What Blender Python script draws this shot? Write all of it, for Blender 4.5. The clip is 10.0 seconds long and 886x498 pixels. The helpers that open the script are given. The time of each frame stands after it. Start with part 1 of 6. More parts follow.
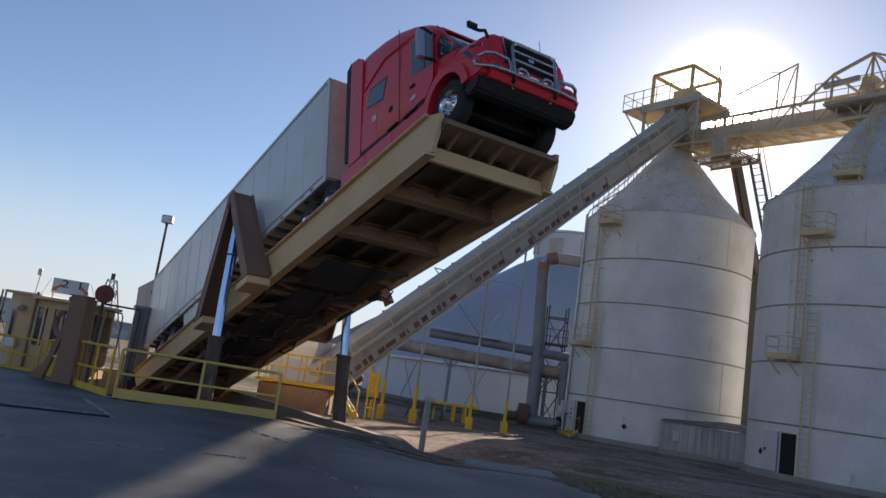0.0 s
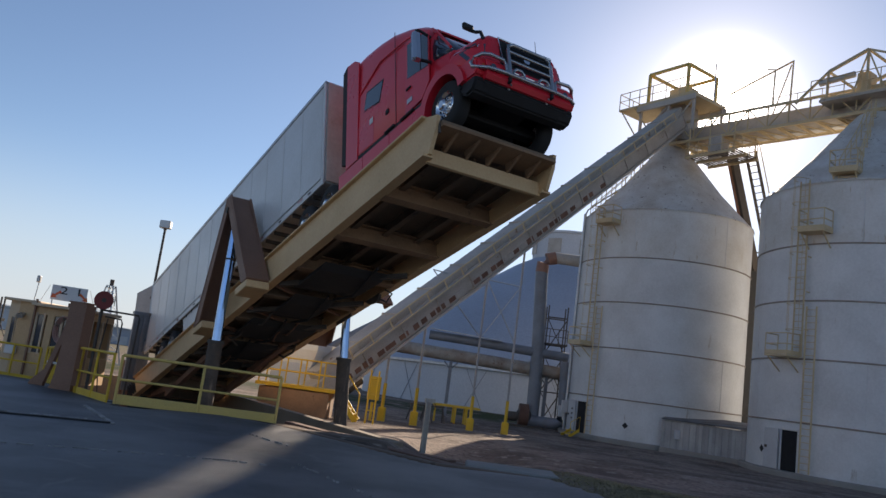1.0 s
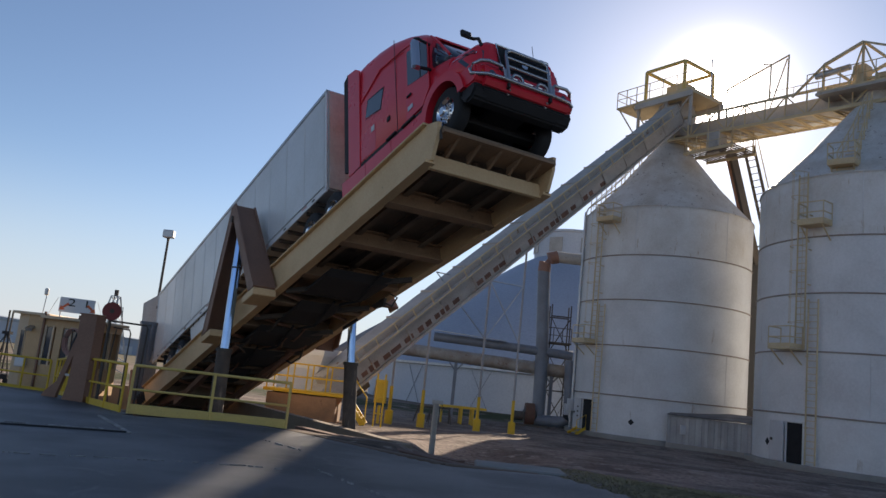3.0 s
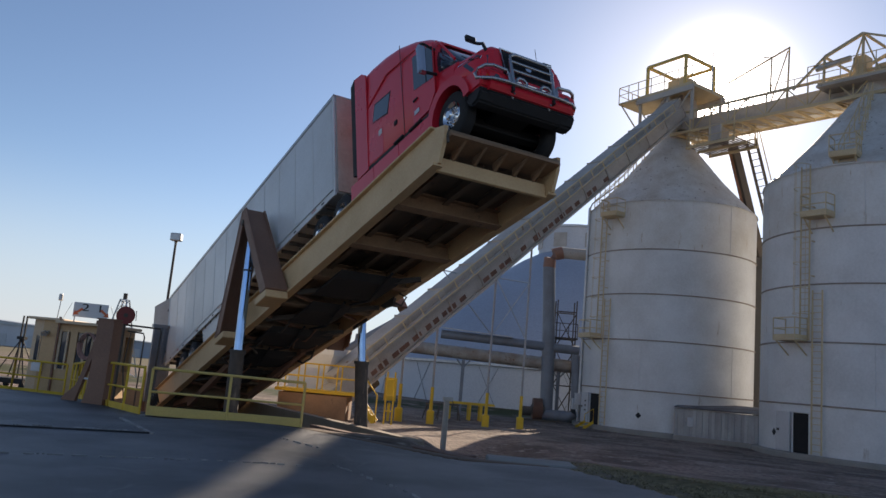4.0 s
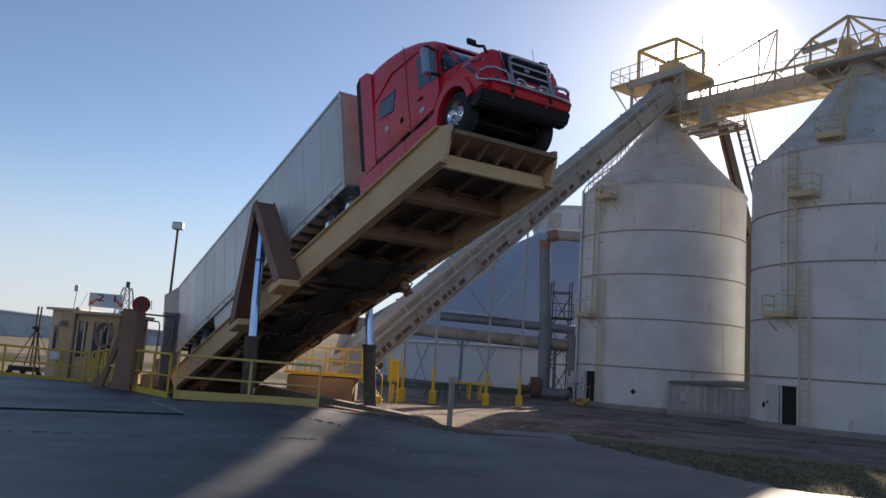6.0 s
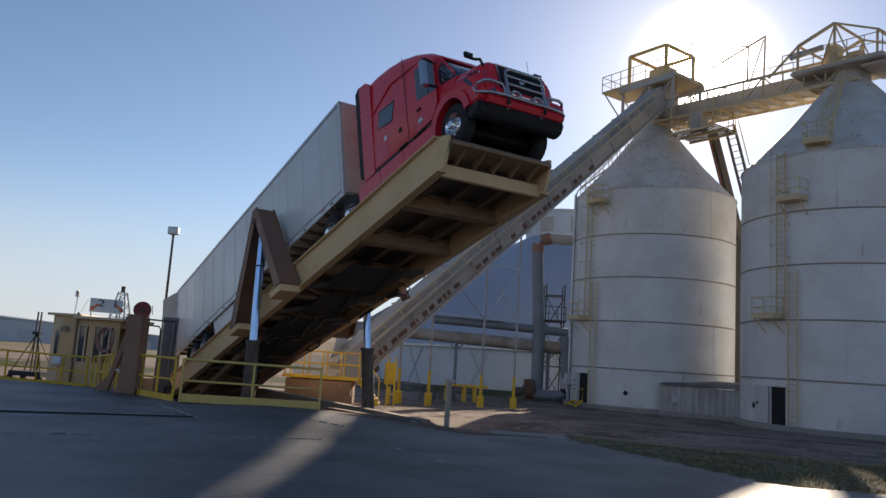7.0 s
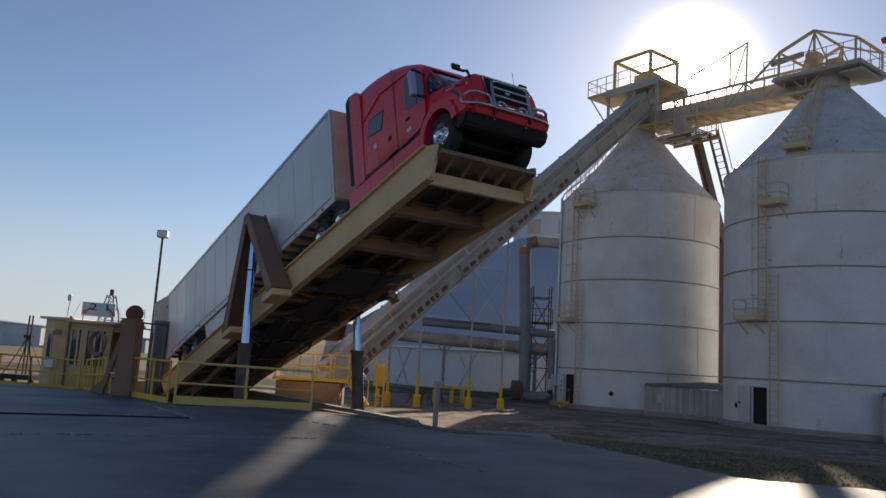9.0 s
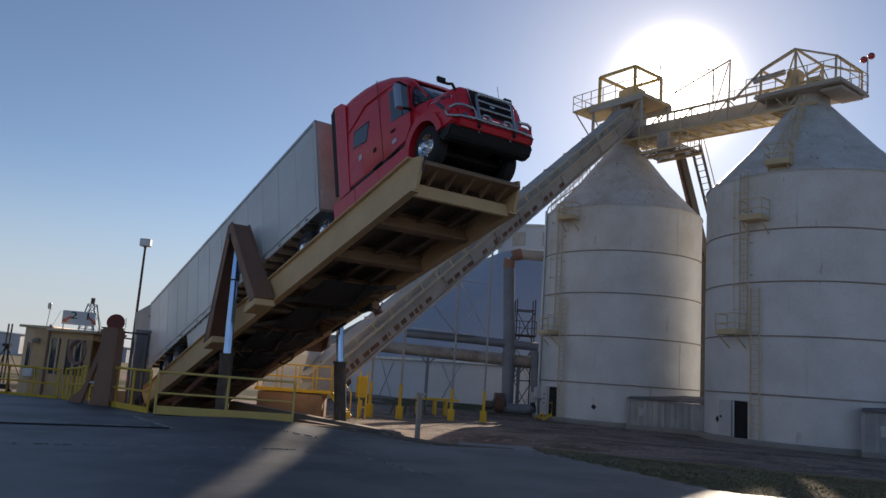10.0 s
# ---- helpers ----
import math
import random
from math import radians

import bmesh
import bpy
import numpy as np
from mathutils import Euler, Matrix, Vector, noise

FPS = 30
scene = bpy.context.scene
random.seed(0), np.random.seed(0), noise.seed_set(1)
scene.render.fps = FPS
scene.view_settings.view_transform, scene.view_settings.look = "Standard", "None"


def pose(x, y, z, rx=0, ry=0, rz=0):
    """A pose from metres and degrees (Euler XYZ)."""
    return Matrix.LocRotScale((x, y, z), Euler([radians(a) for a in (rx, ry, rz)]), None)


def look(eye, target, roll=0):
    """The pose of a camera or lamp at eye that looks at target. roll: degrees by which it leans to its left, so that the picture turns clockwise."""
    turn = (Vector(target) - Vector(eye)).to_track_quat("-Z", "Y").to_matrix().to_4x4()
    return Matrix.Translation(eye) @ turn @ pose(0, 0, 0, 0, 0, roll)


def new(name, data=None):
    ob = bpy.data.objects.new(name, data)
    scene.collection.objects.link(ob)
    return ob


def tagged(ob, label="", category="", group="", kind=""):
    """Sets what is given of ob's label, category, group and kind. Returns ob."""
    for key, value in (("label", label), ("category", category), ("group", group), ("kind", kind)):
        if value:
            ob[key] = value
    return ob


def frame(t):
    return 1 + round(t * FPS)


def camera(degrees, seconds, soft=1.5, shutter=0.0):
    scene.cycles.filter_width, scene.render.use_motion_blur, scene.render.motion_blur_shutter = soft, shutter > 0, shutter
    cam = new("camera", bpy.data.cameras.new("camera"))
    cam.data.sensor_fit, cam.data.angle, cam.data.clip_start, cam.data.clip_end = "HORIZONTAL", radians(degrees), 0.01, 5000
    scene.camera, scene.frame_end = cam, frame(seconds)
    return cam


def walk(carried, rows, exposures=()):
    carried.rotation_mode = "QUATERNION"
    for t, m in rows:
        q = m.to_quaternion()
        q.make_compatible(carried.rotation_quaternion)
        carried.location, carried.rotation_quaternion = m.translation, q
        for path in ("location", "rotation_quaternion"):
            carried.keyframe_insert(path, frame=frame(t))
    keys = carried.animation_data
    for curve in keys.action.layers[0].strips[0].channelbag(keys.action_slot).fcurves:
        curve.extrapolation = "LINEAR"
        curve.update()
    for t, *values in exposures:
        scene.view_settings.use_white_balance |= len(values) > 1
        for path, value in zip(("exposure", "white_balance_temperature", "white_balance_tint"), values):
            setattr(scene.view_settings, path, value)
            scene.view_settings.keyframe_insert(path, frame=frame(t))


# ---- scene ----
cam = camera(60.0, 10.0)
PATH = [
    (0, (0.326, -0.349, 1.405), (0.2695, 1.6238, 1.7280), 8.33),
    (0.5, (0.316, -0.335, 1.406), (0.2598, 1.6378, 1.7291), 8.03),
    (1, (0.330, -0.363, 1.406), (0.2764, 1.6094, 1.7335), 7.55),
    (1.5, (0.349, -0.386, 1.407), (0.2944, 1.5864, 1.7357), 7.20),
    (2, (0.349, -0.392, 1.406), (0.2929, 1.5800, 1.7359), 6.88),
    (2.5, (0.315, -0.454, 1.406), (0.2625, 1.5174, 1.7380), 6.58),
    (3, (0.276, -0.617, 1.407), (0.2187, 1.3544, 1.7375), 6.08),
    (3.5, (0.235, -0.800, 1.409), (0.1720, 1.1718, 1.7363), 5.56),
    (4, (0.186, -0.995, 1.408), (0.1190, 0.9774, 1.7295), 5.05),
    (4.5, (0.092, -1.251, 1.398), (0.0337, 0.7265, 1.6931), 4.67),
    (5, (0.012, -1.540, 1.402), (-0.0447, 0.4404, 1.6765), 4.30),
    (5.5, (-0.007, -1.838, 1.399), (-0.0620, 0.1432, 1.6704), 4.14),
    (6, (-0.065, -2.117, 1.397), (-0.1119, -0.1364, 1.6719), 3.98),
    (6.5, (-0.130, -2.392, 1.395), (-0.1677, -0.4122, 1.6748), 3.83),
    (7, (-0.193, -2.661, 1.394), (-0.2200, -0.6812, 1.6772), 3.70),
    (7.5, (-0.239, -2.894, 1.396), (-0.2518, -0.9140, 1.6768), 3.65),
    (8, (-0.285, -3.070, 1.393), (-0.2877, -1.0903, 1.6744), 3.34),
    (8.5, (-0.242, -3.164, 1.394), (-0.2404, -1.1839, 1.6791), 3.38),
    (9, (-0.203, -3.208, 1.396), (-0.1988, -1.2289, 1.6858), 3.50),
    (9.5, (-0.189, -3.235, 1.393), (-0.1742, -1.2596, 1.7029), 3.87),
    (10, (-0.175, -3.262, 1.393), (-0.1337, -1.2883, 1.7153), 3.93),
]
walk(cam, [(t, look(eye, target, roll)) for t, eye, target, roll in PATH],
     exposures=[(0, 0.66, 7050, 16), (2.5, 0.66, 7050, 16), (5.5, 0.66, 7050, 16), (7.5, 0.55, 7050, 16), (9, 0.4, 7050, 16), (10, 0.35, 7050, 16)])


# ---- world, sun ----
SUN_AZ, SUN_EL = radians(16.9), radians(20.0)
sun_way = Vector((math.sin(SUN_AZ) * math.cos(SUN_EL), math.cos(SUN_AZ) * math.cos(SUN_EL), math.sin(SUN_EL)))
world = bpy.data.worlds.new("sky")
scene.world = world
world.use_nodes = True
wn = world.node_tree
sky = wn.nodes.new("ShaderNodeTexSky")
sky.sky_type = "NISHITA"
sky.sun_disc = False
sky.sun_elevation = SUN_EL
sky.sun_rotation = SUN_AZ
sky.dust_density = 0.12
sky.air_density = 0.88
sky.ozone_density = 3.2
# bright glow painted into the sky close round the sun
wco = wn.nodes.new("ShaderNodeTexCoord")
wdot = wn.nodes.new("ShaderNodeVectorMath")
wdot.operation = "DOT_PRODUCT"
# glow centred over the head house, about a degree off the sun lamp
GLOW_AZ, GLOW_EL = radians(18.0), radians(21.3)
wdot.inputs[1].default_value = Vector((math.sin(GLOW_AZ) * math.cos(GLOW_EL), math.cos(GLOW_AZ) * math.cos(GLOW_EL), math.sin(GLOW_EL)))
wn.links.new(wco.outputs["Generated"], wdot.inputs[0])
total = sky.outputs[0]
for power, strength in ((1100.0, 90.0), (90.0, 3.5), (9.0, 0.55)):
    wpow = wn.nodes.new("ShaderNodeMath")
    wpow.operation = "POWER"
    wpow.use_clamp = True
    wpow.inputs[1].default_value = power
    wn.links.new(wdot.outputs["Value"], wpow.inputs[0])
    glow = wn.nodes.new("ShaderNodeVectorMath")
    glow.operation = "SCALE"
    glow.inputs[0].default_value = (1.0, 0.93, 0.82)
    wmul = wn.nodes.new("ShaderNodeMath")
    wmul.operation = "MULTIPLY"
    wmul.inputs[1].default_value = strength
    wn.links.new(wpow.outputs[0], wmul.inputs[0])
    wn.links.new(wmul.outputs[0], glow.inputs["Scale"])
    wadd = wn.nodes.new("ShaderNodeVectorMath")
    wadd.operation = "ADD"
    wn.links.new(total, wadd.inputs[0])
    wn.links.new(glow.outputs[0], wadd.inputs[1])
    total = wadd.outputs[0]
# pale haze low over the whole horizon
wsep = wn.nodes.new("ShaderNodeSeparateXYZ")
wn.links.new(wco.outputs["Generated"], wsep.inputs[0])
wlow = wn.nodes.new("ShaderNodeMapRange")
wlow.interpolation_type = "SMOOTHERSTEP"
wlow.inputs[1].default_value, wlow.inputs[2].default_value = 0.26, -0.02
wlow.inputs[3].default_value, wlow.inputs[4].default_value = 0.0, 0.8
wn.links.new(wsep.outputs[2], wlow.inputs[0])
whaze = wn.nodes.new("ShaderNodeMix")
whaze.data_type = "RGBA"
whaze.inputs[7].default_value = (4.5, 5.3, 6.3, 1)
wn.links.new(wlow.outputs[0], whaze.inputs[0])
wn.links.new(total, whaze.inputs[6])
wn.links.new(whaze.outputs[2], wn.nodes["Background"].inputs[0])
wn.nodes["Background"].inputs[1].default_value = 0.081
sun_data = bpy.data.lights.new("sun", "SUN")
sun_data.energy = 5.0
sun_data.angle = radians(0.55)
sun_data.color = (1.0, 0.9, 0.74)
sun = new("sun", sun_data)
sun.matrix_world = look(sun_way * 100, (0, 0, 0))
scene.view_settings.exposure = 0.0


# ---- materials ----
def material(name, base, rough=0.6, metal=0.0, second=None, amount=0.5, scale=3.0, grain=40.0, bump=0.15, stain=None, stain_at=0.62, stain_scale=1.0, streak=False, jitter=0.0):
    """A procedural surface: base and second colour mixed by broad noise, fine grain, stains with an edge, fine relief."""
    m = bpy.data.materials.new(name)
    m.use_nodes = True
    nt = m.node_tree
    bsdf = nt.nodes["Principled BSDF"]
    co = nt.nodes.new("ShaderNodeTexCoord")

    def noise_at(size, detail=5.0, rough_=0.55, stretch=None):
        n = nt.nodes.new("ShaderNodeTexNoise")
        n.inputs["Scale"].default_value = size
        n.inputs["Detail"].default_value = detail
        n.inputs["Roughness"].default_value = rough_
        if stretch:
            mp = nt.nodes.new("ShaderNodeMapping")
            mp.inputs["Scale"].default_value = stretch
            nt.links.new(co.outputs["Object"], mp.inputs[0])
            nt.links.new(mp.outputs[0], n.inputs["Vector"])
        else:
            nt.links.new(co.outputs["Object"], n.inputs["Vector"])
        return n

    def ramp(src, lo, hi):
        r = nt.nodes.new("ShaderNodeMapRange")
        r.inputs[1].default_value, r.inputs[2].default_value = lo, hi
        nt.links.new(src, r.inputs[0])
        return r.outputs[0]

    def mix(fac, a, b, blend="MIX"):
        x = nt.nodes.new("ShaderNodeMix")
        x.data_type = "RGBA"
        x.blend_type = blend
        for sock, val in ((x.inputs[0], fac), (x.inputs[6], a), (x.inputs[7], b)):
            if isinstance(val, (tuple, list)):
                sock.default_value = (*val[:3], 1)
            elif isinstance(val, float):
                sock.default_value = val
            else:
                nt.links.new(val, sock)
        return x.outputs[2]

    second = second or tuple(c * 0.7 for c in base)
    broad = noise_at(scale, 6)
    fine = noise_at(grain, 4, 0.65)
    fac = nt.nodes.new("ShaderNodeMath")
    fac.operation = "MULTIPLY"
    fac.inputs[1].default_value = amount
    nt.links.new(ramp(broad.outputs[0], 0.35, 0.7), fac.inputs[0])
    col = mix(fac.outputs[0], base, second)
    col = mix(0.35, col, mix(ramp(fine.outputs[0], 0.3, 0.7), (0.35, 0.35, 0.35), (0.65, 0.65, 0.65)), "OVERLAY")
    if stain:
        st = noise_at(stain_scale, 8, 0.7, (1, 1, 0.16) if streak else None)
        col = mix(ramp(st.outputs[0], stain_at, stain_at + 0.07), col, stain)
    if jitter:
        oi = nt.nodes.new("ShaderNodeObjectInfo")
        hs = nt.nodes.new("ShaderNodeHueSaturation")
        nt.links.new(col, hs.inputs["Color"])
        v = nt.nodes.new("ShaderNodeMapRange")
        v.inputs[3].default_value, v.inputs[4].default_value = 1 - jitter, 1 + jitter
        nt.links.new(oi.outputs["Random"], v.inputs[0])
        nt.links.new(v.outputs[0], hs.inputs["Value"])
        col = hs.outputs[0]
    nt.links.new(col, bsdf.inputs["Base Color"])
    rr = nt.nodes.new("ShaderNodeMapRange")
    rr.inputs[3].default_value, rr.inputs[4].default_value = max(0.03, rough - 0.12), min(1.0, rough + 0.12)
    nt.links.new(broad.outputs[0], rr.inputs[0])
    nt.links.new(rr.outputs[0], bsdf.inputs["Roughness"])
    bsdf.inputs["Metallic"].default_value = metal
    if bump:
        b = nt.nodes.new("ShaderNodeBump")
        b.inputs["Strength"].default_value = bump
        b.inputs["Distance"].default_value = 0.02
        nt.links.new(fine.outputs[0], b.inputs["Height"])
        nt.links.new(b.outputs[0], bsdf.inputs["Normal"])
    return m


def glass(name, tint=(0.1, 0.13, 0.16), rough=0.04):
    m = bpy.data.materials.new(name)
    m.use_nodes = True
    b = m.node_tree.nodes["Principled BSDF"]
    b.inputs["Base Color"].default_value = (*tint, 1)
    b.inputs["Roughness"].default_value = rough
    b.inputs["IOR"].default_value = 1.5
    b.inputs["Coat Weight"].default_value = 0.6
    return m


ASPHALT = material("worn_asphalt", (0.108, 0.111, 0.12), 0.55, second=(0.07, 0.072, 0.078), scale=0.5, grain=55, bump=0.5, stain=(0.08, 0.077, 0.07), stain_at=0.66, stain_scale=0.8)
DIRT = material("pale_dirt", (0.2, 0.165, 0.125), 0.95, second=(0.13, 0.105, 0.08), scale=0.35, grain=18, bump=0.6, stain=(0.26, 0.23, 0.19), stain_at=0.6, stain_scale=0.5)
CONCRETE = material("grey_concrete", (0.3, 0.285, 0.26), 0.9, second=(0.2, 0.19, 0.17), scale=1.2, grain=30, bump=0.4)
SILO_WHITE = material("weathered_white_paint", (0.66, 0.67, 0.67), 0.55, second=(0.5, 0.5, 0.49), amount=0.7, scale=0.5, grain=9, bump=0.15, stain=(0.33, 0.26, 0.2), stain_at=0.64, stain_scale=1.4, streak=True)
EAVE_WHITE = material("rust_streaked_white_paint", (0.66, 0.66, 0.64), 0.55, second=(0.52, 0.49, 0.44), amount=0.8, scale=0.6, grain=9, bump=0.15, stain=(0.42, 0.33, 0.22), stain_at=0.61, stain_scale=4.0, streak=True)
CONE_WHITE = material("rust_spotted_roof_paint", (0.62, 0.61, 0.58), 0.6, second=(0.44, 0.39, 0.33), amount=0.8, scale=0.8, grain=8, bump=0.2, stain=(0.12, 0.08, 0.055), stain_at=0.6, stain_scale=3.4)
TAN_PAINT = material("tan_steel_paint", (0.78, 0.51, 0.26), 0.6, second=(0.6, 0.38, 0.19), scale=1.1, grain=24, bump=0.15, stain=(0.2, 0.11, 0.06), stain_at=0.68, stain_scale=2.2)
BROWN_PAINT = material("brown_steel_paint", (0.27, 0.14, 0.09), 0.62, second=(0.18, 0.095, 0.062), scale=1.4, grain=22, bump=0.15, stain=(0.3, 0.22, 0.16), stain_at=0.7, stain_scale=3)
DARK_STEEL = material("dark_dusty_steel", (0.08, 0.066, 0.055), 0.75, second=(0.13, 0.1, 0.075), scale=1.5, grain=25, bump=0.3)
SLEEVE = material("grimy_rusty_sleeve", (0.13, 0.09, 0.065), 0.7, second=(0.06, 0.045, 0.035), amount=1.0, scale=2.5, grain=24, bump=0.3, stain=(0.28, 0.2, 0.14), stain_at=0.6, stain_scale=4.0, streak=True)
# near-black, for the drop leg and the pans under the deck
LEG_DARK = material("near_black_steel", (0.03, 0.03, 0.032), 0.8, second=(0.05, 0.045, 0.04), scale=1.0, grain=20, bump=0.2)
YELLOW = material("safety_yellow_paint", (0.72, 0.45, 0.02), 0.55, second=(0.5, 0.32, 0.05), scale=2.0, grain=30, bump=0.1, stain=(0.2, 0.13, 0.07), stain_at=0.72, stain_scale=4)
PALE_YELLOW = material("faded_yellow_paint", (0.7, 0.49, 0.13), 0.6, second=(0.5, 0.37, 0.16), scale=2.0, grain=30, bump=0.1, stain=(0.25, 0.15, 0.08), stain_at=0.68, stain_scale=4)
BOOTH_TRIM = material("cream_trim_paint", (0.68, 0.52, 0.35), 0.6, second=(0.54, 0.4, 0.26), scale=1.2, grain=20, bump=0.08, stain=(0.3, 0.2, 0.12), stain_at=0.68, stain_scale=3)
BOOTH_TAN = material("light_tan_sheet", (0.62, 0.4, 0.21), 0.6, second=(0.5, 0.32, 0.165), scale=0.9, grain=18, bump=0.08, stain=(0.4, 0.28, 0.18), stain_at=0.68, stain_scale=1.5, streak=True)
DECK_BROWN = material("dusty_brown_plate", (0.26, 0.175, 0.11), 0.75, second=(0.17, 0.12, 0.08), amount=0.9, scale=0.9, grain=16, bump=0.2, stain=(0.09, 0.06, 0.045), stain_at=0.6, stain_scale=1.3)
DECK_TAN = material("dusty_tan_plate", (0.36, 0.21, 0.115), 0.7, second=(0.2, 0.12, 0.07), amount=0.9, scale=1.0, grain=18, bump=0.2, stain=(0.1, 0.065, 0.045), stain_at=0.6, stain_scale=1.6)
PIT_CONCRETE = material("stained_tan_concrete", (0.3, 0.23, 0.165), 0.85, second=(0.15, 0.115, 0.085), scale=0.8, grain=20, bump=0.3)
LEG_GREY = material("dull_grey_pipe", (0.33, 0.34, 0.36), 0.5, 0.3, second=(0.24, 0.22, 0.2), scale=1.5, grain=20, bump=0.1)
KERB_BROWN = material("rust_stained_kerb", (0.17, 0.12, 0.09), 0.85, second=(0.1, 0.07, 0.05), scale=1.2, grain=20, bump=0.3)
CREAM = material("weathered_cream_paint", (0.6, 0.48, 0.29), 0.62, second=(0.45, 0.34, 0.2), scale=1.5, grain=20, bump=0.1, stain=(0.24, 0.14, 0.08), stain_at=0.66, stain_scale=2.5)
BAR_STEEL = material("dull_polished_tube", (0.5, 0.5, 0.5), 0.28, 0.9, second=(0.4, 0.4, 0.4), scale=3, grain=20, bump=0)
GALV = material("galvanised_steel", (0.5, 0.51, 0.52), 0.42, 0.75, second=(0.34, 0.34, 0.34), scale=2, grain=30, bump=0.1)
RED = material("red_truck_paint", (0.8, 0.026, 0.046), 0.3, second=(0.68, 0.028, 0.042), scale=0.8, grain=60, bump=0.0)
TRAILER_WHITE = material("dusty_white_trailer", (0.72, 0.71, 0.69), 0.42, second=(0.6, 0.58, 0.54), scale=0.6, grain=12, bump=0.04, stain=(0.5, 0.46, 0.4), stain_at=0.64, stain_scale=0.7)
BLACK = material("black_plastic", (0.014, 0.014, 0.015), 0.72, second=(0.03, 0.03, 0.032), scale=3, grain=40, bump=0.1)
RUBBER = material("tyre_rubber", (0.02, 0.02, 0.021), 0.85, second=(0.045, 0.04, 0.035), scale=5, grain=40, bump=0.3)
CHROME = material("chrome", (0.75, 0.75, 0.76), 0.12, 1.0, second=(0.65, 0.65, 0.65), scale=4, grain=20, bump=0.0)
GLASS = glass("dark_glass", (0.03, 0.04, 0.055))
# blue of the reflected sky is put into the metal's base colour
BLUE_ROD = material("sky_tinted_polished_rod", (0.3, 0.44, 0.68), 0.18, 1.0, second=(0.24, 0.37, 0.58), scale=2, grain=30, bump=0.0)
SEAM = material("rusty_seam_steel", (0.3, 0.26, 0.23), 0.7, second=(0.2, 0.14, 0.1), scale=1.5, grain=20, bump=0.2)
GREY_DOOR = material("pale_grey_paint", (0.5, 0.51, 0.52), 0.5, second=(0.4, 0.4, 0.41), scale=1.5, grain=20, bump=0.05)
VOID = material("unlit_interior", (0.012, 0.012, 0.013), 0.9, bump=0)
TIN = material("weathered_corrugated_tin", (0.34, 0.365, 0.385), 0.5, 0.45, second=(0.22, 0.23, 0.24), amount=0.7, scale=0.9, grain=16, bump=0.15, stain=(0.28, 0.22, 0.18), stain_at=0.68, stain_scale=1.2, streak=True, jitter=0.16)
TIN_ROOF = material("dark_weathered_roof", (0.17, 0.17, 0.18), 0.7, 0.2, second=(0.1, 0.09, 0.085), amount=0.9, scale=1.2, grain=16, bump=0.2)
CONVEYOR = material("grey_beige_conveyor_paint", (0.47, 0.43, 0.38), 0.6, second=(0.35, 0.3, 0.25), amount=0.8, scale=0.8, grain=14, bump=0.12, stain=(0.25, 0.15, 0.09), stain_at=0.62, stain_scale=2.0, jitter=0.08)
RUST_PANEL = material("rusted_panel", (0.2, 0.1, 0.065), 0.8, second=(0.12, 0.06, 0.045), scale=2, grain=20, bump=0.2, jitter=0.25)
RED_LENS = material("red_lens", (0.45, 0.06, 0.05), 0.3, bump=0)
DOME_WALL = material("pale_building_sheet", (0.55, 0.57, 0.6), 0.6, second=(0.46, 0.47, 0.49), scale=0.3, grain=6, bump=0.05, stain=(0.4, 0.38, 0.35), stain_at=0.66, stain_scale=0.5, streak=True)
DOME_ROOF = material("blue_grey_membrane", (0.34, 0.38, 0.45), 0.55, second=(0.28, 0.31, 0.37), scale=0.15, grain=5, bump=0.05)
DUCT_GREY = material("grey_duct_paint", (0.2, 0.22, 0.25), 0.5, second=(0.14, 0.14, 0.15), amount=0.7, scale=0.9, grain=14, bump=0.1, stain=(0.22, 0.14, 0.1), stain_at=0.66, stain_scale=1.4)
DUCT_RUST = material("rusty_lagged_pipe", (0.4, 0.36, 0.31), 0.75, second=(0.22, 0.15, 0.11), amount=0.9, scale=1.1, grain=14, bump=0.25, stain=(0.2, 0.1, 0.06), stain_at=0.58, stain_scale=1.6)
ELBOW = material("brown_elbow_paint", (0.3, 0.15, 0.1), 0.6, second=(0.22, 0.11, 0.08), bump=0.1)
SIGN_WHITE = material("white_sign_board", (0.72, 0.73, 0.74), 0.4, second=(0.62, 0.62, 0.62), bump=0.02)
HOSE = material("pale_red_hose", (0.45, 0.24, 0.2), 0.6, second=(0.5, 0.38, 0.33), bump=0.05)
REEL_RED = material("dark_red_paint", (0.25, 0.035, 0.03), 0.5, second=(0.18, 0.03, 0.025), bump=0.05)
SCRUB = material("dry_scrub", (0.06, 0.065, 0.035), 0.9, second=(0.09, 0.08, 0.05), scale=0.3, grain=2, bump=0.3)
GRASS = material("dry_grass_blade", (0.3, 0.235, 0.12), 0.8, second=(0.19, 0.17, 0.075), scale=0.8, grain=10, bump=0)
WORN_LINE = material("worn_road_paint", (0.34, 0.34, 0.33), 0.8, second=(0.14, 0.14, 0.14), amount=1.0, scale=2.2, grain=30, bump=0.2)
JOINT = material("black_joint_filler", (0.02, 0.02, 0.022), 0.8, bump=0.2)
TRAILER_PANEL = material("dusty_white_panel", (0.7, 0.7, 0.69), 0.38, second=(0.58, 0.57, 0.54), amount=0.7, scale=0.5, grain=10, bump=0.05, stain=(0.52, 0.48, 0.42), stain_at=0.62, stain_scale=0.9, streak=True, jitter=0.06)
TRAILER_FRONT = material("rusty_front_sheet", (0.6, 0.52, 0.45), 0.6, second=(0.42, 0.27, 0.18), amount=0.8, scale=0.8, grain=12, bump=0.1, stain=(0.28, 0.12, 0.07), stain_at=0.6, stain_scale=1.2, streak=True)
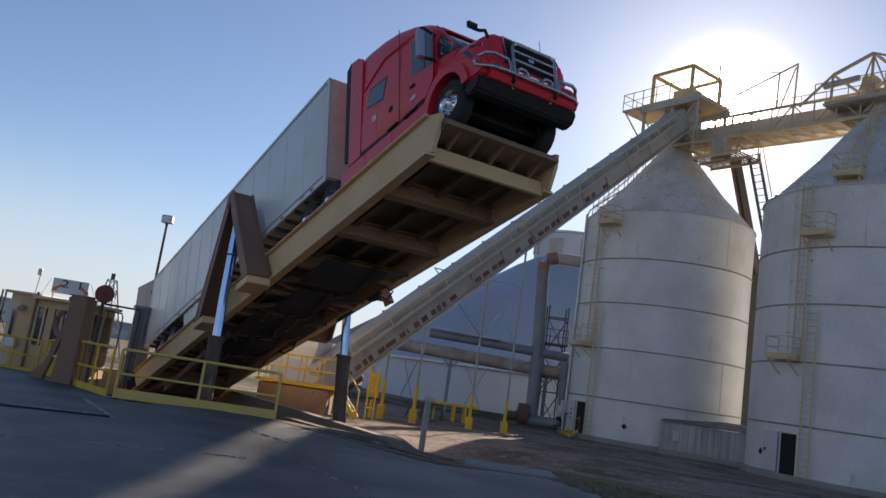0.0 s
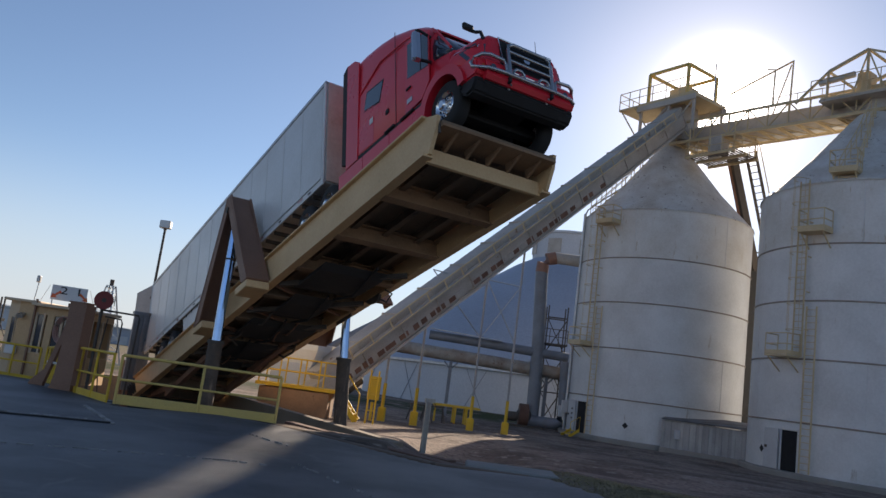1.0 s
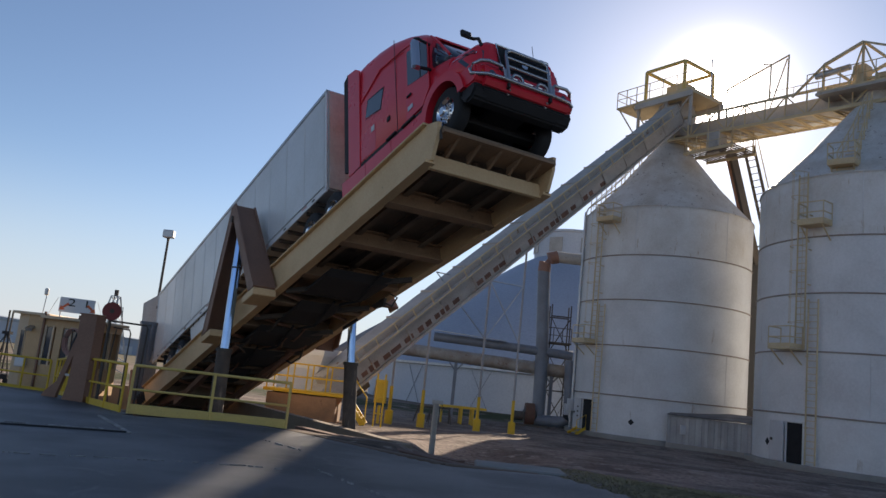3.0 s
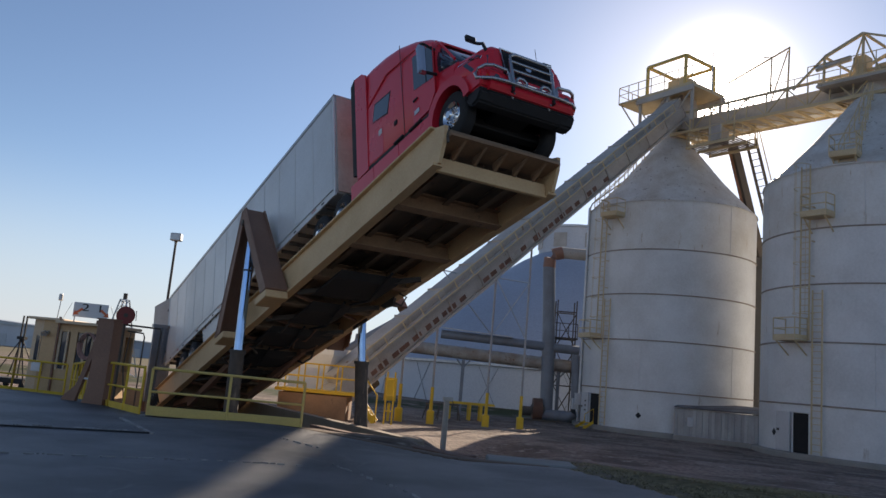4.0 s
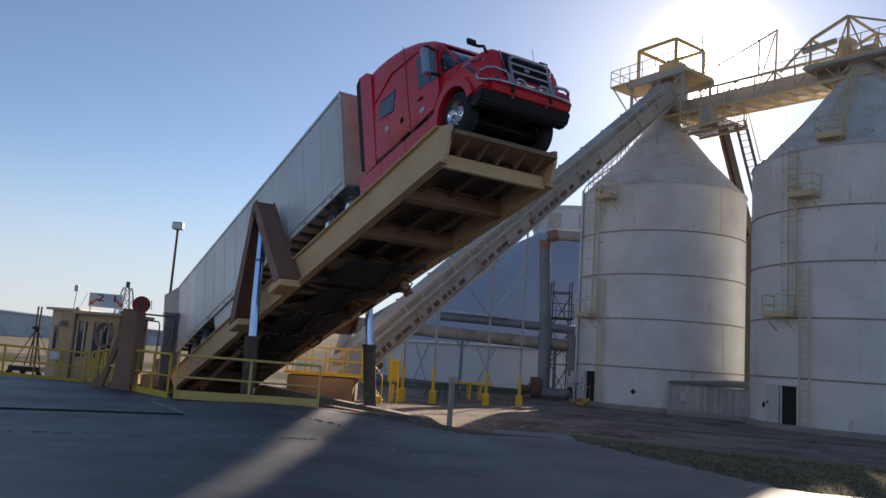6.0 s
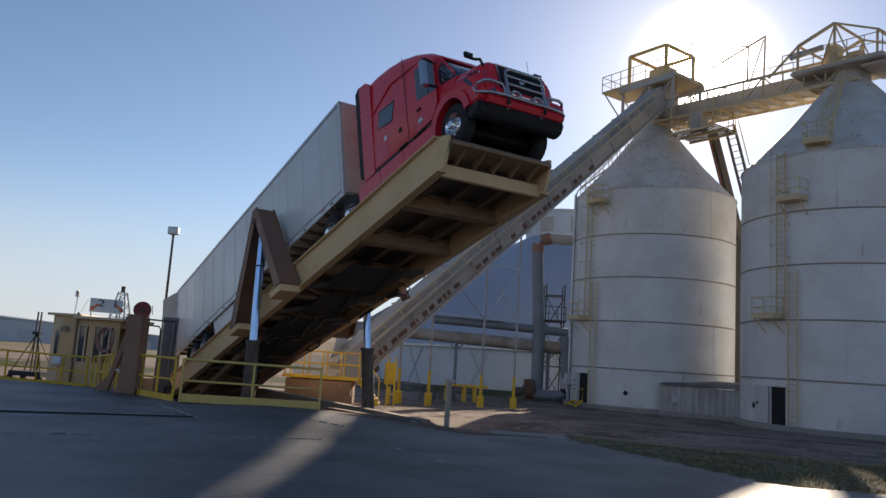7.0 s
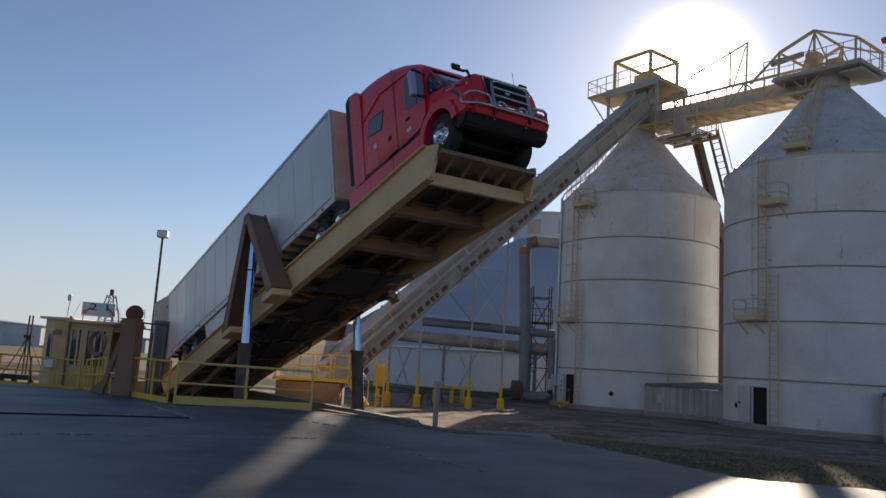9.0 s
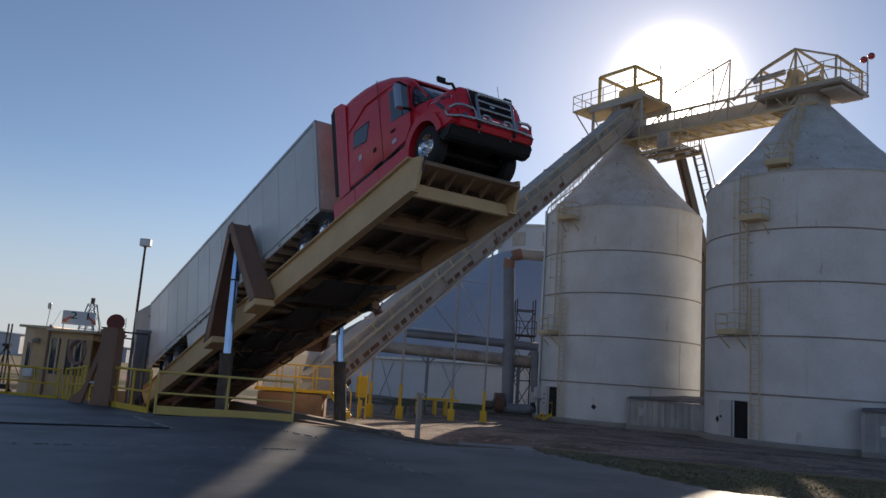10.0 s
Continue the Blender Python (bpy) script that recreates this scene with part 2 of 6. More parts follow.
TRAILER_DOOR = material("worn_grey_door", (0.42, 0.39, 0.36), 0.6, second=(0.33, 0.28, 0.25), scale=1.0, grain=12, bump=0.05, stain=(0.25, 0.17, 0.12), stain_at=0.64, stain_scale=1.5)
REFLECT = material("red_white_tape", (0.5, 0.12, 0.1), 0.4, second=(0.6, 0.55, 0.52), amount=1.0, scale=6, grain=20, bump=0.0)
LAMP_GLASS = glass("lamp_lens", (0.05, 0.06, 0.08), 0.05)
AMBER = material("amber_lens", (0.7, 0.12, 0.03), 0.2, second=(0.6, 0.1, 0.02), bump=0)
DARK_RED = material("shadow_gap_red", (0.16, 0.01, 0.012), 0.5, bump=0)
MIRROR_BACK = material("chromed_mirror_shell", (0.6, 0.62, 0.65), 0.18, 0.9, second=(0.5, 0.52, 0.55), bump=0)


# ---- mesh helpers ----
def add_box(bm, size, at=(0, 0, 0), m=None, bevel=0.0):
    """A box centred at a point, in the frame m."""
    r = bmesh.ops.create_cube(bm, size=1.0)
    vs = r["verts"]
    mat_ = (m or Matrix()) @ Matrix.Translation(at) @ Matrix.Diagonal((*size, 1))
    bmesh.ops.transform(bm, matrix=mat_, verts=vs)
    if bevel:
        es = list({e for v in vs for e in v.link_edges})
        bmesh.ops.bevel(bm, geom=es, offset=bevel, segments=1, affect="EDGES")
    return bm


def span(p, q):
    """The frame with z along the way from p to q, at the middle, and its length."""
    p, q = Vector(p), Vector(q)
    d = q - p
    up = Vector((0, 0, 1)) if abs(d.normalized().z) < 0.99 else Vector((1, 0, 0))
    x = up.cross(d).normalized()
    y = d.normalized().cross(x)
    m = Matrix((x, y, d.normalized())).transposed().to_4x4()
    m.translation = (p + q) / 2
    return m, d.length


def beam(bm, p, q, w, h, bevel=0.0):
    """A bar of section w (level) by h from p to q."""
    m, n = span(p, q)
    return add_box(bm, (w, h, n), m=m, bevel=bevel)


def tube(bm, p, q, r, r2=None, sides=12, caps=True):
    m, n = span(p, q)
    bmesh.ops.create_cone(bm, cap_ends=caps, segments=sides, radius1=r, radius2=r if r2 is None else r2, depth=n, matrix=m)
    return bm


def i_beam(bm, p, q, w, h, t=0.03):
    m, n = span(p, q)
    add_box(bm, (t, h - 2 * t, n), m=m)
    for s in (-1, 1):
        add_box(bm, (w, t, n), (0, s * (h - t) / 2, 0), m=m)
    return bm


def sweep(bm, pts, r, sides=8, closed=False):
    """A round bar bent along a row of points."""
    pts = [Vector(p) for p in pts]
    n = len(pts)
    rings = []
    for i, p in enumerate(pts):
        a = pts[(i - 1) % n] if closed or i else pts[0]
        b = pts[(i + 1) % n] if closed or i < n - 1 else pts[-1]
        d = (b - a).normalized()
        up = Vector((0, 0, 1)) if abs(d.z) < 0.95 else Vector((1, 0, 0))
        x = up.cross(d).normalized()
        y = d.cross(x)
        rings.append([bm.verts.new(p + r * (math.cos(k * math.tau / sides) * x + math.sin(k * math.tau / sides) * y)) for k in range(sides)])
    for i in range(n if closed else n - 1):
        a, b = rings[i], rings[(i + 1) % n]
        for k in range(sides):
            bm.faces.new((a[k], a[(k + 1) % sides], b[(k + 1) % sides], b[k]))
    if not closed:
        bm.faces.new(rings[0][::-1])
        bm.faces.new(rings[-1])
    return bm


def arc_pts(c, r, a0, a1, n, x=(1, 0, 0), y=(0, 0, 1)):
    c, x, y = Vector(c), Vector(x), Vector(y)
    return [c + r * (math.cos(a0 + (a1 - a0) * i / (n - 1)) * x + math.sin(a0 + (a1 - a0) * i / (n - 1)) * y) for i in range(n)]


def lathe(bm, profile, sides=64, m=None, close=True):
    """Rings of (radius, height) turned about z."""
    m = m or Matrix()
    rings = []
    for r, z in profile:
        rings.append([bm.verts.new(m @ Vector((r * math.cos(k * math.tau / sides), r * math.sin(k * math.tau / sides), z))) for k in range(sides)] if r > 1e-6 else [bm.verts.new(m @ Vector((0, 0, z)))])
    for a, b in zip(rings, rings[1:]):
        for k in range(sides):
            k2 = (k + 1) % sides
            if len(a) == 1 and len(b) > 1:
                bm.faces.new((a[0], b[k2], b[k]))
            elif len(b) == 1 and len(a) > 1:
                bm.faces.new((a[k], a[k2], b[0]))
            elif len(a) > 1:
                bm.faces.new((a[k], a[k2], b[k2], b[k]))
    return bm


def prism(bm, outline, y0, y1, m=None, inset=0.0):
    """A side outline of (x, z) points given depth from y0 to y1."""
    m = m or Matrix()
    a = [bm.verts.new(m @ Vector((x, y0, z))) for x, z in outline]
    b = [bm.verts.new(m @ Vector((x, y1, z))) for x, z in outline]
    bm.faces.new(a)
    bm.faces.new(b[::-1])
    n = len(a)
    for i in range(n):
        bm.faces.new((a[i], b[i], b[(i + 1) % n], a[(i + 1) % n]))
    bmesh.ops.recalc_face_normals(bm, faces=bm.faces)
    return bm


def mesh_of(name, bm, mat_, smooth=None):
    me = bpy.data.meshes.new(name)
    bmesh.ops.recalc_face_normals(bm, faces=bm.faces)
    bm.to_mesh(me)
    bm.free()
    me.materials.append(mat_)
    if smooth is not None:
        me.polygons.foreach_set("use_smooth", [True] * len(me.polygons))
        me.set_sharp_from_angle(angle=radians(smooth))
    return me


def part(name, bm, mat_, parent=None, label="", smooth=None, m=None):
    ob = new(name, mesh_of(name, bm, mat_, smooth))
    if parent is not None:
        ob.parent = parent
    if m is not None:
        ob.matrix_basis = m
    if label:
        ob["label"] = label
    return ob


def thing(name, label, category, m=None, group="", kind=""):
    """An empty at a thing's base."""
    ob = new(name)
    if m is not None:
        ob.matrix_basis = m
    return tagged(ob, label, category, group, kind)


def B():
    return bmesh.new()


# ---- the plan ----
AZ, TILT = radians(-56.55), radians(17.15)
HINGE = Vector((-10.45, 30.75, -0.29))
ax_u = Vector((math.cos(AZ) * math.cos(TILT), math.sin(AZ) * math.cos(TILT), math.sin(TILT)))
ax_v = Vector((-math.sin(AZ), math.cos(AZ), 0))
ax_w = ax_u.cross(ax_v)
DECK = Matrix((ax_u, ax_v, ax_w)).transposed().to_4x4()
DECK.translation = HINGE
PLAN = pose(HINGE.x, HINGE.y, 0, 0, 0, math.degrees(AZ))
SILO_1, R_1 = Vector((13.5, 49.7, 0)), 5.37
SILO_2, R_2 = Vector((21.62, 39.08, 0)), 5.68
BASE_Z = -1.05
PIT = (-3.0, 15.1, -4.75, 1.75)


def edge_y(x):
    """How far the asphalt reaches at x, before it breaks off to the lower dirt yard."""
    return max(9.5 - 0.3 * x, min(max(12.9 - 0.95 * x, 12.6), 17.5 - 2.1 * x))


def ramp01(v, lo, hi):
    f = min(1.0, max(0.0, (v - lo) / (hi - lo)))
    return f * f * (3 - 2 * f)


def ground_z(x, y):
    drop = 0.38 * ramp01(y - edge_y(x), 0.0, 0.45) * ramp01(x, -1.0, 0.2) * (1 - 0.75 * ramp01(x, 1.5, 3.5)) * (1 - ramp01(y + 0.35 * x, 22, 32))
    q = y + 0.35 * x
    f = min(1.0, max(0.0, (q - 14.8) / 9.0))
    z = -0.62 * f
    g = min(1.0, max(0.0, (q - 24.0) / 18.0))
    return z - drop + (BASE_Z + 0.62) * g * g * (3 - 2 * g)


# ---- ground ----
def in_pit(x, y):
    p = PLAN.inverted() @ Vector((x, y, 0))
    return PIT[0] < p.x < PIT[1] and PIT[2] < p.y < PIT[3]


def ground_sheet():
    """One sheet of yard, with the dumper's pit sunk into it; asphalt on the near apron, dirt beyond, dry grass strip between."""
    xs = sorted(list(np.arange(-26, 30.01, 0.4)) + list(np.arange(-3.8, 7.0, 0.4)))
    ys = sorted(list(np.arange(-12, 62.01, 0.4)) + list(np.arange(6.2, 17.9, 0.4)))
    far = [70, 90, 130, 200, 400, 900, 2500]
    xs = [-d for d in far[::-1]] + [-45, -34] + xs + [36, 48] + far
    ys = [-2500, -900, -300, -100, -40, -20] + ys + far
    bm = B()
    cols = []
    for x in xs:
        col = []
        for y in ys:
            z = ground_z(x, y)
            n = noise.noise((x * 0.35, y * 0.35, 0)) * 0.03
            q = y + 0.35 * x
            z += n * (1.6 if y > edge_y(x) else 0.5)
            if in_pit(x, y):
                z = -2.1
            col.append(bm.verts.new((x, y, z)))
        cols.append(col)
    for a, b in zip(cols, cols[1:]):
        for i in range(len(ys) - 1):
            bm.faces.new((a[i], b[i], b[i + 1], a[i + 1]))
    ob = part("ground", bm, GROUND, smooth=50)
    return tagged(ob, "dark worn asphalt apron running into pale dirt yard", "ground", kind="structure")


def ground_material():
    m = ASPHALT.copy()
    m.name = "yard"
    nt = m.node_tree
    bsdf = nt.nodes["Principled BSDF"]
    asphalt_col = bsdf.inputs["Base Color"].links[0].from_socket
    co = nt.nodes.new("ShaderNodeTexCoord")
    sep = nt.nodes.new("ShaderNodeSeparateXYZ")
    nt.links.new(co.outputs["Object"], sep.inputs[0])

    def math_(op, a, b=None, c=None):
        n = nt.nodes.new("ShaderNodeMath")
        n.operation = op
        for i, v in enumerate((a, b, c)):
            if v is None:
                continue
            if isinstance(v, (int, float)):
                n.inputs[i].default_value = v
            else:
                nt.links.new(v, n.inputs[i])
        return n.outputs[0]

    def noise_(size, detail=6):
        n = nt.nodes.new("ShaderNodeTexNoise")
        n.inputs["Scale"].default_value = size
        n.inputs["Detail"].default_value = detail
        nt.links.new(co.outputs["Object"], n.inputs["Vector"])
        return n.outputs[0]

    def smooth(v, lo, hi):
        r = nt.nodes.new("ShaderNodeMapRange")
        r.interpolation_type = "SMOOTHSTEP"
        r.inputs[1].default_value, r.inputs[2].default_value = lo, hi
        nt.links.new(v, r.inputs[0])
        return r.outputs[0]

    def mix(f, a, b):
        x = nt.nodes.new("ShaderNodeMix")
        x.data_type = "RGBA"
        if isinstance(f, float):
            x.inputs[0].default_value = f
        else:
            nt.links.new(f, x.inputs[0])
        for s, v in ((x.inputs[6], a), (x.inputs[7], b)):
            if isinstance(v, tuple):
                s.default_value = (*v, 1)
            else:
                nt.links.new(v, s)
        return x.outputs[2]

    wob = math_("MULTIPLY", math_("SUBTRACT", noise_(0.8), 0.5), 1.6)
    # the apron's far edge runs from beside the pit down towards the near right
    x_, y_ = sep.outputs[0], sep.outputs[1]
    reach = math_("MAXIMUM", math_("SUBTRACT", 12.9, math_("MULTIPLY", x_, 0.95)), 12.6)
    reach = math_("MINIMUM", reach, math_("SUBTRACT", 17.5, math_("MULTIPLY", x_, 2.1)))
    reach = math_("MAXIMUM", reach, math_("SUBTRACT", 9.5, math_("MULTIPLY", x_, 0.3)))
    edge = math_("ADD", math_("SUBTRACT", y_, reach), math_("MULTIPLY", wob, 0.35))
    past = smooth(edge, 0.0, 0.08)
    grass = math_("MULTIPLY", math_("MULTIPLY", smooth(edge, 0.3, 0.9), math_("SUBTRACT", 1.0, smooth(edge, 6.0, 9.5))), smooth(noise_(0.7), 0.3, 0.45))
    grass = math_("MULTIPLY", grass, smooth(math_("ADD", sep.outputs[0], wob), 1.6, 4.2))
    dirt = mix(smooth(noise_(0.45), 0.35, 0.65), (0.3, 0.235, 0.195), (0.15, 0.115, 0.095))
    dirt = mix(smooth(noise_(2.2), 0.55, 0.7), dirt, (0.36, 0.31, 0.265))
    dirt = mix(math_("MULTIPLY", smooth(noise_(7.0), 0.5, 0.62), 0.55), dirt, (0.07, 0.056, 0.047))
    grassy = mix(smooth(noise_(6.0), 0.35, 0.65), (0.1, 0.086, 0.042), (0.2, 0.158, 0.088))
    weeds = math_("MULTIPLY", math_("MULTIPLY", smooth(sep.outputs[1], 50.0, 56.0), math_("SUBTRACT", 1.0, smooth(sep.outputs[1], 64.0, 70.0))), smooth(noise_(0.5), 0.35, 0.5))
    dirt = mix(weeds, dirt, (0.05, 0.06, 0.028))
    far_field = smooth(sep.outputs[1], 80.0, 140.0)
    dirt = mix(far_field, dirt, (0.17, 0.15, 0.1))
    # shade at the apron's broken edge, painted as a darker band of dirt
    edge_shade = math_("MULTIPLY", math_("SUBTRACT", 1.0, smooth(edge, 0.3, 0.8)), math_("SUBTRACT", 1.0, smooth(sep.outputs[0], 2.0, 3.0)))
    dirt = mix(edge_shade, dirt, (0.06, 0.045, 0.035))
    gravel = math_("MULTIPLY", math_("SUBTRACT", 1.0, smooth(edge, 0.15, 0.75)), smooth(sep.outputs[0], 2.5, 3.5))
    verge = mix(gravel, mix(grass, dirt, grassy), mix(smooth(noise_(9.0), 0.4, 0.6), (0.34, 0.3, 0.25), (0.15, 0.13, 0.1)))
    patchy = mix(math_("MULTIPLY", smooth(noise_(0.5, 8), 0.42, 0.62), 0.5), asphalt_col, (0.04, 0.043, 0.05))
    patchy = mix(math_("MULTIPLY", smooth(noise_(2.6, 8), 0.57, 0.66), 0.35), patchy, (0.13, 0.13, 0.135))
    col = mix(past, patchy, verge)
    # pale cracks and scuffs in the asphalt
    vor = nt.nodes.new("ShaderNodeTexVoronoi")
    vor.feature = "DISTANCE_TO_EDGE"
    vor.inputs["Scale"].default_value = 0.28
    warp = nt.nodes.new("ShaderNodeVectorMath")
    warp.operation = "MULTIPLY_ADD"
    ncol = nt.nodes.new("ShaderNodeTexNoise")
    ncol.inputs["Scale"].default_value = 0.7
    nt.links.new(co.outputs["Object"], ncol.inputs["Vector"])
    nt.links.new(ncol.outputs["Color"], warp.inputs[0])
    warp.inputs[1].default_value = (1.6, 1.6, 0)
    nt.links.new(co.outputs["Object"], warp.inputs[2])
    nt.links.new(warp.outputs[0], vor.inputs["Vector"])
    crack = math_("MULTIPLY", math_("SUBTRACT", 1.0, smooth(vor.outputs["Distance"], 0.0, 0.012)), smooth(noise_(0.9), 0.5, 0.6))
    crack = math_("MULTIPLY", crack, math_("SUBTRACT", 1.0, past))
    col = mix(math_("MULTIPLY", crack, 0.4), col, (0.2, 0.195, 0.185))
    nt.links.new(col, bsdf.inputs["Base Color"])
    # loose dirt and grass are matt, the worn asphalt has a sheen
    sheen = bsdf.inputs["Roughness"].links[0].from_socket
    nt.links.new(math_("ADD", math_("MULTIPLY", sheen, math_("SUBTRACT", 1.0, past)), math_("MULTIPLY", past, 0.97)), bsdf.inputs["Roughness"])
    nt.links.new(math_("SUBTRACT", 0.5, math_("MULTIPLY", past, 0.42)), bsdf.inputs["Specular IOR Level"])
    bump = [n for n in nt.nodes if n.type == "BUMP"][0]
    bump.inputs["Strength"].default_value = 0.7
    return m


GROUND = ground_material()
ground_sheet()


def pit_lining():
    """Concrete rim and floor slab of the dumper pit."""
    bm = B()
    u0, u1, v0, v1 = PIT
    for (a, b) in (((u0, v0), (u1, v0)), ((u1, v0), (u1, v1)), ((u0, v1), (u1, v1)), ((u0, v0), (u0, v1))):
        p, q = PLAN @ Vector((*a, 0)), PLAN @ Vector((*b, 0))
        zt = -0.03 if a[1] == v0 or b[1] == v0 else -0.3
        beam(bm, (p.x, p.y, -1.2), (q.x, q.y, -1.2), 0.3, 1.8 + 2 * (zt + 0.35) * 0)
    ob = part("pit_wall", bm, PIT_CONCRETE)
    return tagged(ob, "grey concrete retaining wall lining the dumper pit", "wall", kind="structure")


pit_lining()


# ---- tipping platform ----
def dumper():
    t = thing("truck_dumper", "tan steel tipping platform raised on two hydraulic cylinders", "truck dumper", DECK)
    part("deck", add_box(B(), (22.5, 2.7, 0.06), (10.08, 0, -0.04)), DECK_BROWN, t, "dusty brown steel deck plate")
    for s in (-1, 1):
        bm = B()
        # side girder with a raised kerb and a chamfered nose
        prism(bm, [(-1.2, 0.24), (20.9, 0.24), (21.28, 0.1), (21.2, -0.16), (20.95, -0.55), (-0.6, -0.55), (-1.2, -0.2)], s * 1.36, s * 1.44)
        add_box(bm, (22.1, 0.14, 0.05), (9.85, s * 1.46, 0.25), bevel=0.01)
        add_box(bm, (21.6, 0.22, 0.06), (10.1, s * 1.42, -0.56))
        part("side_girder", bm, TAN_PAINT, t, "tan painted side girder with raised kerb")
    for k, u in enumerate((19.1, 17.0, 14.9, 12.8, 10.7, 8.6, 6.5, 4.4, 2.3, 0.4)):
        bm = i_beam(B(), (u, -1.34, -0.4), (u, 1.34, -0.4), 0.24, 0.4, 0.03)
        part("cross_beam", bm, DECK_TAN if k < 3 else DECK_BROWN, t)
    for v in (-0.9, -0.1, 0.75):
        bm = i_beam(B(), (0.2, v, -0.2), (20.6, v, -0.2), 0.14, 0.24, 0.02)
        part("stringer", bm, DECK_BROWN, t)
    for k in range(5):
        bm = B()
        prism(bm, [(21.26, -0.125), (20.78, -0.125), (20.78, -0.32)], -1.0 + k * 0.5, -0.94 + k * 0.5)
        part("nose_stiffener", bm, DECK_TAN, t)
    bm = B()
    add_box(bm, (0.62, 2.7, 0.05), (21.03, 0, -0.1))
    part("nose_plate", bm, DECK_TAN, t, "dusty overhanging nose plate")
    bm = B()
    add_box(bm, (0.09, 2.7, 0.32), (20.74, 0, -0.46), bevel=0.01)
    part("nose_beam", bm, TAN_PAINT, t)
    # sagging belly pans and hoses under the middle
    for k in range(5):
        u = 4.5 + 2.3 * k
        bm = B()
        prism(bm, [(u, -0.6), (u + 1.9, -0.6), (u + 1.6 - 0.2 * (k % 2), -0.7), (u + 0.4, -0.67)], -0.9 + 0.25 * (k % 2), 0.5 + 0.3 * (k % 3))
        part("belly_pan", bm, LEG_DARK, t, "near-black pan under the deck")
        part("diagonal_brace", beam(B(), (u, -1.25, -0.58), (u + 2.1, 1.25, -0.62), 0.1, 0.12), DARK_STEEL, t)
        part("hydraulic_line", sweep(B(), [(u - 0.3, -0.4 + 0.2 * k, -0.62), (u + 0.6, -0.3 + 0.2 * k, -0.8), (u + 2.2, -0.45 + 0.2 * k, -0.64)], 0.035, 6), BLACK, t)
    rng = random.Random(11)
    for k in range(14):
        u, v = rng.uniform(5.5, 14.0), rng.uniform(-1.1, 1.1)
        sag = rng.uniform(0.06, 0.2)
        pts = [(u, v, -0.58), (u + 0.35, v + 0.1, -0.6 - sag), (u + 0.8, v + rng.uniform(-0.3, 0.3), -0.6 - sag * 0.7), (u + 1.3, v + 0.1, -0.58)]
        part("sagging_line", sweep(B(), pts, rng.uniform(0.02, 0.04), 6), DARK_STEEL if k % 3 else BROWN_PAINT, t)
    for k in range(6):
        u = 2.5 + 1.9 * k
        part("brace_angle", beam(B(), (u, 1.28, -0.5), (u + 1.5, -1.28, -0.56), 0.07, 0.07), BROWN_PAINT, t)
    part("hose_loop", sweep(B(), [(14.6, 1.3, -0.58), (14.75, 1.42, -0.72), (14.45, 1.42, -0.86), (14.1, 1.3, -0.62)], 0.025), DARK_STEEL, t)
    part("edge_plate", prism(B(), [(13.5, -0.56), (14.3, -0.56), (14.2, -0.78), (13.7, -0.7)], 1.3, 1.37), DARK_STEEL, t)
    part("edge_plate", add_box(B(), (0.9, 0.05, 0.12), (12.1, 1.38, -0.62)), DARK_STEEL, t)
    bm = B()
    for v in (-0.9, 0.9):
        beam(bm, (9.0, v, -0.6), (2.5, v, -1.0), 0.16, 0.2)
        beam(bm, (4.0, v, -0.95), (0.0, v, -0.5), 0.16, 0.2)
    part("truss_chord", bm, BROWN_PAINT, t)
    for s in (-1, 1):
        v0, v1 = s * 1.5, s * 2.12
        bm = B()
        # A-frame of two broad plates that carries the cylinder's head
        for (ua, wa), (ub, wb) in (((11.72, 2.6), (13.6, -0.55)), ((11.6, 2.6), (9.4, -0.62))):
            d = Vector((ub - ua, 0, wb - wa)).normalized()
            n = Vector((d.z, 0, -d.x)) * 0.035
            pts = [(ua - n.x, wa - n.z), (ua + n.x, wa + n.z), (ub + n.x, wb + n.z), (ub - n.x, wb - n.z)]
            prism(bm, pts, v0, v1)
        part("bracket_plate", bm, BROWN_PAINT, t, "brown painted A-frame plate")
        for vv in (v0 + s * 0.03, v1 - s * 0.03):
            bm = B()
            outer = [(9.4, -0.62), (11.5, 2.62), (11.85, 2.62), (13.62, -0.55)]
            inner = [(13.2, -0.55), (11.72, 2.15), (11.6, 2.15), (9.85, -0.6)]
            for i in (0, 2):
                a, b = outer[i], outer[i + 1]
                c, d_ = (inner[2], inner[3]) if i == 0 else (inner[0], inner[1])
                pts = [a, b, c, d_] if i == 0 else [a, b, c, d_]
                prism(bm, pts, vv - 0.02, vv + 0.02)
            prism(bm, [(11.5, 2.62), (11.85, 2.62), (11.72, 2.12), (11.6, 2.12)], vv - 0.021, vv + 0.021)
            part("bracket_web", bm, BROWN_PAINT, t)
        part("head_pin", tube(B(), (11.66, v0 - s * 0.02, 2.2), (11.66, v1 + s * 0.03, 2.2), 0.09), DARK_STEEL, t)
        bm = B()
        add_box(bm, (0.8, 0.62, 0.2), (13.2, s * 1.8, -0.66), bevel=0.02)
        if s > 0:
            bm.free()
        else:
            part("outrigger", bm, TAN_PAINT, t, "tan outrigger box at the bracket's foot")
            part("outrigger", add_box(B(), (0.8, 0.62, 0.2), (9.75, s * 1.8, -0.72), bevel=0.02), TAN_PAINT, t)
    # chains that hang at the nose
    bm = B()
    for k in range(6):
        bmesh.ops.create_uvsphere(bm, u_segments=6, v_segments=4, radius=0.035, matrix=Matrix.Translation((21.22, -1.36, 0.04 - 0.05 * k)))
    part("chain", bm, DARK_STEEL, t)
    return t


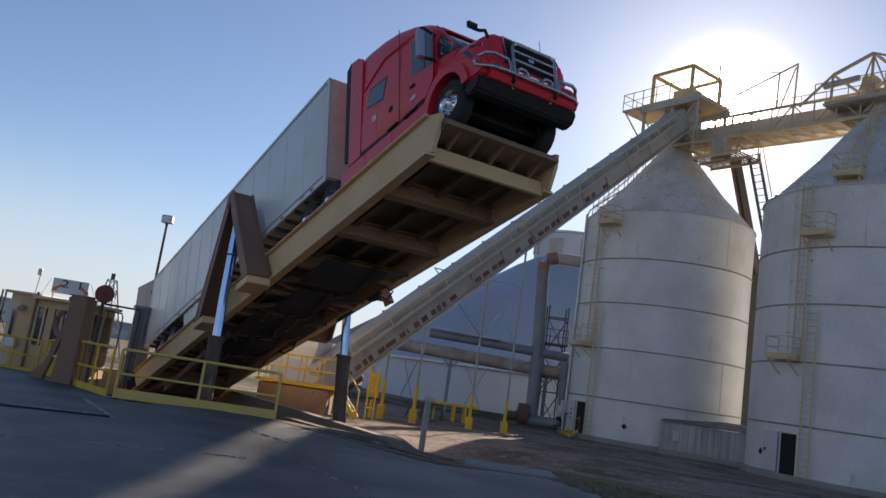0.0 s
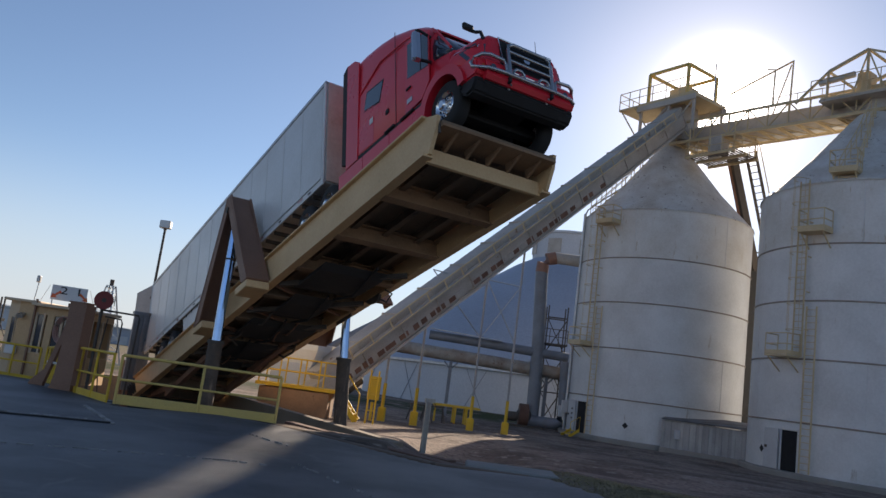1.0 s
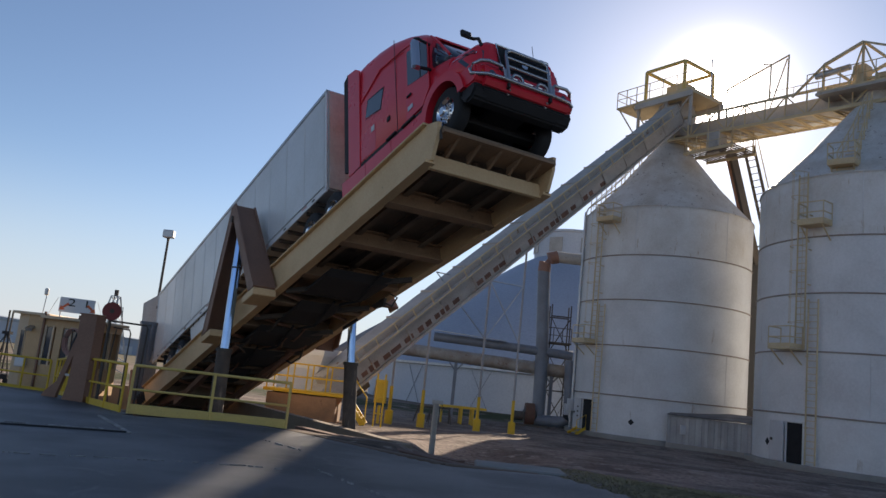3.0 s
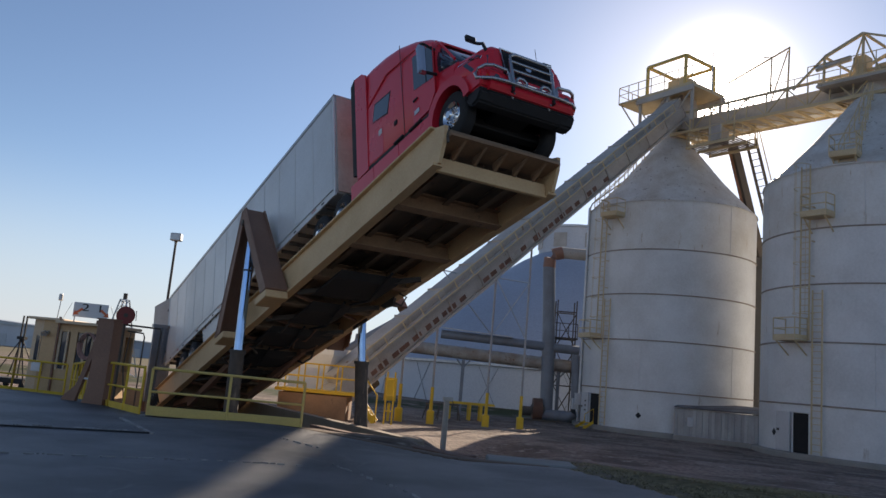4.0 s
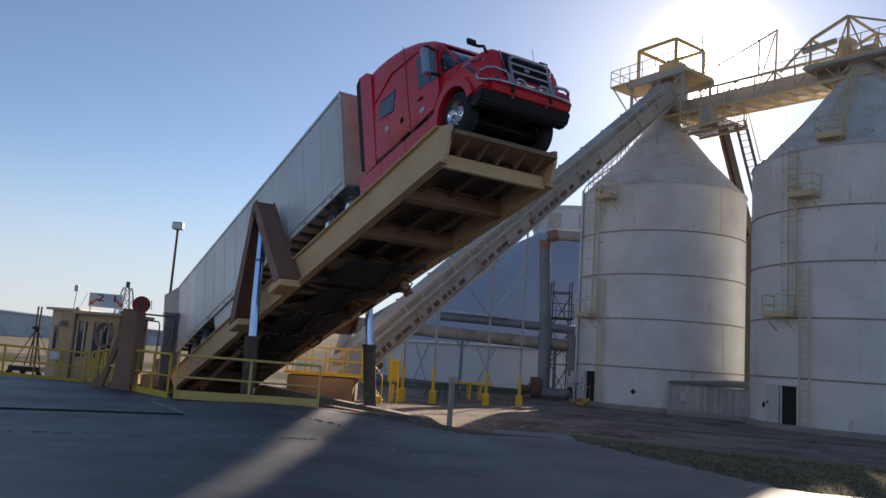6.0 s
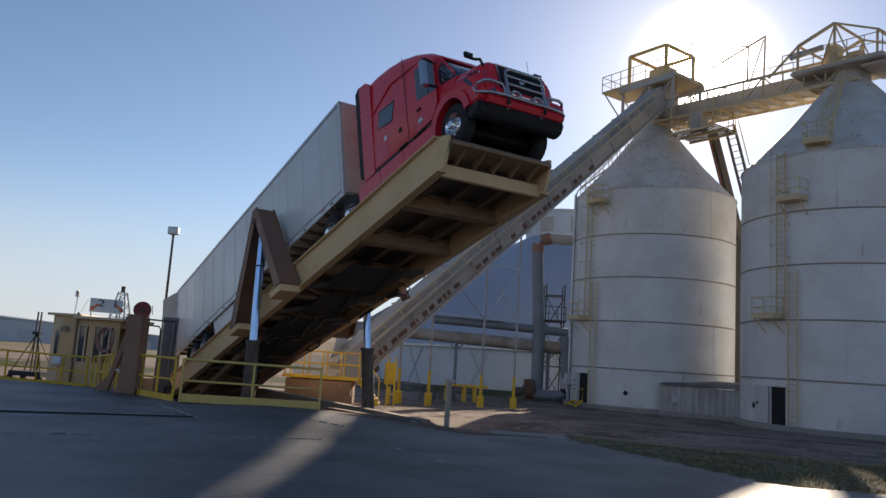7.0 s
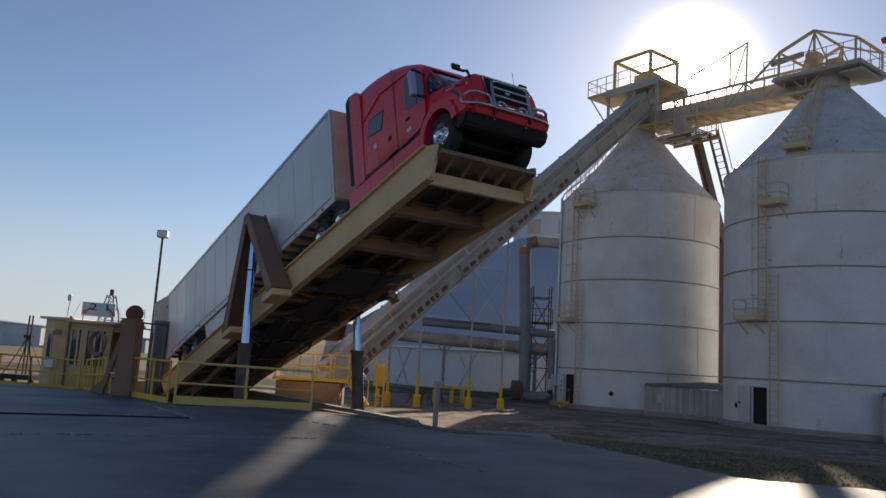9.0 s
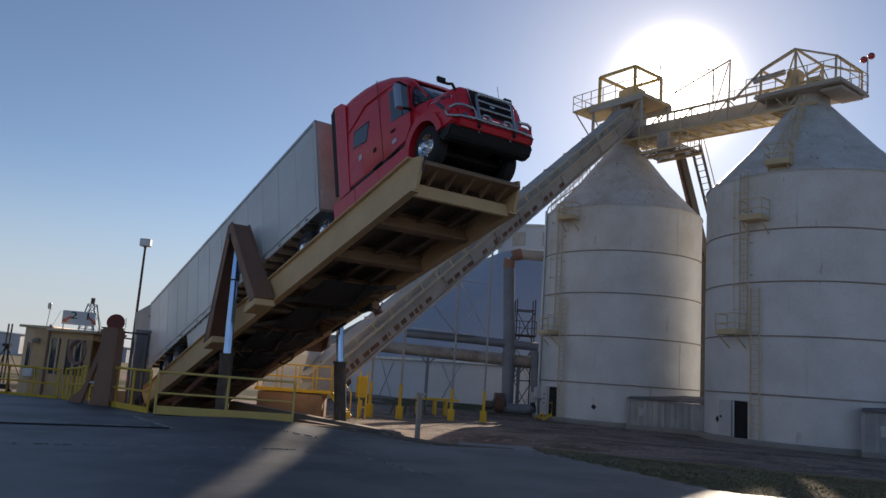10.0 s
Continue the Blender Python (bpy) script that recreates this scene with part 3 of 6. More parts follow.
def cylinder_jack(top, foot, sleeve_z, base_z):
    t = thing("hydraulic_cylinder", "polished steel hydraulic ram in a dark grimy sleeve", "hydraulic cylinder", group="lifting cylinders")
    top, foot = Vector(top), Vector(foot)
    f = (sleeve_z - foot.z) / (top.z - foot.z)
    mid = foot.lerp(top, f)
    low = foot.lerp(top, (base_z - foot.z) / (top.z - foot.z))
    part("rod", tube(B(), mid, top, 0.125, sides=28), BLUE_ROD, t, "polished rod with sky blue in its colour", smooth=40)
    j = mid.lerp(top, 0.62)
    part("rod_joint", tube(B(), j, j.lerp(top, 0.03), 0.14, sides=28), DARK_STEEL, t, smooth=40)
    part("sleeve", tube(B(), low, mid, 0.2, sides=28), SLEEVE, t, "grimy rust-streaked outer sleeve", smooth=40)
    part("gland", tube(B(), mid - Vector((0, 0, 0.06)), mid + Vector((0, 0, 0.03)), 0.23, sides=28), DARK_STEEL, t, smooth=40)
    return t


dumper()
cylinder_jack(DECK @ Vector((11.66, -1.8, 2.2)), (-6.0, 20.55, -2.0), 1.56, -2.1)
cylinder_jack(DECK @ Vector((11.66, 1.8, 2.2)), (-2.60, 22.78, -0.75), 1.56, -0.75)


# ---- semi-trailer ----
def wheel_parts(t, u, v, w=0.5, r=0.51, chrome=True, dual=False, out=-1):
    """A truck wheel: tyre, rim dish, hub and nuts. out: the side that faces away from the vehicle."""
    wid = 0.28
    for k in range(2 if dual else 1):
        vv = v - out * k * 0.33
        m = pose(u, vv, w, 90 * out * -1, 0, 0)
        prof = [(0.29, -wid / 2), (r - 0.05, -wid / 2), (r - 0.01, -wid / 2 + 0.03), (r, -wid / 2 + 0.07), (r, wid / 2 - 0.07), (r - 0.01, wid / 2 - 0.03), (r - 0.05, wid / 2), (0.29, wid / 2)]
        tyre = part("tyre", lathe(B(), prof, 40, m), RUBBER, t, smooth=50)
        if k:
            continue
        rim = [(0.295, wid / 2 - 0.005), (0.285, wid / 2 + 0.012), (0.265, wid / 2 - 0.01), (0.24, wid / 2 - 0.06), (0.2, wid / 2 - 0.085), (0.15, wid / 2 - 0.05), (0.115, wid / 2 - 0.03), (0.11, wid / 2 + 0.06), (0.075, wid / 2 + 0.09), (0, wid / 2 + 0.09)]
        part("rim", lathe(B(), rim, 40, m), CHROME if chrome else GALV, t, "polished alloy rim" if chrome else "", smooth=40)
        bm = B()
        for j in range(10):
            a = j * math.tau / 10
            bmesh.ops.create_cone(bm, cap_ends=True, segments=10, radius1=0.028, radius2=0.026, depth=0.02, matrix=m @ pose(0.225 * math.cos(a), 0.225 * math.sin(a), wid / 2 - 0.062))
        tagged(part("hand_hole", bm, BLACK, t), kind="stuff")
        bm = B()
        for j in range(10):
            a = (j + 0.5) * math.tau / 10
            bmesh.ops.create_cone(bm, cap_ends=True, segments=6, radius1=0.017, radius2=0.014, depth=0.05, matrix=m @ pose(0.14 * math.cos(a), 0.14 * math.sin(a), wid / 2 - 0.02))
        tagged(part("wheel_nut", bm, CHROME, t), kind="stuff")


def trailer():
    t = thing("semi_trailer", "long dusty white box trailer tipped on the dumper", "trailer", DECK)
    L, hw, w0, w1 = 16.18, 1.29, 1.17, 4.1
    bm = B()
    add_box(bm, (L - 0.06, 2 * hw - 0.04, w1 - w0 - 0.06), (L / 2, 0, (w0 + w1) / 2), bevel=0.02)
    part("box_body", bm, TRAILER_WHITE, t)
    # side panels with overlapping seams
    n = 13
    step = (L - 0.3) / n
    for s in (-1, 1):
        for k in range(n):
            bm = add_box(B(), (step - 0.012, 0.012, w1 - w0 - 0.3), (0.15 + step * (k + 0.5), s * (hw + 0.002), (w0 + w1) / 2 + 0.02), bevel=0.004)
            part("side_panel", bm, TRAILER_PANEL, t)
            bm = add_box(B(), (0.035, 0.008, w1 - w0 - 0.3), (0.15 + step * k, s * (hw + 0.012), (w0 + w1) / 2 + 0.02))
            part("seam_strip", bm, TRAILER_WHITE, t)
        part("top_rail", add_box(B(), (L, 0.04, 0.12), (L / 2, s * hw, w1 - 0.05), bevel=0.015), GALV, t)
        part("bottom_rail", add_box(B(), (L, 0.05, 0.16), (L / 2, s * (hw + 0.005), w0 + 0.02), bevel=0.01), TRAILER_WHITE, t)
        for k in range(9):
            part("marker_lamp", add_box(B(), (0.14, 0.012, 0.035), (0.9 + 1.82 * k, s * (hw + 0.036), w0 + 0.02)), BLACK, t)
        for k in range(6):
            part("reflector_tape", add_box(B(), (0.3, 0.006, 0.05), (1.9 + 2.6 * k, s * (hw + 0.034), w0 + 0.06)), REFLECT, t)
        part("corner_post", add_box(B(), (0.12, 0.05, w1 - w0), (L - 0.06, s * (hw + 0.0), (w0 + w1) / 2), bevel=0.02), TRAILER_WHITE, t)
        part("corner_post", add_box(B(), (0.12, 0.05, w1 - w0), (0.06, s * (hw + 0.0), (w0 + w1) / 2), bevel=0.02), GALV, t)
    part("front_wall", add_box(B(), (0.03, 2 * hw - 0.1, w1 - w0 - 0.1), (L + 0.004, 0, (w0 + w1) / 2), bevel=0.01), TRAILER_FRONT, t, "rust-stained front wall")
    part("roof_sheet", add_box(B(), (L - 0.05, 2 * hw - 0.05, 0.02), (L / 2, 0, w1 + 0.0)), TRAILER_WHITE, t)
    for s in (-1, 1):
        # rear doors swung open and outward
        m = pose(0, s * hw, 0, 0, 0, 180 - s * 14)
        door = part("rear_door", add_box(B(), (1.25, 0.05, w1 - w0 - 0.1), (0.64, 0, (w0 + w1) / 2), m=m, bevel=0.01), TRAILER_DOOR, t, "open rear swing door")
        part("hinge", add_box(B(), (0.06, 0.07, 0.1), (0.04, 0, 1.7), m=m), DARK_STEEL, door)
        part("hinge", add_box(B(), (0.06, 0.07, 0.1), (0.04, 0, 3.5), m=m), DARK_STEEL, door)
        part("lock_rod", tube(B(), m @ Vector((1.0, s * 0.05, 1.3)), m @ Vector((1.0, s * 0.05, 4.0)), 0.016), GALV, door)
    bm = B()
    for s in (-0.5, 0.5):
        i_beam(bm, (0.3, s, 1.0), (15.6, s, 1.0), 0.12, 0.26, 0.02)
    for k in range(26):
        add_box(bm, (0.05, 2.5, 0.1), (0.5 + 0.6 * k, 0, 1.1))
    part("underframe", bm, DARK_STEEL, t)
    for s in (-1, 1):
        bm = B()
        prism(bm, [(4.9, 1.12), (8.2, 1.12), (8.05, 0.45), (5.15, 0.45)], s * 1.2, s * 1.24)
        part("side_skirt", bm, TRAILER_WHITE, t, "white aerodynamic side skirt")
        bm = B()
        beam(bm, (13.0, s * 0.85, 1.05), (13.0, s * 0.85, 0.32), 0.12, 0.12)
        add_box(bm, (0.26, 0.26, 0.03), (13.0, s * 0.85, 0.3))
        part("landing_leg", bm, DARK_STEEL, t)
        bm = add_box(B(), (0.02, 0.6, 0.6), (1.55, s * 0.95, 0.75))
        part("mud_flap", bm, BLACK, t)
        for u in (3.75, 2.45):
            wheel_parts(t, u, s * 1.12, chrome=False, dual=True, out=s)
    for u in (3.75, 2.45):
        part("axle", tube(B(), (u, -1.1, 0.5), (u, 1.1, 0.5), 0.065), DARK_STEEL, t)
    part("bogie", add_box(B(), (3.0, 1.1, 0.25), (3.1, 0, 0.82)), DARK_STEEL, t)
    bm = B()
    add_box(bm, (0.1, 2.3, 0.1), (0.1, 0, 0.55))
    for s in (-0.6, 0.6):
        add_box(bm, (0.08, 0.08, 0.6), (0.1, s, 0.85))
    part("rear_guard", bm, DARK_STEEL, t)
    return t


trailer()


# ---- tractor ----
def ring(u, hw, wb, wt, rt=0.3, tuck=0.06, n=6):
    """A cross-section: flat bottom, upright sides that lean in by tuck, rounded top corners."""
    pts = [(-hw + 0.04, wb), (-hw, wb + 0.06), (-hw, wb + (wt - wb) * 0.45), (-hw + tuck * 0.5, wt - rt - 0.02)]
    for i in range(n + 1):
        a = math.pi - i * math.pi / 2 / n
        pts.append((-hw + tuck + rt + rt * math.cos(a), wt - rt + rt * math.sin(a)))
    pts.append((0, wt + 0.03))
    pts += [(-v, w) for v, w in pts[-2::-1]]
    return [Vector((u, v, w)) for v, w in pts]


def loft(bm, rings, cap0=True, cap1=True):
    vs = [[bm.verts.new(p) for p in r] for r in rings]
    n = len(vs[0])
    for a, b in zip(vs, vs[1:]):
        for i in range(n):
            bm.faces.new((a[i], a[(i + 1) % n], b[(i + 1) % n], b[i]))
    if cap0:
        bm.faces.new(vs[0])
    if cap1:
        bm.faces.new(vs[-1][::-1])
    return bm


def fender(bm, u, w, r0, r1, v0, v1, a0, a1, n=14):
    """A wheel-arch band about (u, w)."""
    pts = []
    for r in (r0, r1):
        pts.append([(u + r * math.cos(a0 + (a1 - a0) * i / n), w + r * math.sin(a0 + (a1 - a0) * i / n)) for i in range(n + 1)])
    prism_pts = pts[0] + pts[1][::-1]
    return prism(bm, prism_pts, v0, v1)


def side_sheet(bm, outline, s, v=1.2, depth=0.012):
    return prism(bm, outline, s * v, s * (v + depth))


BONNET = [(21.28, 1.13, 1.1, 1.78, 0.22, 0.1), (21.6, 1.12, 1.06, 1.73, 0.26, 0.12), (21.9, 1.08, 0.94, 1.7, 0.24, 0.14), (22.08, 0.98, 0.84, 1.64, 0.18, 0.12), (22.17, 0.86, 0.8, 1.55, 0.12, 0.1)]


def bonnet_patch(bm, outline, s, proud):
    """A thin piece laid on the bonnet's flank, following its taper."""
    def flank(u, w):
        for a, b in zip(BONNET, BONNET[1:]):
            if u <= b[0] or b is BONNET[-1]:
                f = min(1.0, max(0.0, (u - a[0]) / (b[0] - a[0])))
                hw, wb, wt, rt, tuck = (p + (q - p) * f for p, q in zip(a[1:], b[1:]))
                mid, top = wb + (wt - wb) * 0.45, wt - rt - 0.02
                lean = 0 if w <= mid else tuck * 0.5 * min(1.0, (w - mid) / max(0.01, top - mid))
                over = max(0.0, w - (wt - rt))
                return hw - lean - (rt - math.sqrt(max(0.0, rt * rt - over * over))) - (tuck * 0.5 if over else 0)
    outer = [bm.verts.new((u, s * (flank(u, w) + proud), w)) for u, w in outline]
    inner = [bm.verts.new((u, s * (flank(u, w) - 0.04), w)) for u, w in outline]
    bm.faces.new(outer)
    bm.faces.new(inner[::-1])
    n = len(outer)
    for i in range(n):
        bm.faces.new((outer[i], inner[i], inner[(i + 1) % n], outer[(i + 1) % n]))
    return bm


def tractor():
    t = thing("tractor_unit", "red sleeper-cab road tractor with steel bull bar", "truck", DECK)
    # sleeper and cab shell
    shell = loft(B(), [ring(17.35, 1.2, 0.98, 3.86, 0.22), ring(18.0, 1.21, 0.98, 3.84, 0.26), ring(18.6, 1.21, 0.98, 3.76, 0.3), ring(19.2, 1.21, 0.98, 3.6, 0.32),
                       ring(19.8, 1.21, 0.98, 3.34, 0.34), ring(20.3, 1.2, 1.0, 3.04, 0.34), ring(20.62, 1.17, 1.05, 2.76, 0.3), ring(20.72, 1.16, 1.1, 2.62, 0.28)])
    part("cab_shell", shell, RED, t, smooth=38)
    # lower cab before the windscreen and the cowl
    part("cowl", loft(B(), [ring(20.7, 1.16, 1.02, 1.84, 0.1), ring(20.95, 1.15, 1.08, 1.8, 0.12), ring(21.3, 1.13, 1.12, 1.74, 0.16)]), RED, t, smooth=38)
    scr = loft(B(), [ring(20.71, 1.1, 1.8, 2.58, 0.2, 0.1), ring(20.95, 1.09, 1.76, 2.3, 0.18, 0.1), ring(21.25, 1.05, 1.7, 1.86, 0.06, 0.1)])
    ws = part("windscreen", scr, GLASS, t, "dark curved windscreen", smooth=38)
    for s in (-1, 1):
        bm = B()
        sweep(bm, [(20.7, s * 1.07, 2.62), (20.95, s * 1.07, 2.3), (21.28, s * 1.06, 1.78)], 0.032, 8)
        part("pillar", bm, RED, t, smooth=40)
    part("wiper", sweep(B(), [(21.27, -0.2, 1.86), (21.1, -0.75, 2.08)], 0.014, 6), BLACK, ws)
    bm = B()
    prism(bm, [(20.6, 2.7), (20.82, 2.52), (20.83, 2.55), (20.64, 2.74)], -0.9, 0.9)
    part("sun_visor", bm, RED, t)
    # bonnet, narrowing to the grille
    bonnet = loft(B(), [ring(*st) for st in BONNET])
    part("bonnet", bonnet, RED, t, smooth=38)
    for s in (-1, 1):
        # front wing round the wheel
        bm = fender(B(), 21.1, 0.52, 0.57, 0.76, s * 1.0, s * 1.235, radians(4), radians(180))
        part("wing", bm, RED, t, smooth=35)
        bm = fender(B(), 21.1, 0.52, 0.59, 0.615, s * 0.6, s * 1.23, radians(-4), radians(184))
        part("wheel_arch_liner", bm, BLACK, t, smooth=35)
        bm = B()
        prism(bm, [(21.68, 1.0), (21.72, 0.74), (21.82, 0.58), (22.12, 0.56), (22.2, 0.66), (22.2, 0.9), (22.12, 1.0)], s * 0.86, s * 1.18)
        bmesh.ops.bevel(bm, geom=[e for e in bm.edges], offset=0.03, segments=2, affect="EDGES")
        part("bumper_corner", bm, RED, t, smooth=35)
        bm = B()
        prism(bm, [(21.62, 0.74), (21.8, 0.6), (22.12, 0.58), (22.14, 0.46), (22.0, 0.3), (21.8, 0.28), (21.64, 0.42)], s * 0.8, s * 1.17)
        bmesh.ops.bevel(bm, geom=[e for e in bm.edges], offset=0.04, segments=2, affect="EDGES")
        part("valance_corner", bm, BLACK, t, "black plastic bumper corner", smooth=35)
        # swept-back headlamp and the bonnet's air inlet, laid on the bonnet's flank
        lamp = part("headlamp", bonnet_patch(B(), [(21.62, 1.34), (21.95, 1.42), (22.13, 1.34), (22.13, 1.06), (21.86, 1.02)], s, 0.02), LAMP_GLASS, t, "dark swept-back headlamp")
        part("fog_lamp", tube(B(), (22.14, s * 0.86, 0.74), (22.29, s * 0.86, 0.74), 0.06), LAMP_GLASS, t, smooth=30)
        part("turn_lamp", add_box(B(), (0.06, 0.1, 0.08), (22.18, s * 1.0, 0.76)), AMBER, t)
        inlet = part("air_inlet", bonnet_patch(B(), [(21.4, 1.5), (21.82, 1.5), (22.04, 1.36), (22.02, 1.3), (21.86, 1.32), (21.72, 1.44), (21.42, 1.46)], s, 0.014), CHROME, t, "bright-rimmed bonnet inlet")
        part("inlet_mesh", bonnet_patch(B(), [(21.6, 1.487), (21.81, 1.487), (22.01, 1.355), (22.0, 1.318), (21.87, 1.337), (21.74, 1.45)], s, 0.022), BLACK, inlet)
        # doors and side windows
        d = [(19.82, 1.02), (20.45, 1.02), (20.72, 1.3), (20.76, 2.5), (20.4, 2.72), (19.86, 2.78)]
        door = part("door", side_sheet(B(), d, s, 1.2, 0.016), RED, t, "red cab door with a dark window")
        part("door_window", side_sheet(B(), [(19.93, 1.82), (20.7, 1.66), (20.73, 2.42), (20.42, 2.6), (19.95, 2.66)], s, 1.208, 0.014), GLASS, door)
        part("window_divider", side_sheet(B(), [(20.42, 1.72), (20.45, 1.72), (20.47, 2.58), (20.44, 2.58)], s, 1.215, 0.012), BLACK, door)
        part("door_handle", add_box(B(), (0.18, 0.03, 0.05), (19.98, s * 1.232, 1.55), bevel=0.01), BLACK, door)
        part("emblem_plate", add_box(B(), (0.2, 0.01, 0.1), (20.0, s * 1.222, 1.25)), GALV, door)
        part("sleeper_window", side_sheet(B(), [(18.06, 2.12), (18.74, 1.98), (18.9, 2.42), (18.2, 2.52)], s, 1.206, 0.01), GLASS, t)
        part("window_gasket", side_sheet(B(), [(18.02, 2.08), (18.77, 1.94), (18.94, 2.46), (18.17, 2.56)], s, 1.2, 0.01), BLACK, t)
        part("locker_door", side_sheet(B(), [(17.75, 1.12), (18.5, 1.08), (18.5, 1.75), (17.75, 1.8)], s, 1.207, 0.008), RED, t)
        part("notice_plate", add_box(B(), (0.15, 0.006, 0.14), (18.4, s * 1.222, 1.66)), TRAILER_WHITE, t)
        part("vent_cap", add_box(B(), (0.14, 0.03, 0.12), (19.1, s * 1.22, 1.5), bevel=0.02), BLACK, t)
        part("body_seam", add_box(B(), (0.02, 0.008, 2.4), (19.45, s * 1.215, 2.15)), DARK_RED, t)
        part("body_seam", add_box(B(), (0.02, 0.008, 2.4), (17.7, s * 1.212, 2.3)), DARK_RED, t)
        # roof-line flank crease
        bm = sweep(B(), [(17.5, s * 1.205, 2.55), (18.8, s * 1.21, 3.0), (19.8, s * 1.215, 2.85), (20.4, s * 1.19, 2.74)], 0.018, 6)
        part("crease", bm, RED, t, smooth=40)
        # rear side fairing
        bm = B()
        prism(bm, [(17.0, 1.2), (17.4, 1.1), (17.42, 3.72), (17.2, 3.9), (17.0, 3.78)], s * 1.16, s * 1.22)
        part("side_extender", bm, BLACK, t, "black rubber-edged side extender")
        bm = B()
        prism(bm, [(17.22, 1.0), (17.78, 1.0), (17.82, 3.62), (17.62, 3.78), (17.24, 3.86)], s * 1.2, s * 1.232)
        part("side_fairing", bm, RED, t)
        # chassis fairing, split in panels over the tank and steps
        for u0, u1 in ((16.86, 18.0), (18.02, 19.15), (19.17, 20.42)):
            f0, f1 = (u0 - 16.86) / 3.6, (u1 - 16.86) / 3.6
            bm = side_sheet(B(), [(u0, 0.42), (u1, 0.42), (u1, 1.0 - 0.12 * f1), (u0, 1.0 - 0.12 * f0)], s, 1.17, 0.05)
            part("chassis_fairing", bm, RED, t)
        bm = side_sheet(B(), [(17.4, 1.0), (20.4, 0.88), (20.4, 0.96), (17.4, 1.1)], s, 1.16, 0.05)
        part("step_recess", bm, BLACK, t)
        bm = B()
        add_box(bm, (0.5, 0.08, 0.06), (19.9, s * 1.22, 0.95), bevel=0.015)
        add_box(bm, (0.4, 0.08, 0.06), (19.2, s * 1.215, 1.0), bevel=0.015)
        part("step", bm, BLACK, t)
        # door mirror with its arm
        mir = part("door_mirror", add_box(B(), (0.12, 0.2, 0.72), (20.72, s * 1.48, 2.0), bevel=0.05), MIRROR_BACK, t, "tall chromed door mirror")
        part("mirror_arm", sweep(B(), [(20.72, s * 1.14, 2.36), (20.72, s * 1.42, 2.42), (20.72, s * 1.5, 2.38)], 0.03, 8), BLACK, mir)
        part("mirror_arm", sweep(B(), [(20.74, s * 1.16, 1.72), (20.72, s * 1.42, 1.7), (20.72, s * 1.5, 1.76)], 0.035, 8), BLACK, mir)
        part("mirror_glass", add_box(B(), (0.01, 0.17, 0.64), (20.655, s * 1.48, 2.0)), CHROME, mir)
        # bonnet mirror
        hm = part("bonnet_mirror", add_box(B(), (0.1, 0.26, 0.17), (21.75, s * 0.98, 1.95), bevel=0.04), BLACK, t, "small black bonnet mirror on a curved stalk")
        part("stalk", sweep(B(), [(21.75, s * 0.94, 1.9), (21.82, s * 0.86, 1.84), (21.95, s * 0.84, 1.76), (22.05, s * 0.85, 1.5)], 0.035, 8), BLACK, hm, smooth=40)
        wheel_parts(t, 21.1, s * 1.0, chrome=True, out=s)
        for u in (16.35, 15.1):
            wheel_parts(t, u, s * 1.1, chrome=True, dual=True, out=s)
        part("chassis_rail", i_beam(B(), (14.4, s * 0.42, 0.85), (21.9, s * 0.42, 0.85), 0.09, 0.28, 0.012), BLACK, t)
        part("fuel_tank", tube(B(), (17.6, s * 0.88, 0.72), (19.2, s * 0.88, 0.72), 0.28, sides=24), GALV, t, smooth=40)
        part("tow_hook", sweep(B(), arc_pts((22.2, s * 0.45, 0.5), 0.05, 0, math.pi * 1.4, 8), 0.018, 6), GALV, t)
    # bumper, valance and grille
    bm = B()
    prism(bm, [(21.95, 0.95), (22.2, 0.95), (22.25, 0.88), (22.26, 0.58), (22.2, 0.5), (21.95, 0.5)], -1.0, 1.0)
    part("bumper", bm, RED, t, smooth=30)
    bm = B()
    prism(bm, [(21.74, 0.56), (22.15, 0.54), (22.16, 0.46), (21.98, 0.3), (21.74, 0.32)], -1.0, 1.0)
    bmesh.ops.bevel(bm, geom=list(bm.edges), offset=0.03, segments=2, affect="EDGES")
    part("valance", bm, BLACK, t, "black plastic lower bumper", smooth=35)
    bm = B()
    prism(bm, [(22.1, 0.82), (22.23, 0.82), (22.2, 1.5), (22.08, 1.5)], -0.6, 0.6)
    grille = part("grille", bm, BLACK, t, "black mesh grille in a thin chrome frame")
    part("grille_frame", sweep(B(), [(22.2, -0.64, 1.53), (22.2, 0.64, 1.53), (22.25, 0.56, 0.8), (22.25, -0.56, 0.8)], 0.02, 8, closed=True), CHROME, grille)
    for k in range(12):
        part("grille_bar", add_box(B(), (0.02, 1.14, 0.012), (22.225 - 0.0025 * k, 0, 0.87 + 0.053 * k)), BLACK, grille)
    part("badge", tube(B(), (22.2, 0, 1.22), (22.235, 0, 1.22), 0.07, sides=20), CHROME, grille)
    part("badge_slash", beam(B(), (22.24, -0.52, 0.9), (22.215, 0.52, 1.46), 0.014, 0.014), DARK_STEEL, grille)
    # bull bar: a loop round each lamp, a hoop over the grille
    bb = 22.31
    bar = part("bull_bar", tube(B(), (bb, -0.62, 0.68), (bb, 0.62, 0.68), 0.036, sides=10), BAR_STEEL, t, "steel bull bar of bent tube", smooth=50)
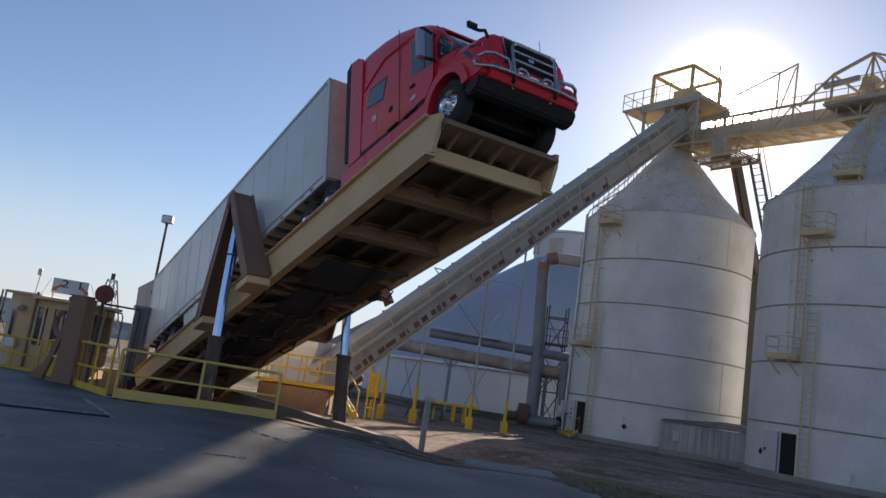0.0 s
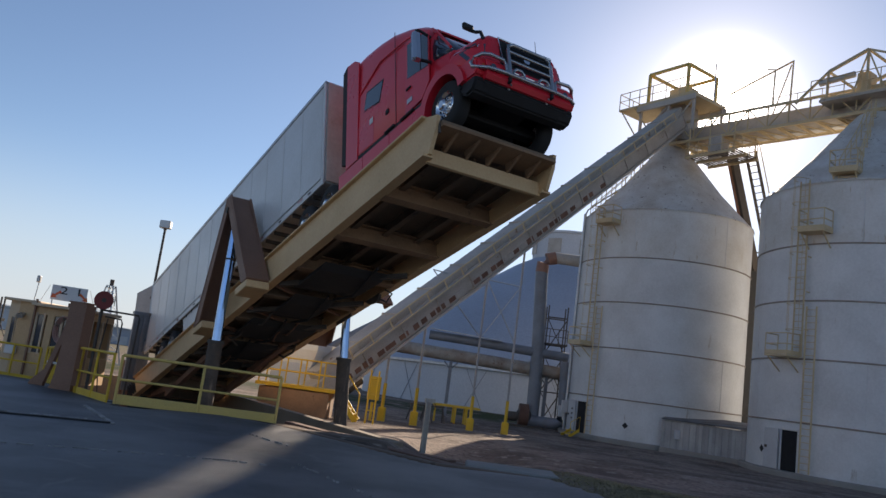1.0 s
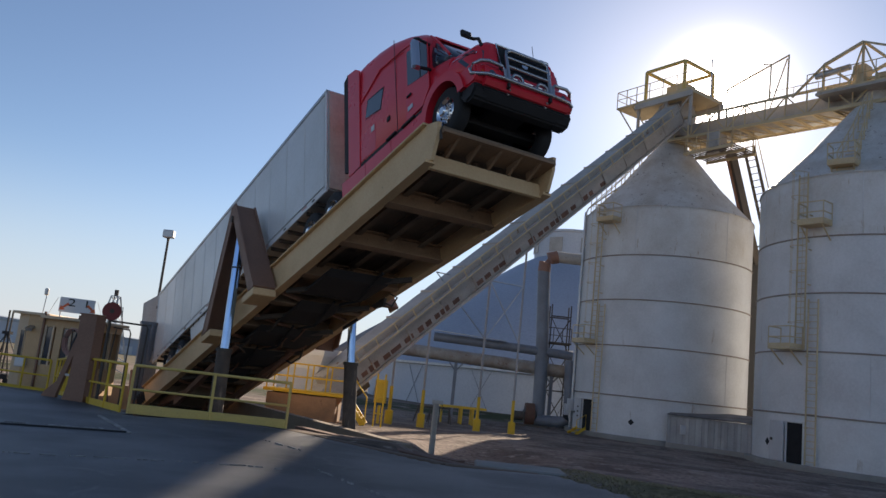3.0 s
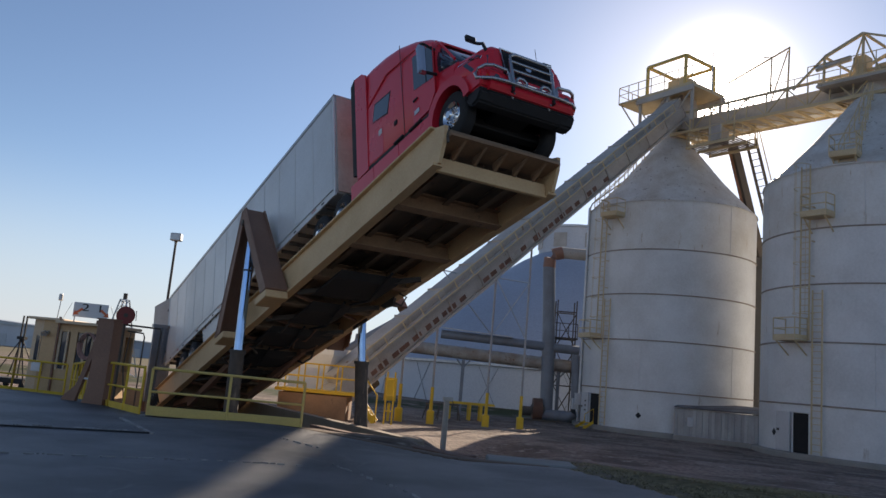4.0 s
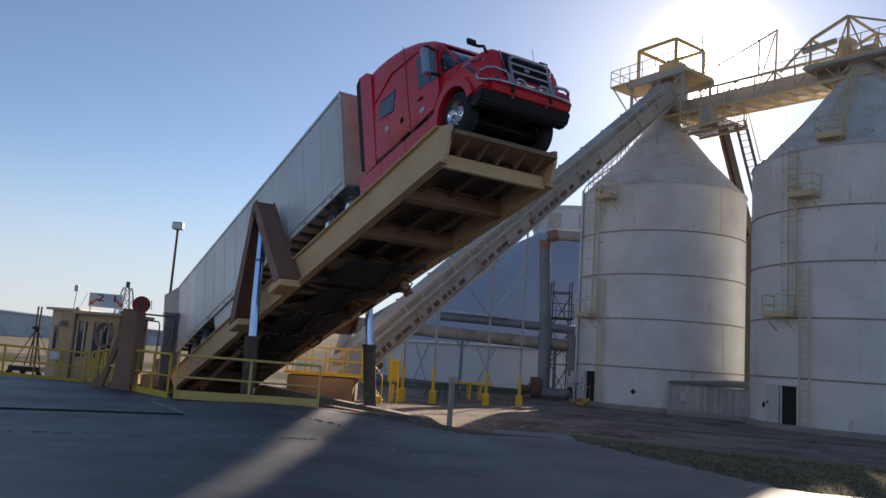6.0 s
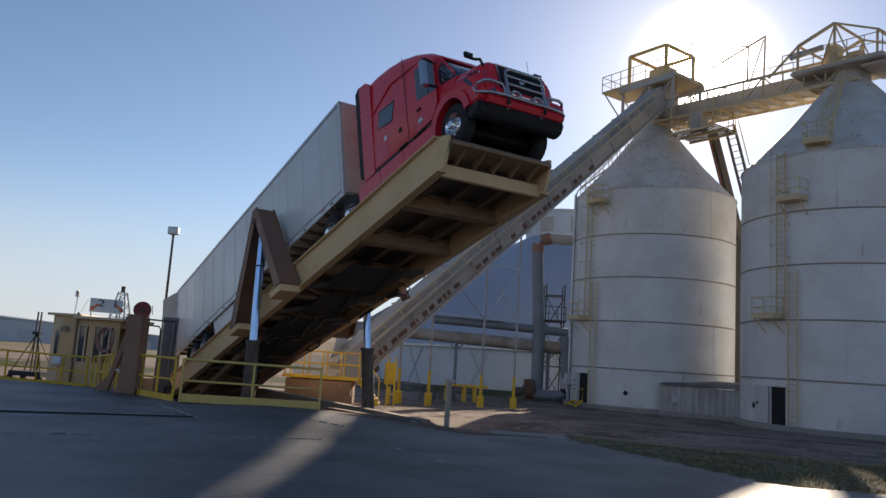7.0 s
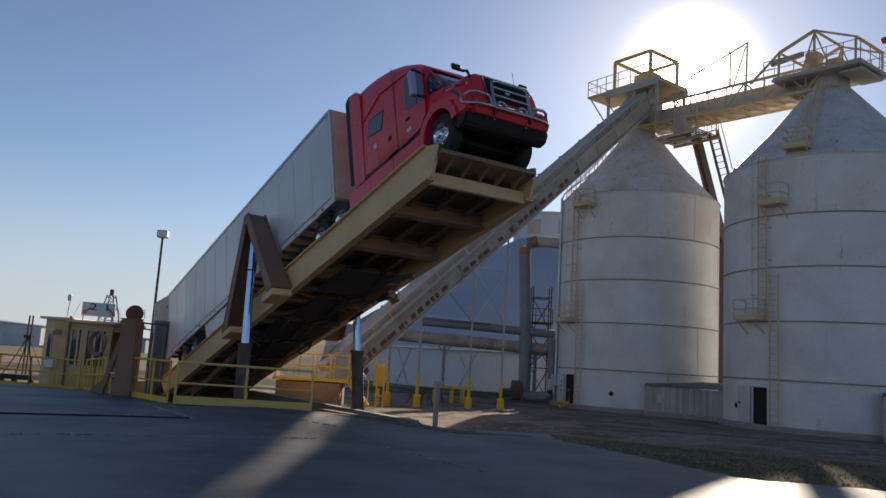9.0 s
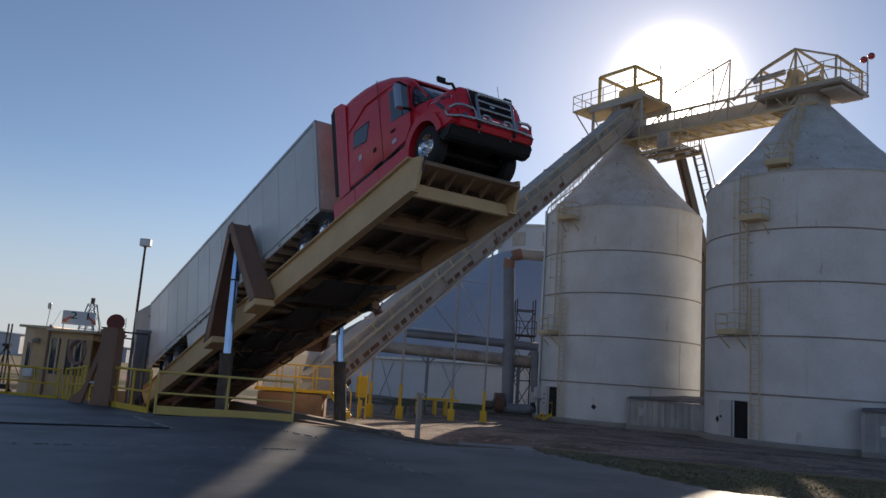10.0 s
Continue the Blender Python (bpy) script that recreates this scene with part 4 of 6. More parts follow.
    for s in (-1, 1):
        loop = [(bb, 0.58, 0.72), (bb, 0.62, 0.68), (bb - 0.02, 0.98, 0.67), (bb - 0.1, 1.12, 0.68), (bb - 0.22, 1.2, 0.74), (bb - 0.24, 1.21, 0.84), (bb - 0.18, 1.17, 0.92), (bb - 0.06, 1.08, 0.96), (bb, 0.94, 0.96), (bb, 0.64, 0.94), (bb, 0.58, 0.88)]
        part("lamp_loop", sweep(B(), [(u, s * v, w) for u, v, w in loop], 0.036, 10, closed=True), BAR_STEEL, bar, smooth=50)
    part("grille_hoop", sweep(B(), [(bb, -0.5, 0.68), (bb, -0.52, 1.24), (bb, -0.48, 1.34), (bb, -0.38, 1.39), (bb, 0.38, 1.39), (bb, 0.48, 1.34), (bb, 0.52, 1.24), (bb, 0.5, 0.68)], 0.038, 10), BAR_STEEL, bar, smooth=50)
    for w in (1.0, 1.2):
        part("hoop_bar", tube(B(), (bb, -0.5, w), (bb, 0.5, w), 0.03, sides=10), BAR_STEEL, bar, smooth=50)
    for v in (-0.3, 0.3):
        part("hoop_loop", sweep(B(), [(bb, v - 0.13, 0.68), (bb + 0.01, v - 0.12, 0.78), (bb + 0.01, v - 0.06, 0.84), (bb + 0.01, v + 0.06, 0.84), (bb + 0.01, v + 0.12, 0.78), (bb, v + 0.13, 0.68)], 0.03, 8), BAR_STEEL, bar, smooth=50)
    for v in (-0.5, 0.5):
        part("bar_mount", beam(B(), (22.1, v, 0.58), (bb, v, 0.58), 0.05, 0.1), BLACK, bar)
    part("antenna", tube(B(), (21.7, 0.75, 1.62), (21.72, 0.75, 2.35), 0.006, sides=6), BLACK, t)
    # dark works below the bonnet
    bm = B()
    add_box(bm, (1.5, 0.9, 0.75), (21.2, 0, 0.82), bevel=0.05)
    add_box(bm, (0.25, 2.0, 0.2), (21.1, 0, 0.46), bevel=0.03)
    add_box(bm, (1.9, 1.9, 0.08), (19.6, 0, 0.9))
    part("engine_underside", bm, BLACK, t)
    for u in (16.35, 15.1):
        part("drive_axle", tube(B(), (u, -1.0, 0.5), (u, 1.0, 0.5), 0.1), BLACK, t)
    part("fifth_wheel", add_box(B(), (0.9, 0.9, 0.12), (15.6, 0, 1.06), bevel=0.03), BLACK, t)
    part("back_of_cab", add_box(B(), (0.04, 2.2, 2.6), (17.33, 0, 2.3)), DARK_RED, t)
    part("exhaust_stack", tube(B(), (17.15, 0.95, 1.0), (17.15, 0.95, 3.6), 0.07), CHROME, t)
    # seat and steering wheel behind the glass
    part("seat", add_box(B(), (0.14, 0.5, 0.9), (20.0, 0.5, 1.9), bevel=0.05), BLACK, t)
    return t


tractor()


# ---- shared fittings ----
def handrail(name, label, pts, mat_, h=1.05, gap=1.5, toe=0.0, mids=(0.5,), r=0.028, parent=None, group=""):
    """A tube handrail along points on the floor: posts, top rail, mid rails and a toe board."""
    t = thing(name, label, "railing", group=group) if parent is None else parent
    pts = [Vector(p) for p in pts]
    for a, b in zip(pts, pts[1:]):
        n = max(1, round((b - a).length / gap))
        for k in range(n + 1):
            p = a.lerp(b, k / n)
            part("post", tube(B(), p, p + Vector((0, 0, h)), r, sides=8), mat_, t, smooth=50)
        up = Vector((0, 0, h))
        part("top_rail", tube(B(), a + up, b + up, r, sides=8), mat_, t, smooth=50)
        for m in mids:
            part("mid_rail", tube(B(), a + up * m, b + up * m, r * 0.8, sides=8), mat_, t, smooth=50)
        if toe:
            part("toe_board", beam(B(), a + Vector((0, 0, toe / 2)), b + Vector((0, 0, toe / 2)), 0.02, toe), mat_, t)
    return t


def ladder_on(t, bottom, top, side, mat_, width=0.48, cage=False, out=None):
    """Two stringers with rungs, as parts of a thing; a cage of hoops where wanted."""
    bottom, top, side = Vector(bottom), Vector(top), Vector(side).normalized()
    lad = None
    bm = B()
    for s in (-1, 1):
        beam(bm, bottom + side * s * width / 2, top + side * s * width / 2, 0.04, 0.07)
    lad = part("ladder", bm, mat_, t, "faded yellow access ladder")
    n = int((top - bottom).length / 0.3)
    for k in range(n):
        p = bottom.lerp(top, (k + 0.5) / n)
        part("rung", tube(B(), p - side * width / 2, p + side * width / 2, 0.016, sides=6), mat_, lad)
    if cage and out is not None:
        o = Vector(out).normalized()
        n = int((top - bottom).length / 1.1)
        for k in range(1, n + 1):
            c = bottom.lerp(top, k / n)
            pts = [c + side * (0.36 * math.cos(a)) + o * (0.1 + 0.62 * math.sin(a)) for a in (i * math.pi / 8 for i in range(9))]
            part("cage_hoop", sweep(B(), pts, 0.018, 6), mat_, lad)
        for a in (0.5, 1.57, 2.64):
            d = side * (0.36 * math.cos(a)) + o * (0.1 + 0.62 * math.sin(a))
            part("cage_strip", beam(B(), bottom.lerp(top, 1 / n) + d, top + d, 0.03, 0.012), mat_, lad)
    return lad


# ---- silos ----
def silo(c, r, label, mark=-119.6, ring_z=(1.5, 4.45, 7.22, 9.95), eave=13.0, top=18.35, plat_z=12.0, plat_a=-141.0, cone_rails=(-172.0, -163.0)):
    t = thing("silo", label, "silo", Matrix.Translation(c), group="grain silos")
    zs = [BASE_Z + 0.25, *ring_z, eave]
    for z0, z1 in zip(zs, zs[1:]):
        part("wall_course", lathe(B(), [(r, z0), (r, z1)], 96), EAVE_WHITE if z1 == eave else SILO_WHITE, t, smooth=30)
    for z in ring_z:
        part("seam_band", lathe(B(), [(r, z - 0.045), (r + 0.05, z - 0.035), (r + 0.05, z + 0.02), (r, z + 0.035)], 96), SEAM, t, smooth=30)
    part("footing", lathe(B(), [(r + 0.35, BASE_Z - 0.4), (r + 0.35, BASE_Z + 0.22), (r + 0.28, BASE_Z + 0.27), (r - 0.2, BASE_Z + 0.27)], 72), CONCRETE, t, "grey concrete ring footing", smooth=30)
    roof = part("roof_cone", lathe(B(), [(r + 0.06, eave - 0.06), (r + 0.05, eave), (r - 0.1, eave + 0.12), (r * 0.62, eave + (top - eave) * 0.42), (0.95, top)], 72), CONE_WHITE, t, "rust-spotted conical steel roof", smooth=30)
    part("collar", lathe(B(), [(0.95, top - 0.05), (0.98, top + 0.5), (0.9, top + 0.55), (0, top + 0.55)], 40), CONE_WHITE, t, smooth=30)

    def at(deg, z, off=0.0):
        a = radians(deg)
        return Vector(((r + off) * math.cos(a), (r + off) * math.sin(a), z))

    def side(deg):
        a = radians(deg)
        return Vector((-math.sin(a), math.cos(a), 0))

    # railing and cleats that climb the cone to the head
    def on_cone(f, deg, up=0.0):
        a = radians(deg)
        stops = [(r - 0.1, eave + 0.12), (r * 0.62, eave + (top - eave) * 0.42), (0.95, top)]
        k = 0 if f < 0.42 else 1
        g = f / 0.42 if k == 0 else (f - 0.42) / 0.58
        rr = stops[k][0] + (stops[k + 1][0] - stops[k][0]) * g
        zz = stops[k][1] + (stops[k + 1][1] - stops[k][1]) * g
        return Vector((rr * math.cos(a), rr * math.sin(a), zz + up))

    fs = [0.0, 0.14, 0.28, 0.42, 0.56, 0.7, 0.84]
    for deg in cone_rails:
        rail = part("cone_railing", sweep(B(), [on_cone(f, deg, 0.95) for f in fs], 0.035, 6), CREAM, t, "pale railing climbing the cone")
        part("mid_rail", sweep(B(), [on_cone(f, deg, 0.5) for f in fs], 0.028, 6), CREAM, rail)
        for f in fs:
            part("rail_post", tube(B(), on_cone(f, deg, -0.05), on_cone(f, deg, 0.97), 0.03, sides=6), CREAM, rail)
    a0, a1 = cone_rails
    for k in range(9):
        f = 0.84 * k / 8
        part("cone_cleat", beam(B(), on_cone(f, a0, 0.03), on_cone(f, a1, 0.03), 0.06, 0.04), CREAM, t)

    # wall stiffener seams, upright
    for k in range(12):
        a = 17 + 30 * k
        for z0, z1, sh in zip(zs, zs[1:], (0, 13, 5, 20, 9)):
            if sh in (13, 9) and k % 2:
                part("vertical_weld", beam(B(), at(a + sh, z0, 0.004), at(a + sh, z1, 0.004), 0.03, 0.02), SILO_WHITE, t)
    # ladders: lower run, landing, caged upper run
    ladder_on(t, at(-144.2, BASE_Z + 0.3, 0.2), at(-144.2, 6.9, 0.2), side(-144.2), CREAM)
    ladder_on(t, at(-150.5, 4.5, 0.22), at(-150.5, 13.1, 0.22), side(-150.5), CREAM, cage=True, out=at(-150.5, 0))
    for z in (0.9, 2.6, 4.2, 5.8, 7.6, 9.3, 11.0):
        part("standoff", beam(B(), at(-147, z, -0.02), at(-147, z, 0.24), 0.05, 0.05), CREAM, t)

    def landing(deg, z, wide, off=0.5):
        m = pose(*(at(deg, z, off)), 0, 0, deg)
        pl = part("landing", add_box(B(), (0.85, wide, 0.07), (0, 0, 0), m), CREAM, t, "small railed steel landing")
        for s in (-1, 1):
            part("knee_brace", beam(B(), m @ Vector((0.35, s * (wide / 2 - 0.1), 0)), m @ Vector((-0.5, s * (wide / 2 - 0.1), -0.7)), 0.05, 0.05), CREAM, pl)
            for x in (-0.4, 0.4):
                part("rail_post", beam(B(), m @ Vector((x, s * wide / 2, 0)), m @ Vector((x, s * wide / 2, 1.05)), 0.04, 0.04), CREAM, pl)
        for h in (0.15, 0.55, 1.05):
            for a, b in (((-0.4, -1), (0.4, -1)), ((0.4, -1), (0.4, 1)), ((0.4, 1), (-0.4, 1))):
                part("rail_bar", beam(B(), m @ Vector((a[0], a[1] * wide / 2, h)), m @ Vector((b[0], b[1] * wide / 2, h)), 0.04, 0.05 if h > 0.2 else 0.2), CREAM, pl)

    landing(-156.0, 4.5, 1.3)
    landing(plat_a, plat_z, 1.25)
    if plat_z < 11:
        landing(-133.0, 13.35, 1.2, -0.1)
    # manway with its door swung open, and a steel step
    m = pose(*at(-153.0, BASE_Z + 0.27, -0.02), 0, 0, -153.0)
    # near-black block stands in for the shade inside the opening
    part("doorway", add_box(B(), (0.12, 0.88, 1.85), (0, 0, 0.93), m), VOID, t, "dark open manway")
    bm = B()
    for s in (-1, 1):
        add_box(bm, (0.16, 0.07, 1.95), (0.02, s * 0.47, 0.95), m)
    add_box(bm, (0.16, 1.0, 0.07), (0.02, 0, 1.92), m)
    part("door_frame", bm, SILO_WHITE, t)
    dm = pose(*at(-158.0, BASE_Z + 0.27, 0.1), 0, 0, -160.0)
    door = part("manway_door", add_box(B(), (0.05, 0.9, 1.85), (0.05, -0.5, 0.95), dm, bevel=0.01), GREY_DOOR, t, "grey steel door swung open")
    part("door_latch", add_box(B(), (0.05, 0.12, 0.12), (0.09, -0.8, 1.0), dm), DARK_STEEL, door)
    for k in range(3 if plat_z > 11 else 0):
        part("door_notice", add_box(B(), (0.01, 0.18, 0.1), (0.082, -0.4, 0.8 + 0.28 * k), dm), DARK_STEEL, door)
    # small warning diamond on the wall
    m = pose(*at(mark, 0.05, 0.012), 0, 0, mark) @ pose(0, 0, 0, 45, 0, 0)
    part("hazard_diamond", add_box(B(), (0.012, 0.26, 0.26), (0, 0, 0), m), BLACK, t)
    part("temperature_cap", add_box(B(), (0.3, 0.3, 0.3), at(-110, eave + 0.7, -1.2)), GALV, t)
    return t, at, side


s1, at1, side1 = silo(SILO_1, R_1, "white steel silo with conical roof, rust streaks at the eave")
s2, at2, side2 = silo(SILO_2, R_2, "white steel silo with peeling conical roof and open manway", plat_z=10.4, plat_a=-143.0, mark=-172.0, cone_rails=(-136.0, -128.0))


def silo_downpipe():
    t = thing("downpipe", "pale conduit running up the silo wall", "pipe")
    p = SILO_1 + at1(-176, 0, 0.12)
    part("pipe", tube(B(), (p.x, p.y, BASE_Z), (p.x, p.y, 13.2), 0.09, sides=12), GALV, t, smooth=50)
    part("junction_box", add_box(B(), (0.45, 0.25, 0.75), (p.x - 0.1, p.y - 0.25, 0.62), bevel=0.02), GREY_DOOR, t, "grey junction box on the conduit")
    part("lower_conduit", tube(B(), (p.x - 0.1, p.y - 0.3, BASE_Z), (p.x - 0.1, p.y - 0.3, 0.3), 0.05, sides=10), GALV, t, smooth=50)
    for z in (1.0, 3.0, 5.0, 7.0, 9.0, 11.0):
        part("clamp", add_box(B(), (0.26, 0.26, 0.06), (p.x + 0.05, p.y, z)), GALV, t)
    q = SILO_1 + at1(-180, 0.1, 0.3)
    part("switch_box", add_box(B(), (0.35, 0.25, 0.7), (q.x - 0.1, q.y - 0.4, 0.3), bevel=0.02), GREY_DOOR, t, "grey electrical box")
    part("bent_top", sweep(B(), [(p.x, p.y, 13.1), (p.x + 0.15, p.y + 0.05, 13.5), (p.x + 0.9, p.y + 0.3, 14.2), (p.x + 2.6, p.y + 0.2, 15.6)], 0.05, 8), GALV, t)


silo_downpipe()


def manway_step(c, at):
    p = c + at(-153, BASE_Z, 0.7)
    t = thing("steel_step", "yellow steel step with a handrail at a silo door", "steps", pose(p.x, p.y, BASE_Z - 0.05, 0, 0, -153))
    for k in range(2):
        part("tread", add_box(B(), (0.3, 0.8, 0.04), (0.25 - 0.3 * k, 0, 0.2 + 0.2 * k)), YELLOW, t)
    for s in (-1, 1):
        part("stringer", beam(B(), (0.4, s * 0.4, 0.05), (-0.3, s * 0.4, 0.45), 0.04, 0.16), YELLOW, t)
    part("handrail", sweep(B(), [(0.35, 0.4, 0.1), (0.35, 0.4, 0.9), (-0.3, 0.4, 1.25), (-0.3, 0.4, 0.4)], 0.022, 6), YELLOW, t)


manway_step(SILO_1, at1)


def lean_to(corner, along, deep, h, label):
    """A corrugated shed between the silos."""
    corner, along, deep = Vector(corner), Vector(along), Vector(deep)
    t = thing("tin_shed", label, "shed")
    n = 26
    for k in range(n):
        a = corner + along * (k / n)
        b = corner + along * ((k + 1) / n)
        bm = B()
        d = deep.normalized() * (0.04 if k % 2 else 0.0)
        beam(bm, a + d + Vector((0, 0, h / 2)) - along * 0, b + d + Vector((0, 0, h / 2)), 0.03, h)
        part("wall_sheet", bm, TIN, t)
    for e in (corner, corner + along):
        m, length = span(e, e + deep)
        part("end_wall", beam(B(), e + Vector((0, 0, h / 2)), e + deep + Vector((0, 0, h / 2)), 0.04, h), TIN, t)
    bm = B()
    z0, z1 = Vector((0, 0, h + 0.03)), Vector((0, 0, h + 0.35))
    o = -deep.normalized() * 0.2
    vs = [bm.verts.new(p) for p in (corner + z0 + o, corner + along + z0 + o, corner + along + deep + z1, corner + deep + z1)]
    bm.faces.new(vs)
    r = bmesh.ops.extrude_face_region(bm, geom=bm.faces[:])
    bmesh.ops.translate(bm, vec=(0, 0, 0.06), verts=[v for v in r["geom"] if isinstance(v, bmesh.types.BMVert)])
    part("roof_sheet", bm, TIN_ROOF, t, "dark weathered roof sheet")
    part("base_kerb", beam(B(), corner + o * 0.5 + Vector((0, 0, 0.05)), corner + along + o * 0.5 + Vector((0, 0, 0.05)), 0.25, 0.4), CONCRETE, t)
    part("switch_box", add_box(B(), (0.3, 0.12, 0.5), corner + along * 0.2 + o * 0.4 + Vector((0, 0, h * 0.6))), GREY_DOOR, t)
    return t


lean_to((12.6, 43.75, BASE_Z), (3.7, -2.6, 0), (1.6, 3.2, 0), 1.75, "weathered corrugated tin shed between the silos")
lean_to((20.55, 32.6, BASE_Z), (3.6, -2.6, 0), (1.8, 2.9, 0), 2.05, "corrugated tin lean-to beside the silo")


# ---- conveyor to the silo head ----
CA, CB = Vector((-5.04, 32.8, 0.28)), Vector((13.2, 48.0, 19.85))


def conveyor():
    t = thing("inclined_conveyor", "long rust-patched enclosed conveyor climbing to the silos", "conveyor")
    d = (CB - CA).normalized()
    x = d.cross(Vector((0, 0, 1))).normalized()
    if x.y > 0:
        x = -x
    y = x.cross(d)
    if y.z < 0:
        y = -y
    L = (CB - CA).length
    m = Matrix((d, x, y)).transposed().to_4x4()
    m.translation = CA
    n = 13
    for k in range(n):
        u0, u1 = L * k / n, L * (k + 1) / n - 0.05
        bm = add_box(B(), (u1 - u0, 1.05, 1.2), ((u0 + u1) / 2, 0, 0.25), m, bevel=0.01)
        part("trough_section", bm, CONVEYOR, t)
        part("flange", add_box(B(), (0.08, 1.15, 1.3), (u1 + 0.02, 0, 0.25), m), CONVEYOR, t)
        bm = add_box(B(), (u1 - u0, 0.8, 0.2), ((u0 + u1) / 2, 0, -0.44), m)
        part("return_trough", bm, CONVEYOR, t)
    part("bottom_chord", add_box(B(), (L, 0.1, 0.12), (L / 2, 0.46, -0.56), m), CONVEYOR, t)
    part("bottom_chord", add_box(B(), (L, 0.1, 0.12), (L / 2, -0.46, -0.56), m), CONVEYOR, t)
    # rusted inspection panels on the lower flank
    rng = random.Random(4)
    u = 1.2
    while u < L - 9:
        wide = rng.uniform(0.3, 0.62)
        part("inspection_panel", add_box(B(), (wide, 0.02, rng.uniform(0.2, 0.3)), (u, 0.535, -0.22), m), RUST_PANEL if rng.random() < 0.8 else CONVEYOR, t)
        u += wide + rng.choice((0.12, 0.2, 0.25, 0.9))
    # walkway and railing along the near flank
    part("walkway", add_box(B(), (L - 3, 0.4, 0.05), (L / 2, 0.78, 0.5), m), CONVEYOR, t)
    part("kick_plate", add_box(B(), (L - 3, 0.02, 0.06), (L / 2, 0.98, 0.53), m), CREAM, t)
    for k in range(24):
        p = m @ Vector((1.6 + k * (L - 3.2) / 23, 0.98, 0.5))
        part("rail_post", beam(B(), p, p + y * 0.5, 0.05, 0.05), CREAM, t)
    for h in (0.5,):
        part("hand_rail", beam(B(), m @ Vector((1.6, 0.98, 0.5)) + y * h, m @ Vector((L - 1.6, 0.98, 0.5)) + y * h, 0.06, 0.06), CREAM, t)
    # boot and drive at the foot
    part("boot", add_box(B(), (1.8, 1.2, 1.1), (-0.3, 0, -0.1), m, bevel=0.04), CONVEYOR, t)
    part("drive_motor", tube(B(), m @ Vector((1.2, -0.2, -0.9)), m @ Vector((2.0, -0.2, -0.9)), 0.26), DARK_STEEL, t, smooth=40)
    return m, y


conv_m, conv_up = conveyor()


def conveyor_leg(x, side_off, yellow=1.6, fat=0.055):
    """A slim pipe leg under the conveyor on a yellow-painted guard."""
    f = (x - CA.x) / (CB.x - CA.x)
    p = CA.lerp(CB, f)
    y = p.y + side_off
    g = ground_z(x, y) - 0.05
    t = thing("conveyor_leg", "slim pipe leg with a yellow painted base", "support post", pose(x, y, g), group="conveyor legs")
    top = p.z - 0.75 - g
    part("pipe", tube(B(), (0, 0, yellow), (0, 0, top), fat, sides=12), LEG_GREY, t, smooth=50)
    part("guard", tube(B(), (0, 0, 0.5), (0, 0, yellow + 0.15), fat * 1.5, sides=12), YELLOW, t, smooth=50)
    part("footing", add_box(B(), (0.36, 0.36, 0.75), (0, 0, 0.3), bevel=0.05), YELLOW, t, "yellow painted footing block")
    return Vector((x, y, g)), top


legs = [conveyor_leg(-2.43, 0.2), conveyor_leg(-0.98, -0.2), conveyor_leg(1.73, 0.2), conveyor_leg(3.56, -0.2)]


def leg_brace(a, b, z0, z1):
    t = thing("leg_brace", "thin rod cross-bracing between conveyor legs", "bracing")
    p, q = Vector((a.x, a.y, 0)), Vector((b.x, b.y, 0))
    for s, e in ((z0, z1), (z1, z0)):
        part("rod", tube(B(), p + Vector((0, 0, s)), q + Vector((0, 0, e)), 0.03, sides=6), GALV, t)
    part("tie", tube(B(), p + Vector((0, 0, z1)), q + Vector((0, 0, z1)), 0.03, sides=6), GALV, t)


leg_brace(legs[2][0], legs[3][0], 3.6, 6.6)
leg_brace(legs[1][0], legs[2][0], 3.6, 6.4)


